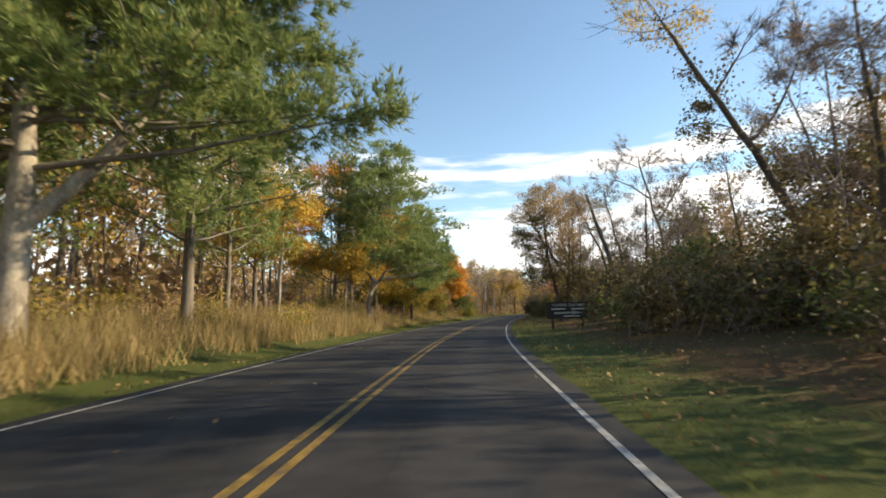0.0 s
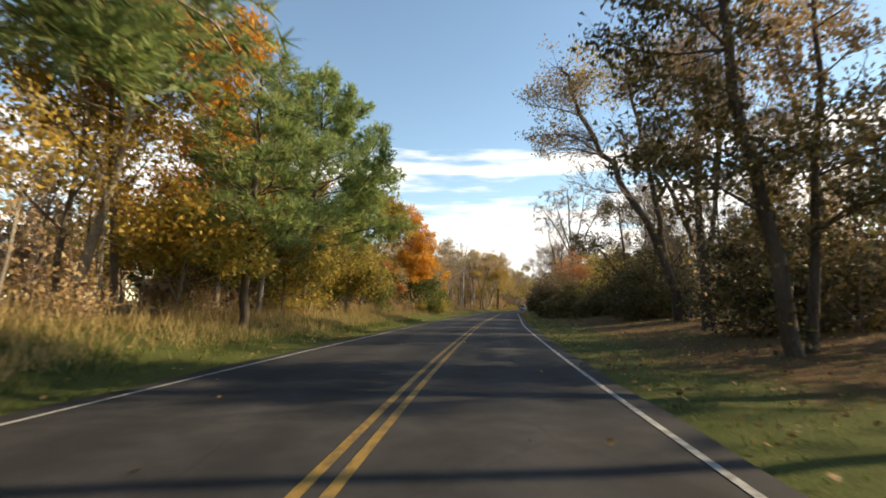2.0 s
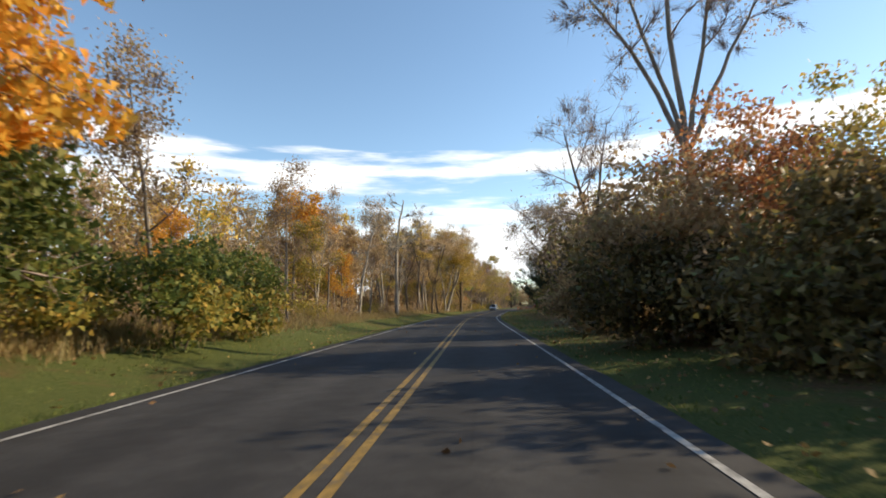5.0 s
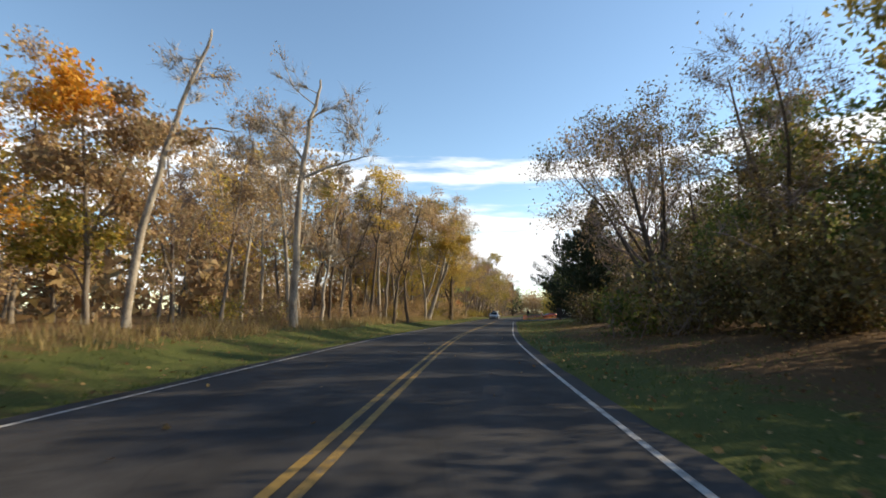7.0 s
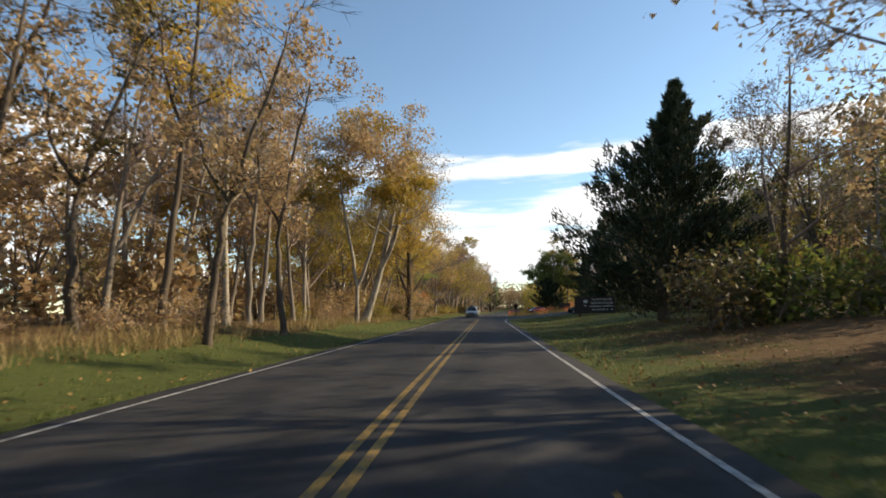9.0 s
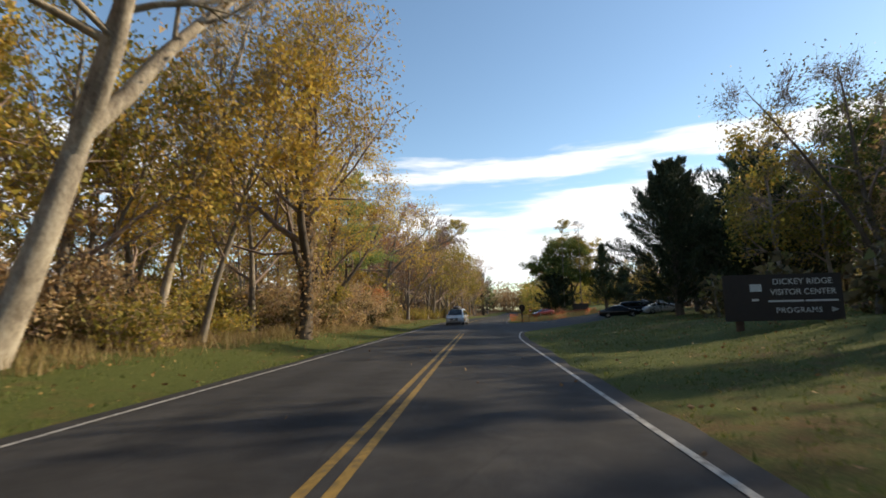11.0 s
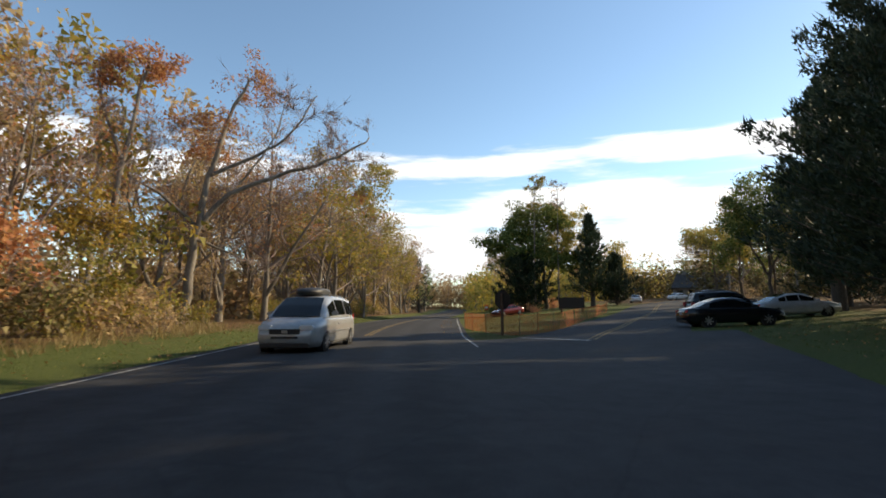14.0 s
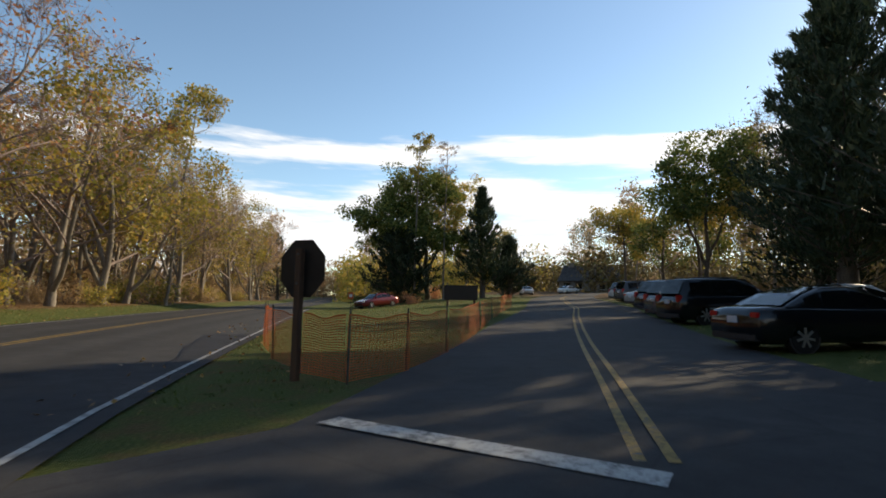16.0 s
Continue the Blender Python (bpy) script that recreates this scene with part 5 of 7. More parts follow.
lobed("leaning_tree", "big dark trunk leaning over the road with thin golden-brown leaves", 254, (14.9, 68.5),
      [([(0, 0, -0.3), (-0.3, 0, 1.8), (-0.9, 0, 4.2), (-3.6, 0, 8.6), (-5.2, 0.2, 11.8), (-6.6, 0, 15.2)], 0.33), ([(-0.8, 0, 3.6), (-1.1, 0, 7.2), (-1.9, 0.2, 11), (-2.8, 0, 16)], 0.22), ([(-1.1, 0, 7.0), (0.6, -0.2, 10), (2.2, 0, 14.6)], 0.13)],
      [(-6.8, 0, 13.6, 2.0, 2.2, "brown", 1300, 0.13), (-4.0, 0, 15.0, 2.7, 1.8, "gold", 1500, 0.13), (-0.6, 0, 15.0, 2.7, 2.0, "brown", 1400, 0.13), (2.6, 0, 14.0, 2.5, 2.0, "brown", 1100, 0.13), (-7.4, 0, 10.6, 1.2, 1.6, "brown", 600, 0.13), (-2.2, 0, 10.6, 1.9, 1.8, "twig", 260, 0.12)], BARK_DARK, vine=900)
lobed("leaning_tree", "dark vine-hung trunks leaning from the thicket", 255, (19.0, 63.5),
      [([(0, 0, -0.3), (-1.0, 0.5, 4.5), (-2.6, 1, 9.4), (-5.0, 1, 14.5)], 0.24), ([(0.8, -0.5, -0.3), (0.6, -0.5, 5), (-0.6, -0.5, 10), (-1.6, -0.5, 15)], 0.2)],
      [(-5.0, 1, 14.2, 2.3, 1.6, "brown", 1000, 0.13), (-1.8, -0.5, 14.6, 2.3, 1.7, "shade_tone", 1000, 0.13), (-3.2, 1, 10.5, 1.8, 1.4, "twig", 240, 0.12), (0.2, -0.5, 8.2, 2.2, 1.8, "shade_tone", 1000, 0.14)], BARK_DARK, vine=1100)
lobed("dark_tree", "tree with drooping ragged tops above the thicket, leaves darkened as if in shade", 256, (18.0, 84.0),
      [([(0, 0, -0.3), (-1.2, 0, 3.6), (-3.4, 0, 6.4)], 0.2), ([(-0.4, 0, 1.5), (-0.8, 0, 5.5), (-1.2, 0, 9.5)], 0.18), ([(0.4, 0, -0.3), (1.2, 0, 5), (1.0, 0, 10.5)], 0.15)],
      [(-3.8, 0, 6.5, 1.8, 1.1, "shade_tone", 1100, 0.14), (-1.6, 0, 9.0, 2.0, 1.3, "shade_tone", 1100, 0.14), (1.0, 0, 9.6, 2.4, 1.6, "shade_tone", 1100, 0.14), (-0.4, -0.5, 4.0, 3.0, 1.9, "shade_tone", 1800, 0.15), (2.6, 0, 5.0, 2.4, 2.0, "shade_tone", 1200, 0.15)], BARK_DARK, vine=500)
lobed("bare_tree", "tall tree with an upswept fan of purple-brown twigs", 257, (18.6, 106.0),
      [([(0, 0, -0.3), (-0.2, 0, 5), (-0.7, 0, 9), (-1.0, 0, 16.5)], 0.25), ([(-0.5, 0, 7), (-2.2, 0, 11), (-4.6, 0, 14)], 0.14), ([(-0.5, 0, 7.5), (-1.8, 0.4, 12), (-2.8, 0.3, 15.8)], 0.13), ([(-0.4, 0, 7.6), (0.7, 0, 12), (1.2, 0, 15.6)], 0.13), ([(-0.3, 0, 7), (1.6, 0.2, 11), (3.4, 0, 14)], 0.13)],
      [(-4.2, 0, 13.8, 2.1, 1.7, "twig", 420, 0.14), (-2.2, 0, 15.6, 2.2, 1.5, "twig", 460, 0.14), (0.6, 0, 15.4, 2.2, 1.5, "twig", 460, 0.14), (3.0, 0, 13.6, 1.9, 1.6, "twig", 380, 0.14), (-0.8, 0, 12.0, 2.6, 1.6, "twig", 300, 0.14)], BARK_GREY)
# dark lobes carry the shade of the backlit side in their colour
for k_, (x_, y_, rx_, rz_, a_, b_) in enumerate(((13.9, 100.5, 2.4, 2.7, "shade_tone", "brown"), (16.9, 102.0, 2.9, 3.5, "brown", "rust"), (21.2, 101.5, 3.1, 3.3, "brown", "olive"), (25.6, 100.0, 2.9, 2.6, "shade_tone", "green"), (14.6, 95.5, 2.1, 1.8, "shade_tone", "shade_tone"), (18.4, 93.5, 2.6, 2.2, "shade_tone", "olive"), (15.6, 108.5, 2.4, 2.6, "brown", "shade_tone"))):
    lobed("thicket", "great rounded thicket of russet and olive leaves" if b_ != "shade_tone" else "rounded thicket of tangled leaves, darkened as if in shade", 260 + k_, (x_, y_),
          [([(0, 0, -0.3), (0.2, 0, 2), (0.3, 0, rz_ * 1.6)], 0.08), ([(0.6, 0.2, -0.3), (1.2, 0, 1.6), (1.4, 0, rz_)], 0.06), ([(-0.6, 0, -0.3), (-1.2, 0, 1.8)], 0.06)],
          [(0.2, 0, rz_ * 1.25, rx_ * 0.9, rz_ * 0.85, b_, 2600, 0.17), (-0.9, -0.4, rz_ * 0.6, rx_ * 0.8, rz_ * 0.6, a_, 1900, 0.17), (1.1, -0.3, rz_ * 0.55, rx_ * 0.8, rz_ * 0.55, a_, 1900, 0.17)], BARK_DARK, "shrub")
# thickets of the wood edge, their shade put into the leaf colour
for k_, (y_, u_, rx_, rz_, b_) in enumerate(((118.0, 12.6, 2.6, 2.6, "shade_tone"), (124.0, 11.8, 2.8, 3.0, "shade_tone"), (129.5, 12.4, 2.8, 3.2, "green"), (135.0, 12.0, 2.6, 2.8, "shade_tone"), (140.5, 13.2, 2.8, 3.0, "green"), (146.0, 13.4, 2.6, 2.6, "shade_tone"), (19.0, 12.8, 2.6, 2.2, "shade_tone"),
                                             (26.0, 11.8, 2.4, 1.9, "green"), (33.5, 12.2, 2.4, 1.8, "shade_tone"), (40.5, 12.0, 2.4, 1.9, "shade_tone"), (57.0, 11.2, 2.3, 1.9, "shade_tone"), (74.5, 11.2, 2.5, 2.2, "shade_tone"), (80.0, 12.0, 2.5, 2.3, "shade_tone"), (88.0, 11.0, 2.4, 2.1, "shade_tone"))):
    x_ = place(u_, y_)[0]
    lobed("thicket", "dense thicket at the wood edge, shade put into its dark leaves", 280 + k_, (x_, y_),
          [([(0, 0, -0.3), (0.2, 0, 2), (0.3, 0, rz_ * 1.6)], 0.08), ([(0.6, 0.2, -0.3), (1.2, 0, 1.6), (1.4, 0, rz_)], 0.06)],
          [(0.2, 0, rz_ * 1.2, rx_ * 0.9, rz_ * 0.85, b_, 1800, 0.155), (-0.9, -0.4, rz_ * 0.55, rx_ * 0.8, rz_ * 0.55, "shade_tone", 1400, 0.155), (1.1, 0.3, rz_ * 0.5, rx_ * 0.8, rz_ * 0.5, "shade_tone", 1200, 0.155)], BARK_DARK, "shrub")
settle(cedar("cedar_tree", "dark green pointed red cedar", 55, 13.6, 8.0, 46000, 0.05, 1.15, 0.6), 31.2, 176.0)
settle(cedar("cedar_tree", "broad dark red cedar beside the entrance", 56, 16.6, 7.9, 62000, 0.07, 0.55, 0.62), 54.2, 230.2)
settle(cedar("cedar_tree", "broad dark red cedar above the lawn", 66, 16.4, 9.0, 26000, 0.04, 0.5, 0.85), 62.0, 228.0)
settle(cedar("cedar_tree", "dark red cedar filling the lawn corner", 67, 13.5, 7.0, 16000, 0.02, 0.6, 0.85), 58.8, 223.5)
# the grass island
lobed("oak_tree", "round-crowned oak with dull green leaves on the island", 270, (69.2, 296.0),
      [([(0, 0, -0.3), (0.1, 0, 4), (-0.6, 0, 9), (-1.0, 0, 16)], 0.42), ([(0, 0, 3.4), (-2.6, 0, 6.5), (-6, 0, 10)], 0.24), ([(0, 0, 3.8), (2.4, 0, 8), (3.8, 0, 13)], 0.24)],
      [(-1.4, 0, 14.2, 5.0, 3.4, "green", 5200, 0.3), (-6.2, 0, 10.4, 4.0, 3.6, "green", 4200, 0.3), (3.4, 0, 12.4, 4.2, 3.6, "olive", 3600, 0.3), (-2.4, -2, 8.6, 4.4, 2.4, "green", 3200, 0.3), (3.0, -1, 8.0, 3.0, 1.8, "green", 1600, 0.3)], BARK_DARK)
lobed("pale_tree", "slim tree rising above the oak crown", 271, (65.4, 291.5), [([(0, 0, -0.3), (0, 0, 10), (0.3, 0, 20.6)], 0.16)], [(0.3, 0, 19.8, 1.5, 1.6, "olive", 420, 0.24), (0.1, 0, 16.6, 1.2, 0.8, "olive", 200, 0.24)])
lobed("pale_tree", "slim bare tree rising above the oak crown", 272, (69.4, 291.5), [([(0, 0, -0.3), (0, 0, 10), (0.2, 0, 20)], 0.15)], [(0.2, 0, 19.2, 1.4, 1.5, "twig", 160, 0.22), (0.1, 0, 16.8, 1.1, 0.8, "twig", 100, 0.22)])
settle(cedar("cedar_tree", "dark red cedar on the grass island", 58, 15.0, 5.4, 14000, 0.12, 0.85, 0.9), 75.6, 292.0)
settle(cedar("cedar_tree", "small dark red cedar on the grass island", 64, 8.6, 4.4, 6000, 0.06, 0.8), 80.6, 293.0)
settle(cedar("cedar_tree", "low dark red cedar under the oak crown", 59, 9.5, 6.5, 12000), 64.4, 293.0)
lobed("green_tree", "domed green tree behind the parked cars", 273, (77.0, 260.5),
      [([(0, 0, -0.3), (0.1, 0, 4), (0.2, 0, 11)], 0.26), ([(0, 0, 3), (-2, 0, 6), (-3, 0, 9)], 0.15), ([(0, 0, 3.4), (2.2, 0, 6.5), (3.2, 0, 9)], 0.15)],
      [(0.2, 0, 11.4, 3.7, 2.6, "green", 3000, 0.25), (-3.0, 0, 8.2, 2.6, 2.0, "green", 1700, 0.25), (3.2, 0, 8.4, 2.9, 2.2, "olive", 1700, 0.25)], BARK_DARK)
lobed("olive_tree", "yellowing tree beside the visitor building", 274, (84.5, 275.5),
      [([(0, 0, -0.3), (-0.4, 0, 4), (-0.6, 0, 9.5)], 0.2)], [(-0.6, 0, 8.8, 3.4, 2.0, "olive", 1900, 0.25), (2.0, 0, 6.6, 2.8, 1.8, "olive", 1300, 0.25), (-3.2, 0, 7.6, 2.0, 1.3, "twig", 200, 0.18)], BARK_DARK)

# woods along both sides: kinds in stretches of the road
def wood(seed, y0, y1, u0, u1, count, kinds, gap=2.2, smin=0.75, smax=1.15, taken=None):
    rng = np.random.default_rng(seed)
    names, weights = zip(*kinds)
    w = np.array(weights, float)
    w /= w.sum()
    spots, tries = [], 0
    while len(spots) < count and tries < count * 30:
        tries += 1
        y, u = rng.uniform(y0, y1), rng.uniform(u0, u1)
        x, _, _ = place(u, y)
        if all((x - a) ** 2 + (y - b) ** 2 > gap * gap for a, b in spots) and all((x - a) ** 2 + (y - b) ** 2 > 2.2 for a, b in STANDING):
            spots.append((x, y))
    for x, y in spots:
        k = names[rng.choice(len(names), p=w)]
        s = rng.uniform(smin, smax)
        put(T_[k], x, y, rng.uniform(0, 360), s, tilt=(rng.normal(0, 3), rng.normal(0, 3)), wide=s * rng.uniform(0.9, 1.12))


STANDING = [(-9.9, 11.3), (-7.9, 43.5), (-5.8, 57.5), (-12.6, 49), (-9.1, 40.2), (-13.9, 39), (-11.2, 31.5), (-10.9, 55.5), (-8, 57), (-2.5, 95.8), (-11.8, 90.5), (-2.8, 129.5), (1.8, 137.8), (-0.9, 140.3), (13.9, 188.4), (24.1, 253), (20.4, 249.6), (38.6, 287), (34.2, 291), (14.6, 47.2), (17, 24), (20.5, 27.5), (9.6, 51), (18.4, 46), (14.9, 68.5), (19, 63.5), (18, 84), (18.6, 106), (77, 260.5), (13.2, 62), (19.3, 219), (19.8, 227), (52.6, 229.4), (68.5, 246.9), (74, 250.6), (62, 238.6), (60, 225), (-7.7, 71.6), (-6.2, 91.5), (-3.4, 94.3), (5.4, 147.5), (13.9, 191.2), (13.8, 201.4), (17.6, 206), (25.4, 248), (12.9, 44), (16, 23.5), (14.5, 69.5), (19, 113.5), (31, 176), (26.8, 149), (31, 156.5), (33.5, 151), (21, 122.8)]
# left, from the first bend to the entrance
wood(1, -6, 46, -17, -9.5, 14, [("olive_tall", 2), ("gold_tall", 1), ("sapling", 4), ("pine", 3), ("brown_tall", 3)], 2.0, 0.95, 1.3)
wood(2, -10, 60, -34, -17, 29, [("far_brown", 4), ("far_gold", 3), ("far_olive", 2), ("pale_bare", 1)], 3.0, 0.95, 1.3)
wood(3, 50, 76, -17, -9.2, 9, [("gold_tall", 3), ("orange", 2), ("olive_tall", 3), ("sapling", 2)], 2.4, 0.8, 1.1)
wood(4, 60, 102, -34, -13, 22, [("far_brown", 3), ("far_gold", 2), ("far_olive", 3)], 2.6, 0.5, 0.72)
wood(40, 102, 128, -34, -15, 12, [("far_brown", 4), ("far_gold", 2), ("far_olive", 2)], 3, 0.6, 0.8)
wood(5, 103, 135, -16, -9.5, 11, [("brown_tall", 2), ("olive_tall", 1), ("sapling_brown", 3), ("orange", 1), ("bare", 1)], 2.4, 0.5, 0.72)
wood(6, 124, 150, -17, -9.6, 11, [("pale_bare", 3), ("brown_tall", 4), ("sapling_brown", 4), ("bare", 2), ("gold_tall", 1)], 2.0, 0.55, 0.8)
wood(41, 150, 190, -18, -10.5, 12, [("pale_bare", 4), ("brown_tall", 4), ("sapling_brown", 3), ("bare", 2), ("gold_tall", 1)], 2.0, 0.85, 1.15)
wood(7, 125, 160, -36, -18, 16, [("far_brown", 5), ("far_gold", 2), ("pale_bare", 1), ("far_olive", 1)], 3.0, 0.65, 0.9)
wood(42, 160, 215, -36, -18, 24, [("far_brown", 5), ("far_gold", 2), ("pale_bare", 1), ("far_olive", 1)], 3.0, 0.95, 1.3)
wood(8, 188, 226, -17, -9.2, 10, [("gold_tall", 3), ("olive_wide", 2), ("pale_bare", 3), ("sapling", 2), ("brown_wide", 1)], 2.4, 0.85, 1.1)
wood(9, 232, 262, -18, -12.5, 5, [("rust_wide", 3), ("brown_wide", 2), ("olive_wide", 2), ("sapling_brown", 2)], 3.0, 0.95, 1.2)
wood(43, 262, 300, -18, -9.5, 12, [("rust_wide", 2), ("brown_wide", 3), ("olive_wide", 3)], 3.4, 1.15, 1.35)
wood(44, 300, 342, -18, -9.2, 12, [("rust_wide", 2), ("brown_wide", 3), ("olive_wide", 3)], 3.4, 1.15, 1.35)
wood(10, 215, 340, -36, -17, 32, [("far_brown", 4), ("far_gold", 2), ("far_olive", 2)], 3.0, 1.0, 1.35)
wood(11, 330, 420, -30, -8.5, 18, [("far_brown", 3), ("far_gold", 2), ("far_olive", 2)], 3.0, 0.95, 1.3)
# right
wood(12, -8, 60, 11.5, 20, 11, [("shade_tone", 4), ("bare", 3), ("brown_tall", 1)], 2.8, 0.7, 0.95)
wood(13, -10, 110, 22, 38, 24, [("far_shade_tone", 3), ("far_brown", 3), ("far_green", 1)], 3.0, 0.75, 1.0)
wood(14, 56, 86, 12, 20, 7, [("shade_tone", 3), ("bare", 3)], 3, 0.7, 1.0)
wood(15, 118, 172, 11.5, 22, 15, [("green_right", 4), ("shade_tone", 2), ("olive_tall", 2), ("brown_tall", 1)], 2.6, 0.7, 0.95)
wood(16, 112, 210, 21, 42, 28, [("far_green", 3), ("far_shade_tone", 2), ("far_brown", 2), ("far_olive", 2)], 3.0, 0.75, 1.05)
wood(17, 184, 228, 25, 36, 15, [("green_right", 3), ("olive_tall", 2), ("shade_tone", 2)], 3.0, 1.0, 1.3)
# extra belt behind, added to cast shade on the lawn and road
wood(49, 190, 236, 36, 46, 12, [("shade_tone", 2), ("green_right", 2)], 3.0, 1.2, 1.45)
wood(18, 205, 262, 44, 62, 13, [("green_right", 3), ("olive_tall", 2), ("shade_tone", 2)], 3.4, 1.05, 1.4)
wood(19, 258, 330, 52, 110, 30, [("far_green", 2), ("far_olive", 2), ("far_brown", 2), ("far_shade_tone", 1)], 4.0, 1.05, 1.4)
wood(20, 330, 420, 10, 80, 24, [("far_olive", 2), ("far_brown", 3), ("far_gold", 1)], 3.0, 0.95, 1.3)
# undergrowth
wood(30, -8, 120, -14, -8.8, 36, [("bush_brown", 3), ("bush_olive", 3)], 1.8, 0.6, 1.1)
wood(48, -6, 50, -9.6, -6.9, 20, [("bush_brown", 3), ("bush_olive", 2)], 1.5, 0.35, 0.65)
wood(31, 120, 235, -13, -9.0, 34, [("bush_brown", 4), ("bush_olive", 1)], 1.6, 0.45, 0.8)
wood(32, 200, 330, -13, -9.2, 26, [("bush_brown", 3), ("bush_olive", 3)], 1.8, 0.6, 1.2)
wood(45, 240, 335, -16, -11.5, 9, [("thicket", 1)], 3.0, 0.5, 0.85)
wood(47, 186, 232, -20, -13, 8, [("thicket", 2), ("olive_wide", 1)], 3.0, 0.55, 0.85)
wood(33, -8, 112, 8.6, 15, 30, [("bush_shade_tone", 5), ("bush_green", 1), ("bush_brown", 1)], 1.5, 0.7, 1.2)
wood(34, 105, 172, 8.8, 17, 24, [("bush_shade_tone", 3), ("bush_green", 2)], 1.6, 0.9, 1.6)
wood(35, 168, 212, 17, 28, 16, [("bush_green", 2), ("bush_brown", 3)], 1.8, 0.6, 1.0)
wood(36, 285, 330, 9, 24, 16, [("bush_rust", 4), ("bush_green", 1)], 1.8, 0.6, 1.0)

wood(38, 80, 128, 12.5, 18, 8, [("thicket_dark", 2), ("thicket", 1)], 2.8, 0.75, 1.15)
wood(39, 226, 262, 45, 70, 5, [("shade_tone", 2), ("green_right", 2)], 4, 0.9, 1.2)
wood(46, 232, 285, 42, 66, 18, [("bush_shade_tone", 2), ("bush_green", 2), ("bush_brown", 1)], 2.4, 0.9, 1.5)
# the last four, mostly hidden by cedars, are added to shade the entrance
for x_, y_, k_, s_ in ((79.5, 266.5, "green_right", 0.9), (83.5, 266.0, "green_right", 0.9), (72.0, 238.5, "green_right", 1.4), (78.5, 243.5, "shade_tone", 1.35), (69.5, 232.0, "green_right", 1.35), (82.0, 250.0, "shade_tone", 1.3)):
    put(T_[k_], x_, y_, 40 * s_ * x_, s_, wide=s_ * 1.2)
for x_, y_, k_, s_ in ((17.6, 112.5, "thicket_dark", 1.25),
                        (-14.0, 84.0, "brown_wide", 0.75),
                        (-8.6, 63.2, "olive_wide", 0.5), (-8.0, 66.4, "olive_wide", 0.45), (-9.4, 55.0, "sapling", 0.9), (-10.0, 72.5, "olive_wide", 0.75), (-9.6, 78.0, "olive_wide", 0.7), (-12.5, 67.0, "olive_wide", 0.85), (-8.2, 81.5, "olive_wide", 0.6), (-7.6, 85.5, "olive_wide", 0.55), (-13.0, 76.0, "brown_wide", 0.8)):
    put(T_[k_], x_, y_, 33 * s_ * y_, s_)
for x_, y_, k_, s_ in ((-8.4, 61.0, "orange", 0.95), (-7.6, 64.0, "pine", 0.85), (-9.0, 75.5, "olive_tall", 0.8), (58.6, 216.0, "olive_tall", 1.15), (61.0, 211.0, "green_right", 1.1), (57.0, 205.0, "olive_tall", 0.95)):
    put(T_[k_], x_, y_, 33 * s_ * y_, s_)
# ---------------------------------------------------------------- vehicles
GLASS = plain("car_glass", (0.012, 0.014, 0.016), 0.06, spec=0.7, coat=0.6)
RUBBER = plain("rubber", (0.018, 0.018, 0.018), 0.85, spec=0.2)
ALLOY = plain("alloy", (0.42, 0.43, 0.44), 0.35, 0.8)
BLACK_TRIM = plain("black_trim", (0.02, 0.02, 0.022), 0.55)
RED_LAMP = plain("red_lamp", (0.42, 0.012, 0.012), 0.3, coat=0.2)
CLEAR_LAMP = plain("clear_lamp", (0.62, 0.64, 0.66), 0.12, coat=0.5)
PLATE = plain("plate", (0.55, 0.56, 0.58), 0.5)


def car_paint(name, colour, rough=0.22):
    return plain(name, colour, rough, 0.2, 0.4, 0.45)


# stations along a car from nose to tail: share of the length, share of the height for deck and roof, and widths
SHAPES = {
    "sedan": dict(size=(4.75, 1.82, 1.44), deck=[(0, .44), (.03, .50), (.12, .58), (.27, .65), (.5, .66), (.8, .69), (.93, .68), (.985, .64), (1, .52)],
                  roof=[(.26, .65), (.33, .80), (.42, .965), (.52, 1.0), (.64, .985), (.75, .87), (.86, .70)]),
    "suv": dict(size=(4.75, 1.9, 1.76), deck=[(0, .42), (.025, .52), (.10, .58), (.25, .62), (.5, .62), (.8, .63), (.95, .63), (.99, .58), (1, .45)],
                roof=[(.24, .62), (.31, .80), (.39, .965), (.5, 1.0), (.75, 1.0), (.92, .97), (.975, .66)]),
    "van": dict(size=(5.08, 1.95, 1.75), deck=[(0, .38), (.02, .45), (.08, .53), (.19, .61), (.5, .60), (.8, .61), (.96, .60), (.99, .56), (1, .42)],
                roof=[(.18, .61), (.27, .80), (.36, .955), (.5, 1.0), (.75, 1.0), (.91, .97), (.98, .64)]),
}


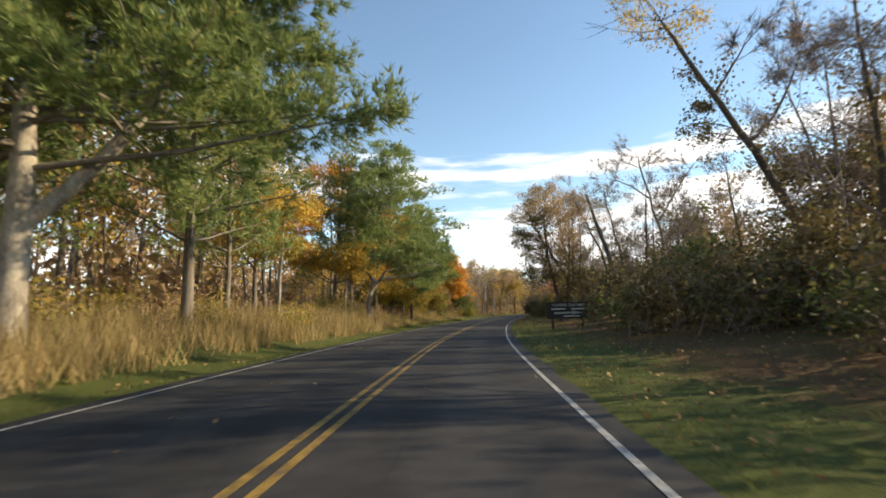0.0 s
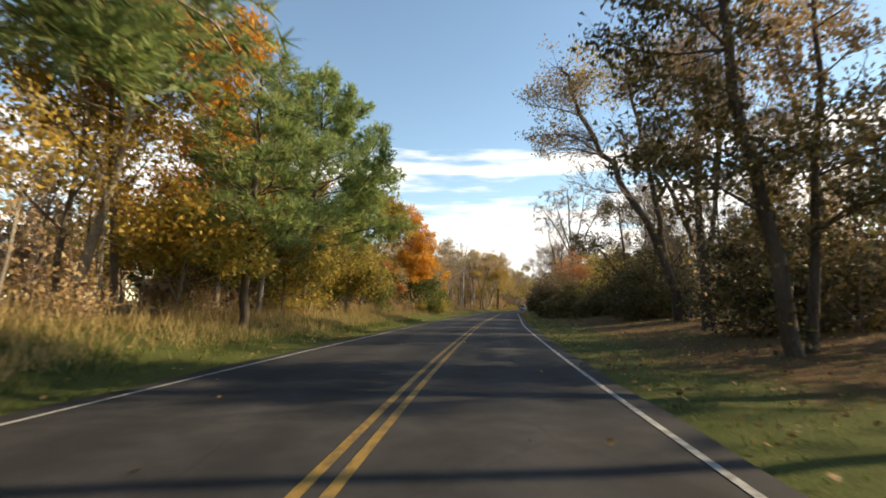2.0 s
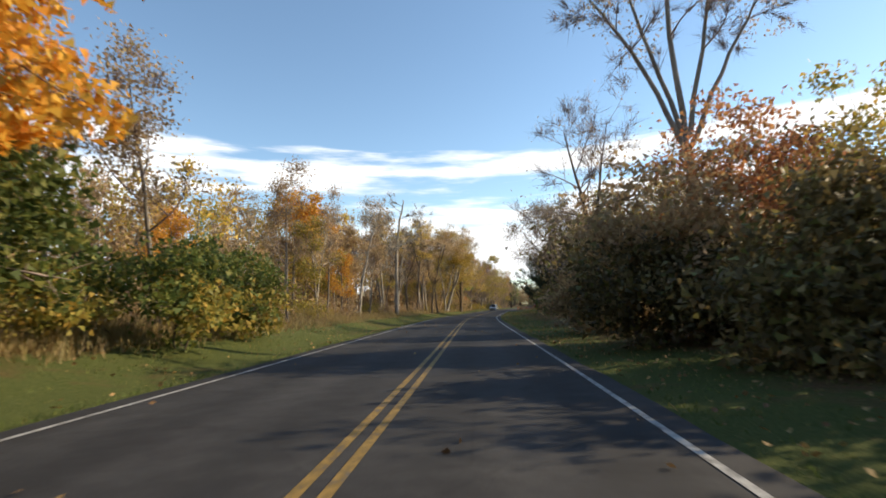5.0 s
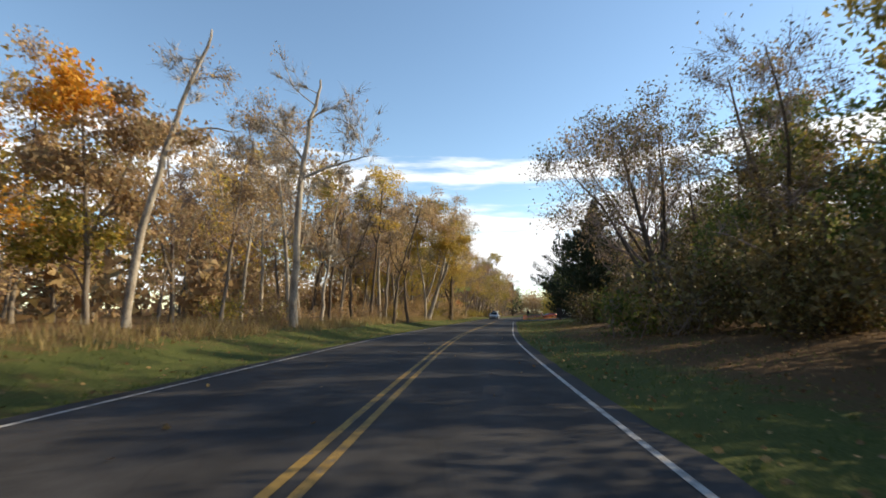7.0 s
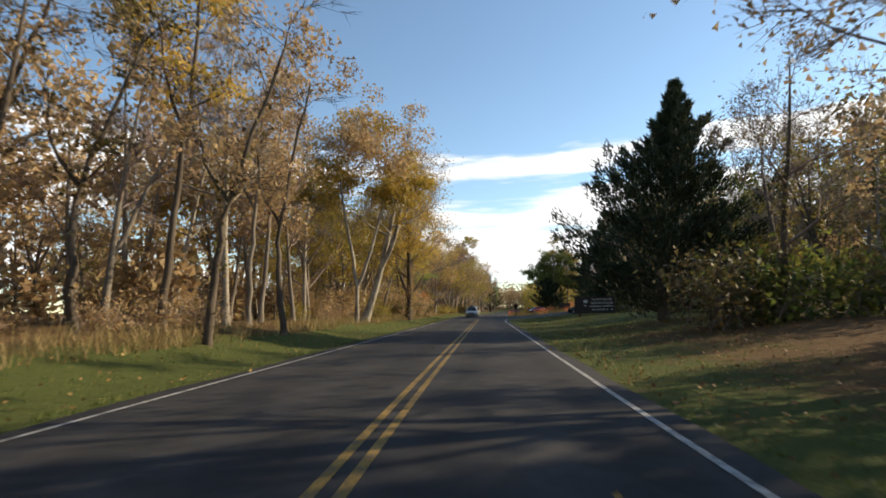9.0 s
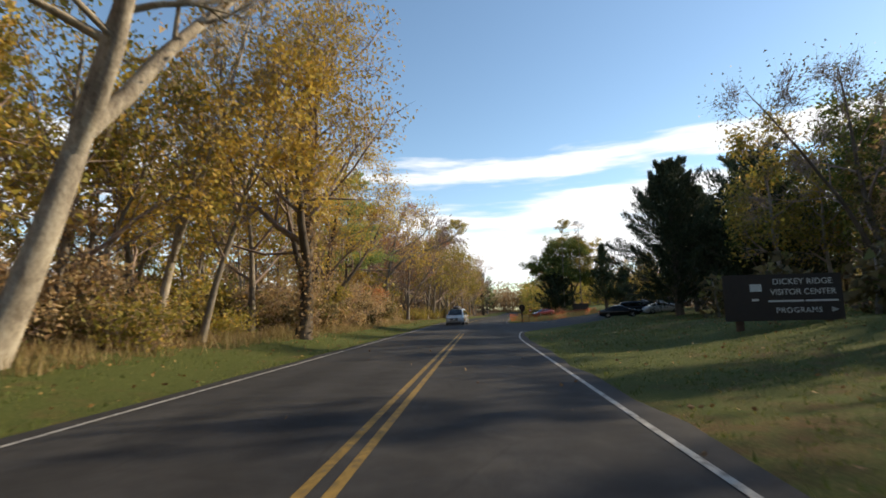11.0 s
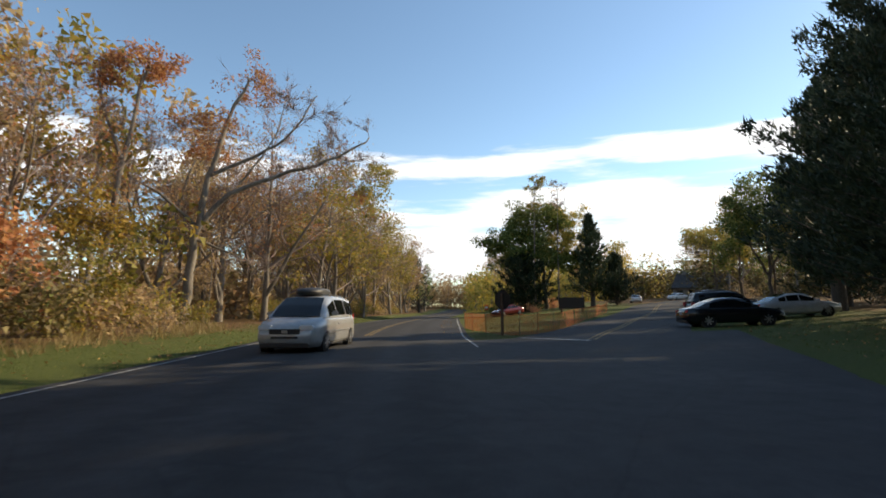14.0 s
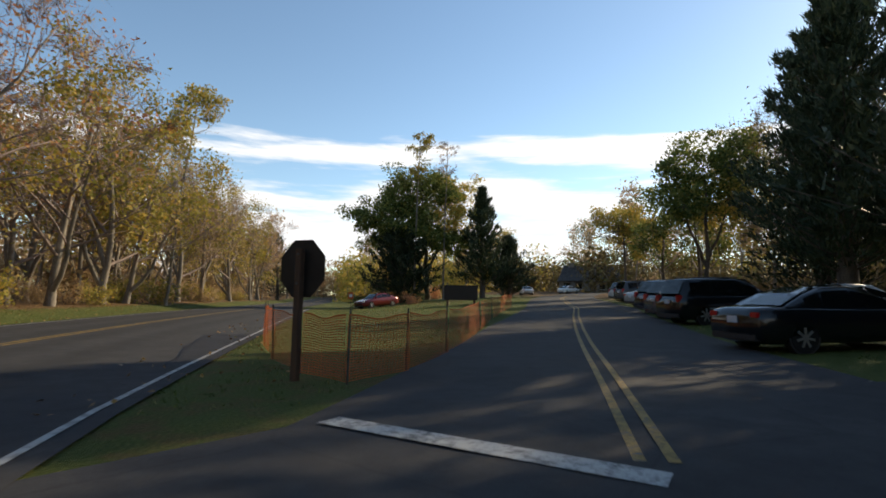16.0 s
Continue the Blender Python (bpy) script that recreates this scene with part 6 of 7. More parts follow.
def car(name, label, shape, paint, box=False):
    """A car with its nose towards +y: lofted body, glass, wheels, lamps, bumpers and mirrors."""
    spec = SHAPES[shape]
    L, W, H = spec["size"]
    root = tagged(new(name), label, "car")
    deck, roof = spec["deck"], spec["roof"]
    hw = W / 2

    def width(t):
        return hw * (0.80 + 0.20 * min(1, t / 0.10)) * (0.86 + 0.14 * min(1, (1 - t) / 0.08))

    def at_y(t):
        return L / 2 - t * L

    ts = [d[0] for d in deck]
    fine = sorted(set(ts + [0.06, 0.17, 0.22, 0.35, 0.42, 0.58, 0.66, 0.73, 0.87, 0.9]))
    bm = bmesh.new()
    rings = []
    for t in fine:
        z = float(np.interp(t, ts, [d[1] for d in deck])) * H
        w = width(t)
        low = 0.17 + 0.10 * max(0, 1 - t / 0.05) + 0.12 * max(0, 1 - (1 - t) / 0.05)
        half = [(0.55 * w, low), (0.93 * w, low + 0.03), (w, low + 0.20), (w * 1.0, z * 0.72), (w * 0.965, z * 0.93), (w * 0.88, z), (0.45 * w, z + 0.02)]
        ring = [bm.verts.new((x, at_y(t), zz)) for x, zz in half] + [bm.verts.new((-x, at_y(t), zz)) for x, zz in reversed(half)]
        rings.append(ring)
    n = len(rings[0])
    for a, b in zip(rings, rings[1:]):
        for i in range(n):
            bm.faces.new((a[i], a[(i + 1) % n], b[(i + 1) % n], b[i]))
    bm.faces.new(rings[0])
    bm.faces.new(list(reversed(rings[-1])))
    part("body", bm, paint, root, smooth=True)
    # the cabin: pillars and roof in paint, glass set into it
    rt = [r[0] for r in roof]
    bm = bmesh.new()
    rings = []
    for t, zr in roof:
        zd = float(np.interp(t, ts, [d[1] for d in deck])) * H - 0.03
        z = max(zr * H, zd + 0.02)
        k = (z - zd) / (H - zd)
        wb, wt_ = width(t) * 0.93, width(t) * (0.93 - 0.19 * k)
        half = [(wb, zd), (wt_ * 1.0, zd + (z - zd) * 0.86), (wt_ * 0.9, z - 0.01), (wt_ * 0.5, z + 0.02 * k)]
        rings.append([bm.verts.new((x, at_y(t), zz)) for x, zz in half] + [bm.verts.new((-x, at_y(t), zz)) for x, zz in reversed(half)])
    n = len(rings[0])
    for a, b in zip(rings, rings[1:]):
        for i in range(n - 1):
            bm.faces.new((a[i], a[i + 1], b[i + 1], b[i]))
    part("roof", bm, paint, root, smooth=True)

    def pane(name_, corners, label_=""):
        b = bmesh.new()
        b.faces.new([b.verts.new(c) for c in corners])
        bmesh.ops.solidify(b, geom=list(b.faces), thickness=0.012)
        return part(name_, b, GLASS, root, label_)

    def skin(t, k, side, out=0.012):
        """A place on the cabin's side: k from the deck (0) to the roof (1)."""
        zr = float(np.interp(t, rt, [r[1] for r in roof])) * H
        zd = float(np.interp(t, ts, [d[1] for d in deck])) * H - 0.03
        kk = (zr - zd) / (H - zd)
        wb, wt_ = width(t) * 0.93, width(t) * (0.93 - 0.19 * kk)
        return ((wb + (wt_ - wb) * k / 0.86 + out) * side, at_y(t), zd + (zr - zd) * k)

    cuts = {"sedan": [(.335, .50), (.515, .66), (.675, .76)], "suv": [(.32, .50), (.52, .70), (.72, .90)], "van": [(.29, .47), (.49, .70), (.72, .92)]}[shape]
    for side in (-1, 1):
        for a, b in cuts:
            pane("side_window", [skin(a, 0.12, side), skin(b, 0.12, side), skin(b, 0.82, side), skin(a, 0.82, side)])

    def screen(name_, stations, out):
        """Glass that follows the cabin's slope at the front or the back."""
        b = bmesh.new()
        rows = []
        for m, (t, zr) in enumerate(stations):
            zd = float(np.interp(t, ts, [d[1] for d in deck])) * H - 0.03
            z = max(zr * H, zd + 0.02)
            k = (z - zd) / (H - zd)
            w = width(t) * (0.93 - 0.19 * k)
            drop = 0.02 if m == len(stations) - 1 else 0.0
            rows.append([b.verts.new((x * w, at_y(t) + out, z + 0.02 + dz - drop)) for x, dz in ((-0.84, 0.0), (-0.5, 0.02 * k), (0.5, 0.02 * k), (0.84, 0.0))])
        for lo, hi in zip(rows, rows[1:]):
            for q in range(3):
                b.faces.new((lo[q], lo[q + 1], hi[q + 1], hi[q]) if out > 0 else (lo[q + 1], lo[q], hi[q], hi[q + 1]))
        bmesh.ops.solidify(b, geom=list(b.faces), thickness=0.012)
        return part(name_, b, GLASS, root)

    screen("windscreen", roof[:3], 0.03)
    screen("rear_window", (roof[-1], roof[-2], roof[-3]) if shape == "sedan" else (roof[-1], roof[-2]), -0.03)
    # wheels
    r = 0.33 if shape != "suv" else 0.37
    for y in (L / 2 - 0.19 * L, -L / 2 + 0.21 * L):
        for side in (-1, 1):
            x = side * (hw - 0.11)
            b = bmesh.new()
            bmesh.ops.create_cone(b, cap_ends=True, segments=28, radius1=r * 1.14, radius2=r * 1.14, depth=0.20, matrix=Matrix.Translation((x - side * 0.004, y, r)) @ pose(0, 0, 0, 0, 90, 0))
            part("wheel_arch", b, BLACK_TRIM, root)
            b = bmesh.new()
            bmesh.ops.create_cone(b, cap_ends=True, segments=28, radius1=r, radius2=r, depth=0.22, matrix=Matrix.Translation((x, y, r)) @ pose(0, 0, 0, 0, 90, 0))
            tyre = part("wheel", b, RUBBER, root, bevel=0.012)
            b = bmesh.new()
            face = x + side * 0.115
            bmesh.ops.create_cone(b, cap_ends=True, segments=20, radius1=r * 0.2, radius2=r * 0.2, depth=0.02, matrix=Matrix.Translation((face, y, r)) @ pose(0, 0, 0, 0, 90, 0))
            for k in range(7):
                bmesh.ops.create_cube(b, size=1, matrix=Matrix.Translation((face, y, r)) @ pose(0, 0, 0, k * 360 / 7, 0, 0) @ Matrix.Translation((0, 0, r * 0.36)) @ Matrix.Diagonal((0.018, r * 0.16, r * 0.6, 1)))
            part("rim", b, ALLOY, tyre)
    # lamps, plates, bumpers, mirrors
    for side in (-1, 1):
        zf = float(np.interp(0.05, ts, [d[1] for d in deck])) * H
        part("headlamp", box_bm(side * hw * 0.62 - 0.20, side * hw * 0.62 + 0.20, L / 2 - 0.32, L / 2 - 0.03, zf - 0.17, zf - 0.015), CLEAR_LAMP, root, bevel=0.03)
        zt = 0.60 * H if shape == "sedan" else 0.55 * H
        tall = 0.12 if shape == "sedan" else 0.26
        part("tail_lamp", box_bm(side * hw * 0.74 - 0.12, side * hw * 0.74 + 0.10, -L / 2 - 0.012, -L / 2 + 0.14, zt - 0.10, zt - 0.10 + tall), RED_LAMP, root, bevel=0.02)
        part("mirror", box_bm(side * (hw + 0.08) - 0.10, side * (hw + 0.08) + 0.10, L * 0.185, L * 0.185 + 0.10, 0.63 * H, 0.63 * H + 0.14), paint, root, bevel=0.03)
    part("grille", box_bm(-0.46, 0.46, L / 2 - 0.10, L / 2 + 0.012, 0.33 * H, 0.42 * H), BLACK_TRIM, root, bevel=0.012)
    if shape != "sedan":
        part("grille", box_bm(-0.40, 0.40, L / 2 - 0.10, L / 2 + 0.016, 0.262 * H, 0.30 * H), BLACK_TRIM, root, "lower grille bar", bevel=0.01)
        part("badge", box_bm(-0.09, 0.09, L / 2, L / 2 + 0.022, 0.35 * H, 0.40 * H), ALLOY, root, "plain bright badge", bevel=0.008)
        for side in (-1, 1):
            part("side_moulding", box_bm(side * (hw + 0.002) - 0.012, side * (hw + 0.002) + 0.012, -0.26 * L, 0.26 * L, 0.33 * H, 0.36 * H), ALLOY, root, "pale side moulding", bevel=0.006)
            part("door_handle", box_bm(side * (hw + 0.004) - 0.02, side * (hw + 0.004) + 0.02, 0.02 * L, 0.055 * L, 0.47 * H, 0.49 * H), paint, root, bevel=0.006)
    part("bumper", box_bm(-hw * 0.74, hw * 0.74, L / 2 - 0.14, L / 2 + 0.03, 0.20, 0.36), BLACK_TRIM, root, "dark lower air intake", bevel=0.03)
    part("bumper", box_bm(-hw * 0.80, hw * 0.80, -L / 2 - 0.03, -L / 2 + 0.14, 0.26, 0.42), BLACK_TRIM, root, bevel=0.03)
    part("number_plate", box_bm(-0.15, 0.15, -L / 2 - 0.028, -L / 2 + 0.03, 0.50 * H - 0.08, 0.50 * H + 0.07), PLATE, root, "plain pale plate")
    if shape != "sedan":
        for side in (-1, 1):
            part("roof_rail", rod_bm((side * hw * 0.62, at_y(.45), H + 0.03), (side * hw * 0.62, at_y(.85), H + 0.02), 0.02, 0.02, 6), BLACK_TRIM, root)
    if box:
        b = bmesh.new()
        bmesh.ops.create_uvsphere(b, u_segments=20, v_segments=12, radius=1.0, matrix=Matrix.Translation((0.06, -0.35, H + 0.12)) @ Matrix.Diagonal((0.46, 1.02, 0.20, 1)))
        for v in b.verts:
            v.co.z = min(max(v.co.z, H + 0.035), H + 0.28)
            v.co.x = 0.06 + math.copysign(min(abs(v.co.x - 0.06) * 1.25, 0.42), v.co.x - 0.06)
        part("cargo_box", b, BLACK_TRIM, root, "black roof cargo box", smooth=True)
    return root


def park(ob, x, y, heading_cw):
    """Sets a car down with its nose at a compass-like heading, tilted with the ground."""
    a = radians(heading_cw)
    f, s = Vector((math.sin(a), math.cos(a))), Vector((math.cos(a), -math.sin(a)))
    zf, zb = float(height(x + f.x * 1.4, y + f.y * 1.4)), float(height(x - f.x * 1.4, y - f.y * 1.4))
    zr, zl = float(height(x + s.x * .8, y + s.y * .8)), float(height(x - s.x * .8, y - s.y * .8))
    pitch, lean = math.degrees(math.atan2(zf - zb, 2.8)), math.degrees(math.atan2(zl - zr, 1.6))
    ob.matrix_basis = Matrix.Translation((x, y, (zf + zb + zr + zl) / 4 + 0.012)) @ pose(0, 0, 0, 0, 0, -heading_cw) @ pose(0, 0, 0, pitch, lean, 0)
    return ob


P_BLACK, P_SILVER, P_WHITE = plain("paint_black", (0.008, 0.009, 0.011), 0.14, 0.0, 0.35, 0.3), car_paint("paint_silver", (0.42, 0.43, 0.43)), car_paint("paint_white", (0.74, 0.74, 0.72))
P_GREY, P_RED, P_NAVY = car_paint("paint_grey", (0.10, 0.105, 0.11)), car_paint("paint_red", (0.17, 0.018, 0.016)), plain("paint_navy", (0.012, 0.016, 0.028), 0.16, 0.0, 0.35, 0.3)
park(car("minivan", "silver minivan with a black roof cargo box, coming along the road", "van", car_paint("paint_champagne", (0.36, 0.365, 0.36)), True), 31.55, 236.2, 198)
ROW = [(0, "black_sedan", "glossy black sedan parked nose-in on the grass", "sedan", P_BLACK),
       (2.9, "black_suv", "large black sport utility car parked beside the entrance", "suv", P_BLACK),
       (4.2, "dark_suv", "dark grey sport utility car parked in the row", "suv", P_GREY),
       (5.6, "navy_suv", "dark navy sport utility car parked in the row", "suv", P_NAVY),
       (7.9, "silver_sedan", "pale silver sedan parked in the row", "sedan", P_SILVER),
       (11.2, "grey_suv", "dark grey sport utility car at the row's far end", "suv", P_GREY),
       (12.8, "white_van", "white minivan parked at the row's far end", "van", P_WHITE)]
for k_, name_, label_, shape_, paint_ in ROW:
    tagged(park(car(name_, label_, shape_, paint_), 52.5 + 2.02 * k_, 240.3 + 2.22 * k_, 110 - (3 * (k_ > 6))), group="cars parked along the entrance")
park(car("silver_sedan", "silver sedan parked under the cedar", "sedan", P_SILVER), 60.0, 243.2, 108)
park(car("white_sedan", "small white sedan seen from behind on the far drive", "sedan", P_WHITE), 91.5, 303.5, 30)
park(car("white_sedan", "white sedan parked before the visitor building", "sedan", P_WHITE), 105.5, 309.0, 80)
park(car("red_sedan", "dull red sedan behind the orange netting", "sedan", P_RED), 57.8, 284.0, 250)

# ---------------------------------------------------------------- signs
BOARD = plain("sign_board", (0.030, 0.020, 0.014), 0.7)
POST_WOOD = surface("post_wood", [(0.3, (0.05, 0.03, 0.02)), (0.7, (0.13, 0.075, 0.045))], 3, 30, stretch=(1, 1, 0.15), bump=0.5)
LETTER = plain("letter_white", (0.62, 0.62, 0.58), 0.6)
STOP_BACK = plain("sign_back", (0.05, 0.045, 0.042), 0.5, 0.42)
STOP_RED = plain("sign_red", (0.35, 0.02, 0.02), 0.45)
NET = leafy("orange_net", [(0.0, (0.46, 0.11, 0.035)), (1.0, (0.62, 0.16, 0.05))], 0.5, 0.42)
STEEL = plain("steel_post", (0.10, 0.10, 0.09), 0.5, 0.6)


def writing(text, size, at, parent, spread=1.0):
    """Raised routed letters on a board that faces -y."""
    cu = bpy.data.curves.new("lettering", "FONT")
    cu.body, cu.size, cu.extrude, cu.align_x, cu.align_y = text, size, 0.004, "CENTER", "CENTER"
    cu.space_character = spread
    tmp = new("lettering", cu)
    dg = bpy.context.evaluated_depsgraph_get()
    me = bpy.data.meshes.new_from_object(tmp.evaluated_get(dg))
    bpy.data.objects.remove(tmp)
    me.materials.clear()
    me.materials.append(LETTER)
    ob = new("lettering", me)
    ob.parent = parent
    ob.matrix_basis = Matrix.Translation(at) @ pose(0, 0, 0, 90, 0, 0)
    return ob


def bar(parent, x0, x1, z0, z1, y, name="text_bar"):
    return part(name, box_bm(x0, x1, y - 0.006, y + 0.004, z0, z1), LETTER, parent)


def visitor_sign():
    root = tagged(new("road_sign"), "dark brown wooden visitor sign with a white arrow", "sign")
    part("board", box_bm(-1.3, 1.3, -0.04, 0.04, 0.62, 1.72), BOARD, root, bevel=0.012)
    for x in (-0.95, 0.95):
        part("post", box_bm(x - 0.075, x + 0.075, 0.045, 0.19, -0.4, 1.66), POST_WOOD, root, bevel=0.01)
    writing("VISITOR CENTER", 0.245, (0.02, -0.045, 1.50), root, 1.05)
    bar(root, -1.02, -0.12, 1.23, 1.30, -0.045)
    bar(root, 0.28, 1.1, 1.23, 1.30, -0.045)
    bm = bmesh.new()
    pts = [(-0.85, .92), (0.32, .97), (0.30, .91), (0.98, 1.02), (0.34, 1.14), (0.34, 1.08), (-0.85, 1.05)]
    bm.faces.new([bm.verts.new((x, -0.046, z)) for x, z in pts])
    bmesh.ops.solidify(bm, geom=list(bm.faces), thickness=0.008)
    part("arrow", bm, LETTER, root, "white arrow pointing to the side")
    bar(root, -0.25, 0.78, 0.76, 0.83, -0.045)
    return root


def centre_sign():
    root = tagged(new("park_sign"), "large dark wooden park sign with white routed letters", "sign")
    part("board", box_bm(-1.85, 1.85, -0.05, 0.05, 0.45, 1.98), BOARD, root, bevel=0.015)
    for x in (-1.35, 1.45):
        part("post", box_bm(x - 0.10, x + 0.10, 0.055, 0.25, -0.4, 1.85), POST_WOOD, root, bevel=0.012)
    writing("DICKEY RIDGE", 0.27, (0.62, -0.055, 1.72), root, 1.05)
    writing("VISITOR CENTER", 0.27, (0.62, -0.055, 1.38), root, 1.0)
    bar(root, -0.48, 0.62, 1.06, 1.12, -0.055)
    bar(root, 0.68, 1.68, 1.06, 1.12, -0.055)
    writing("PROGRAMS", 0.25, (0.45, -0.055, 0.78), root, 1.15)
    part("emblem", box_bm(-1.02, -0.66, -0.058, -0.046, 1.42, 1.66), LETTER, root, "pale symbol plate")
    part("emblem", box_bm(-1.0, -0.78, -0.058, -0.046, 1.10, 1.18), LETTER, root, "pale symbol plate")
    bm = bmesh.new()
    bm.faces.new([bm.verts.new(c) for c in ((1.45, -0.056, .70), (1.68, -0.056, .79), (1.45, -0.056, .88))])
    bmesh.ops.solidify(bm, geom=list(bm.faces), thickness=0.008)
    part("arrow", bm, LETTER, root)
    return root


def stand(ob, x, y, turn, sink=0.0):
    ob.matrix_basis = Matrix.Translation((x, y, float(height(x, y)) - sink)) @ pose(0, 0, 0, 0, 0, turn)
    return ob


stand(visitor_sign(), 7.0, 34.6, -6)
stand(centre_sign(), 35.6, 195.2, -14, 0.28)


def stop_sign():
    """Seen from behind: an octagonal plate on a square wooden post."""
    root = tagged(new("stop_sign"), "octagonal stop sign on a wooden post, seen from behind", "sign")
    part("post", box_bm(-0.06, 0.06, -0.05, 0.05, -0.4, 2.05), POST_WOOD, root, bevel=0.008)
    bm = bmesh.new()
    r = 0.455 / math.cos(math.pi / 8)
    bm.faces.new([bm.verts.new((r * math.cos(a), 0.062, 1.74 + r * math.sin(a))) for a in (math.pi / 8 + k * math.pi / 4 for k in range(8))])
    bmesh.ops.solidify(bm, geom=list(bm.faces), thickness=0.006)
    plate = part("plate", bm, STOP_BACK, root, "dark bare back of the plate")
    for z in (1.5, 1.96):
        part("bolt", rod_bm((0, -0.065, z), (0, -0.045, z), 0.02, 0.02, 8), STEEL, plate)
    return root


stand(stop_sign(), 40.62, 241.95, -55)

# orange safety netting round the grass island
FENCE = [(41.85, 252.0), (41.2, 248.4), (40.8, 244.8), (40.85, 242.6), (41.25, 241.3), (42.6, 242.2), (44.7, 244.6), (48.8, 249.7), (53.2, 255.6), (57.3, 260.6), (60.4, 264.1)]


def netting():
    root = tagged(new("safety_fence"), "sagging orange plastic safety netting on thin steel stakes", "fence")
    rng = np.random.default_rng(8)
    for i, (x, y) in enumerate(FENCE):
        z = float(height(x, y))
        part("stake", rod_bm((x, y, z - 0.3), (x + rng.normal(0, .03), y + rng.normal(0, .03), z + 1.12), 0.018, 0.016, 7), STEEL, root)
    tall = 0.98
    for i, (a, b) in enumerate(zip(FENCE, FENCE[1:])):
        a, b = Vector(a), Vector(b)
        length = (b - a).length
        d = (b - a) / length
        side = Vector((d.y, -d.x)) * 0.022
        n = max(6, int(length / 0.085))
        verts, faces = [], []

        def at(s, k):
            p = a.lerp(b, s) + side
            sag = 0.05 * math.sin(math.pi * s) * k + 0.02 * math.sin(9 * s + i)
            bulge = 0.05 * math.sin(math.pi * s + 2 * k + i)
            return p.x + d.y * bulge, p.y - d.x * bulge, float(height(p.x, p.y)) + 0.04 + k * (tall - sag)

        def quad(c):
            faces.append(tuple(range(len(verts), len(verts) + 4)))
            verts.extend(c)

        for j in range(n + 1):
            s, w = j / n, 0.007 / length
            for m in range(4):
                quad([at(s - w, m / 4), at(s + w, m / 4), at(s + w, (m + 1) / 4), at(s - w, (m + 1) / 4)])
        rows = 25
        for j in range(rows):
            k, w = j / (rows - 1), 0.006 if j < rows - 1 else 0.014
            for m in range(8):
                quad([at(m / 8, k - w), at((m + 1) / 8, k - w), at((m + 1) / 8, k + w), at(m / 8, k + w)])
        o = mesh_object("netting", verts, faces, NET, root, label="sagging orange mesh")


netting()


def notice_board():
    root = tagged(new("notice_board"), "dark wooden notice board on the island grass", "sign")
    part("board", box_bm(-1.5, 1.5, -0.05, 0.05, 0.45, 1.75), BOARD, root, bevel=0.015)
    for x in (-1.2, 1.2):
        part("post", box_bm(x - 0.09, x + 0.09, 0.055, 0.23, -0.4, 1.7), POST_WOOD, root, bevel=0.01)
    return root


stand(notice_board(), 61.6, 273.4, -40)


def small_sign(x, y):
    root = tagged(new("road_sign"), "small orange and white temporary road sign", "sign")
    part("post", rod_bm((0, 0, -0.3), (0, 0, 1.5), 0.03, 0.03, 8), STEEL, root)
    part("plate", box_bm(-0.3, 0.3, -0.05, -0.03, 1.05, 1.85), NET, root, bevel=0.006)
    part("patch", box_bm(-0.19, 0.19, -0.062, -0.048, 1.3, 1.62), LETTER, root, "white patch")
    stand(root, x, y, -30)


small_sign(57.2, 291.0)


# visitor building at the far end of the car park
def building():
    root = tagged(new("visitor_building"), "low dark stone visitor building with a steep shingled roof", "building")
    wall = surface("stone_wall", [(0.3, (0.10, 0.09, 0.08)), (0.7, (0.24, 0.22, 0.19))], 1.2, 6, bump=0.6)
    shingle = surface("roof_shingle", [(0.3, (0.035, 0.035, 0.036)), (0.7, (0.085, 0.083, 0.08))], 1.5, 9, bump=0.5)
    part("wall", box_bm(-6.5, 6.5, -4, 4, -0.5, 2.8), wall, root)
    bm = bmesh.new()
    v = [bm.verts.new(c) for c in ((-7.1, -4.7, 2.65), (7.1, -4.7, 2.65), (7.1, 4.7, 2.65), (-7.1, 4.7, 2.65), (-5.6, 0, 6.4), (5.6, 0, 6.4))]
    for f in ((0, 1, 5, 4), (2, 3, 4, 5), (1, 2, 5), (3, 0, 4), (3, 2, 1, 0)):
        bm.faces.new([v[i] for i in f])
    part("roof", bm, shingle, root)
    part("chimney", box_bm(-4.6, -3.4, -0.6, 0.6, 4.6, 7.0), wall, root)
    for x in (-5.2, -2.6, 2.6, 5.2):
        w = part("window", box_bm(x - 0.7, x + 0.7, -4.03, -3.9, 0.9, 2.2), GLASS, root)
        part("sill", box_bm(x - 0.8, x + 0.8, -4.1, -3.95, 0.8, 0.9), LETTER, w)
    part("door", box_bm(-0.1, 1.0, -4.04, -3.9, -0.1, 2.1), POST_WOOD, root)
    stand(root, 124, 323, -38, 0.3)


building()

# ---------------------------------------------------------------- grass, litter and far woods
def scatter(rng, n, y0, y1, u0, u1, edge=1.0):
    y = rng.uniform(y0, y1, n)
    u = u0 + (u1 - u0) * rng.random(n) ** edge
    x = centre_x(y) + u / 0.975
    return np.stack([x, y, height(x, y)], 1)


def off_tarmac(p):
    """Keeps what lies outside the entrance and its mouth."""
    x, y = p[:, 0], p[:, 1]
    keep = np.ones(len(p), bool)
    for s in np.linspace(0.3, 8, 70):
        cx, cy = entry_at(s, 0.1)
        keep &= (x - cx) ** 2 + (y - cy) ** 2 > 3.75 ** 2
    mouth = (y > 204) & (y < 240) & (x < 31.0 + (y - 207) * 0.62) & (lateral(x, y) > 0)
    return p[keep & ~mouth]


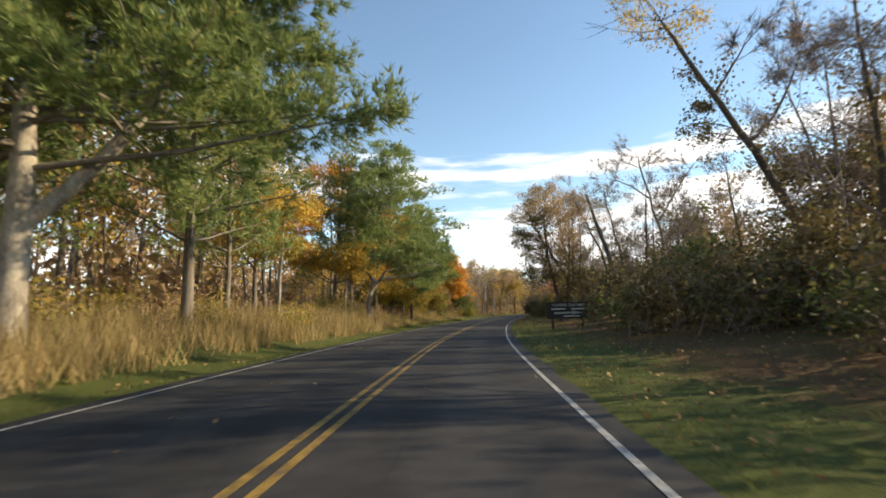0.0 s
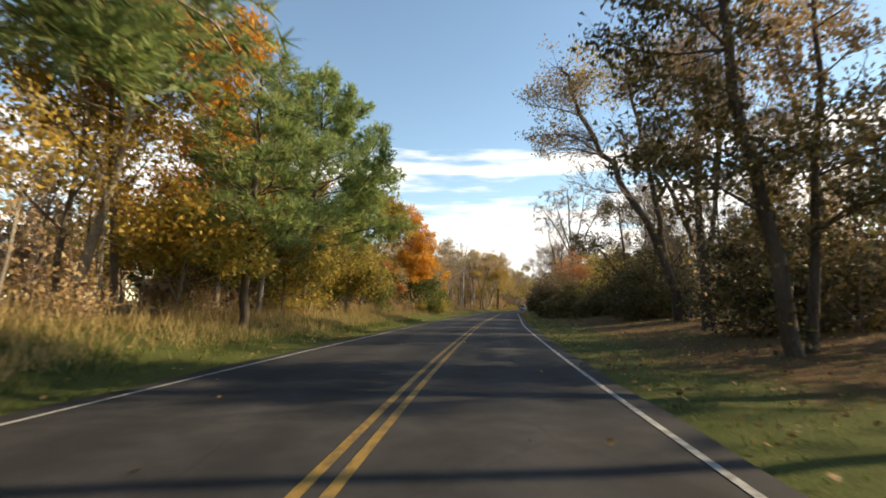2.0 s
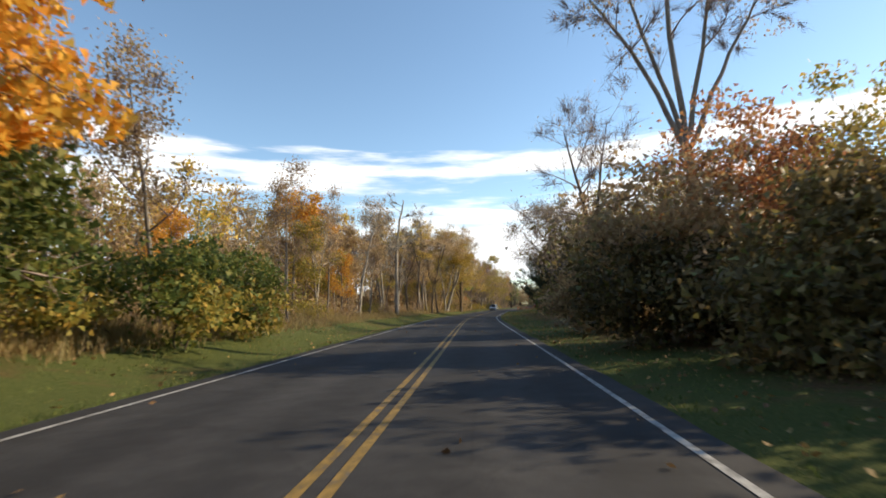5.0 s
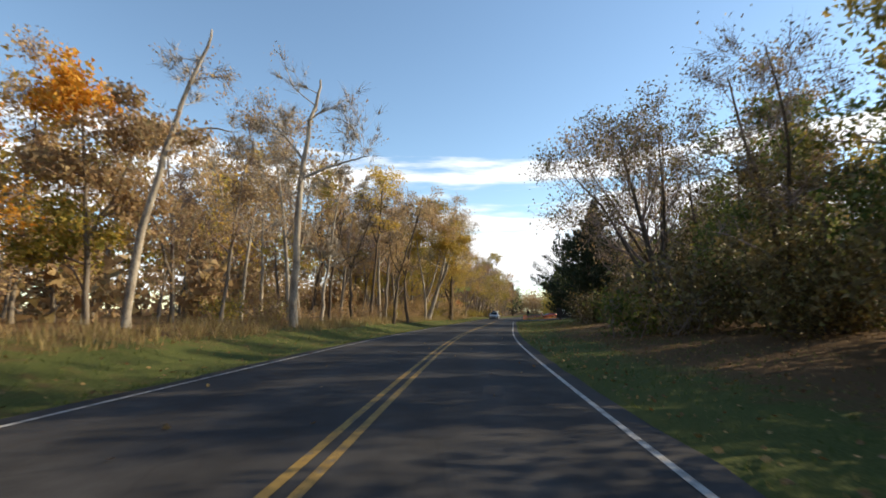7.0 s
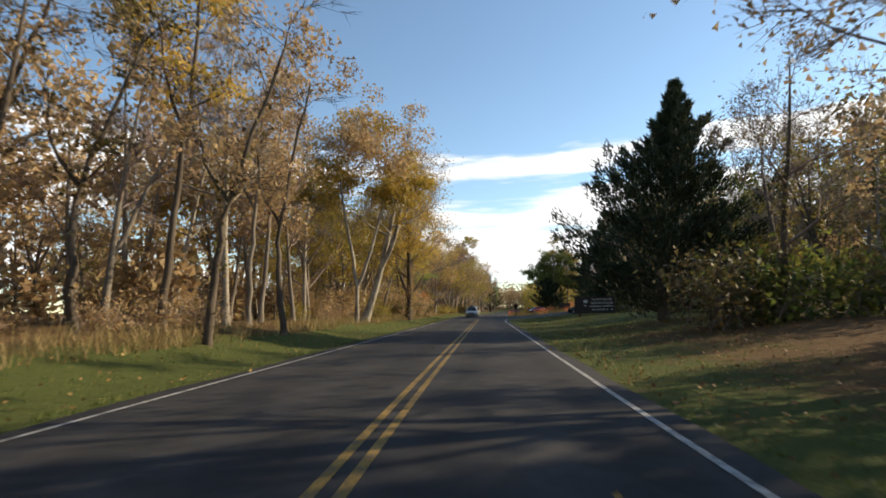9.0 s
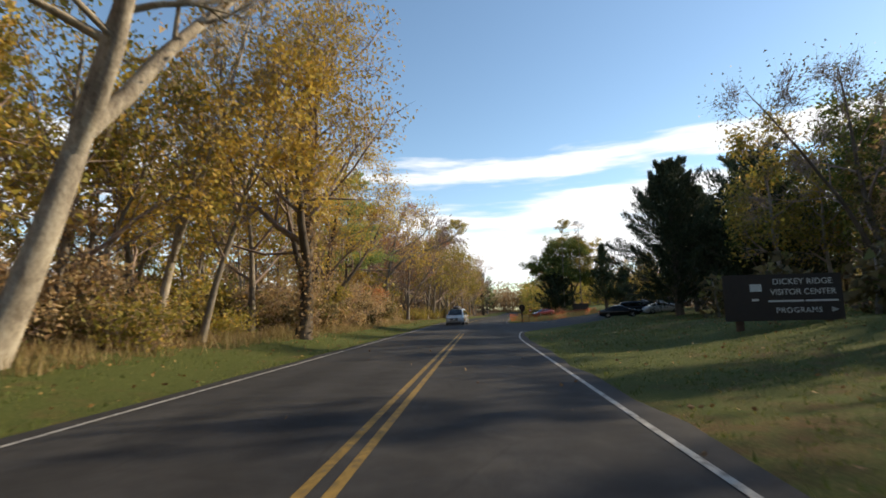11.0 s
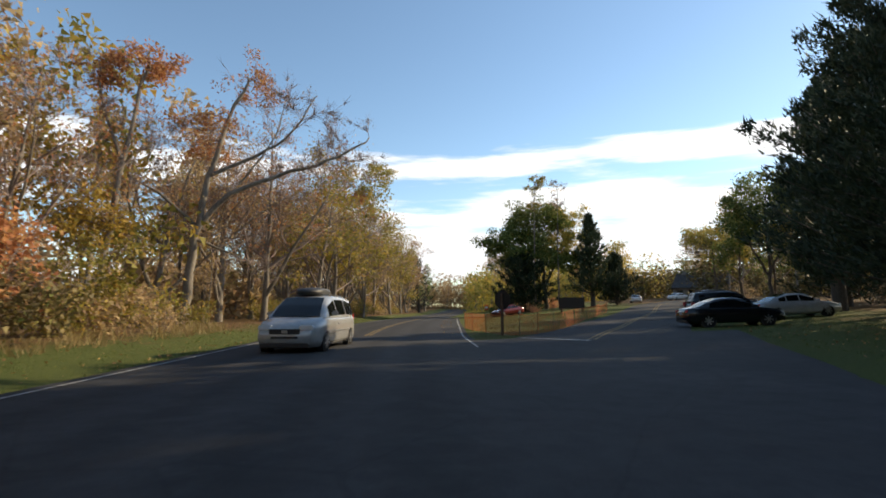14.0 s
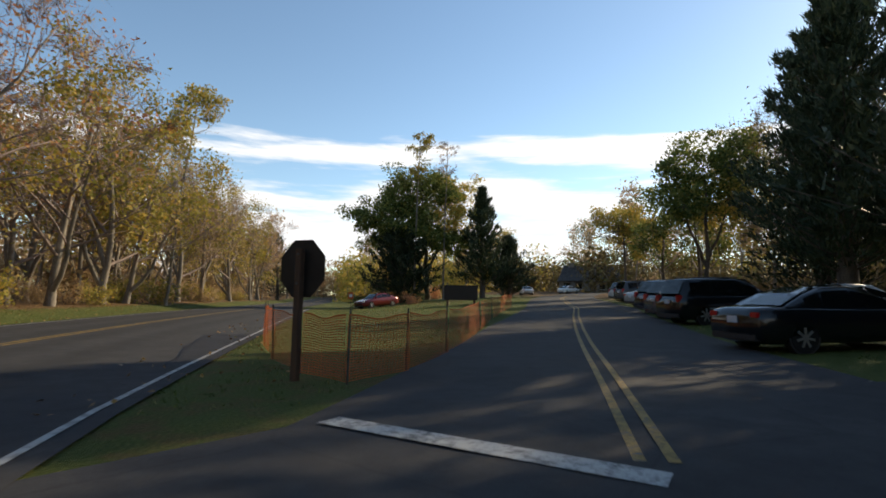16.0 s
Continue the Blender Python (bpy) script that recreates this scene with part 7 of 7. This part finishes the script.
def blades(name, label, seed, n, area, tall, wide, mat, lean=0.35, per=3, edge=1.0):
    rng = np.random.default_rng(seed)
    p = off_tarmac(scatter(rng, n, *area, edge))
    # tufts stand in drifts
    drift = np.sin(p[:, 0] * 0.9 + 1.3 * np.sin(p[:, 1] * 0.37)) * np.sin(p[:, 1] * 0.61 + p[:, 0] * 0.23)
    p = p[rng.random(len(p)) < 0.55 + 0.45 * drift]
    p = np.repeat(p, per, 0) + rng.normal(0, 0.05, (len(p) * per, 3)) * (1, 1, 0)
    d = rng.normal(0, lean, (len(p), 3))
    d[:, 2] = 1
    d /= np.linalg.norm(d, axis=1, keepdims=True)
    v, f = slivers(p - (0, 0, 0.02), d, rng.uniform(0.5, 1.25, len(p)) * tall, np.full(len(p), wide), rng)
    tagged(mesh_object(name, v, f, mat), label, "grass", kind="stuff")


blades("tall_grass", "tall straw-coloured dry grass along the wood edge", 71, 8500, (-6, 47, -9.8, -5.9), 0.95, 0.03, STRAW, 0.34)
blades("tall_grass", "low tawny grass and weeds before the trees", 78, 6500, (45, 84, -9.8, -6.2), 0.42, 0.026, STRAW, 0.4)
blades("tall_grass", "strip of straw grass behind the mown verge", 81, 4500, (82, 112, -10.4, -8.4), 0.62, 0.026, STRAW, 0.36)
blades("rough_grass", "rough green grass before the trees", 79, 7500, (40, 84, -9.6, -5.4), 0.30, 0.026, BLADE, 0.45)
blades("tall_grass", "dry tawny grass and weeds at the wood edge", 72, 9000, (78, 250, -9.8, -7.4), 0.55, 0.03, STRAW, 0.32)
blades("weeds", "tall russet weeds in clumps along the wood edge", 77, 3000, (-6, 48, -11.5, -6.6), 1.5, 0.03, STRAW, 0.34, 4)
blades("weeds", "russet weeds in clumps along the wood edge", 80, 2000, (48, 120, -11.4, -8.4), 0.95, 0.03, STRAW, 0.34, 4)
blades("verge_grass", "short green grass on the verge", 73, 26000, (-4, 300, -8.8, -4.3), 0.10, 0.022, BLADE, 0.5)
blades("verge_grass", "short green grass on the verge", 74, 26000, (-4, 210, 3.5, 9.5), 0.10, 0.022, BLADE, 0.5)
blades("lawn_grass", "mown grass of the lawn and island", 75, 36000, (165, 290, 4.6, 28), 0.10, 0.026, BLADE, 0.5)


def litter():
    rng = np.random.default_rng(76)
    p = np.concatenate([scatter(rng, 8000, -4, 175, 3.5, 12, 1.3), scatter(rng, 3000, 175, 290, 3.6, 20), scatter(rng, 3500, -4, 290, -10, -4.3), scatter(rng, 260, -4, 210, -4.0, 3.2)])
    p = off_tarmac(p)
    v, f = kites(p + (0, 0, 0.07), rng.uniform(0.05, 0.11, len(p)), rng, out=rng.normal(size=(len(p), 3)) * (1, 1, 0.15), thin=0.75)
    tagged(mesh_object("leaf_litter", v, f, FALLEN), "fallen brown and yellow leaves on the grass", "leaves", kind="stuff")


litter()


def far_woods(name, seed, spots, tall, leaf, leaves, size):
    """Woods too deep to tell the trees apart: thin stems and loose foliage."""
    rng = np.random.default_rng(seed)
    w = Wood()
    cs = []
    for x, y in spots:
        z = float(height(x, y))
        h = tall * rng.uniform(0.7, 1.15)
        q, _ = bent((x, y, z - 0.3), (rng.normal(0, .06), rng.normal(0, .06), 1), h, rng, 4, 0.05)
        w.tube(q, [0.14 * (1 - 0.8 * i / 4) for i in range(5)], 4)
        wide = h * 0.19
        c = np.clip(rng.normal(0, 1, (leaves, 3)), -1.7, 1.6) * (wide, wide, h * 0.27) + (x, y, z + h * 0.48)
        c[:, 2] = np.maximum(c[:, 2], z + 0.2)
        cs.append(c)
    tagged(mesh_object(name, w.v, w.f, BARK_GREY, None, True), "slender trunks deep in the wood", "woods", kind="stuff")
    c = np.concatenate(cs)
    v, f = leaflets(c, rng.uniform(0.6, 1.4, len(c)) * size, rng)
    tagged(mesh_object(name + "_foliage", v, f, leaf), "hazy autumn foliage deep in the wood", "woods", kind="stuff")


def deep(seed, y0, y1, u0, u1, n):
    rng = np.random.default_rng(seed)
    return [place(rng.uniform(u0, u1), rng.uniform(y0, y1))[:2] for _ in range(n)]


far_woods("far_woods", 81, deep(81, -20, 470, -70, -34, 240), 14, LEAF["brown"], 220, 1.0)
# right-hand woods 82, 86, 88, 89: shade painted in through the dark leaf tone
far_woods("far_woods", 82, deep(82, -20, 215, 36, 75, 150), 14, LEAF["shade_tone"], 230, 0.85)
far_woods("far_woods", 83, deep(83, 215, 420, 85, 150, 170), 14, LEAF["olive"], 200, 0.65)
far_woods("far_woods", 84, deep(84, 400, 520, -40, 100, 150), 14, LEAF["brown"], 180, 0.8)
far_woods("far_woods", 87, deep(87, 345, 440, 6, 62, 110), 12, LEAF["olive"], 260, 0.8)
far_woods("far_woods", 88, deep(88, 300, 420, 50, 112, 120), 9, LEAF["shade_tone"], 240, 0.8)
far_woods("underwood", 89, deep(89, 232, 330, 60, 120, 170), 4.5, LEAF["shade_tone"], 150, 0.6)
far_woods("far_woods", 90, deep(90, 425, 475, -30, 50, 64), 14, LEAF["brown"], 330, 0.9)
far_woods("underwood", 85, deep(85, -20, 400, -48, -15, 320), 4.6, LEAF["brown"], 170, 0.72)
far_woods("underwood", 86, deep(86, -20, 215, 17, 60, 260), 3.6, LEAF["shade_tone"], 170, 0.5)
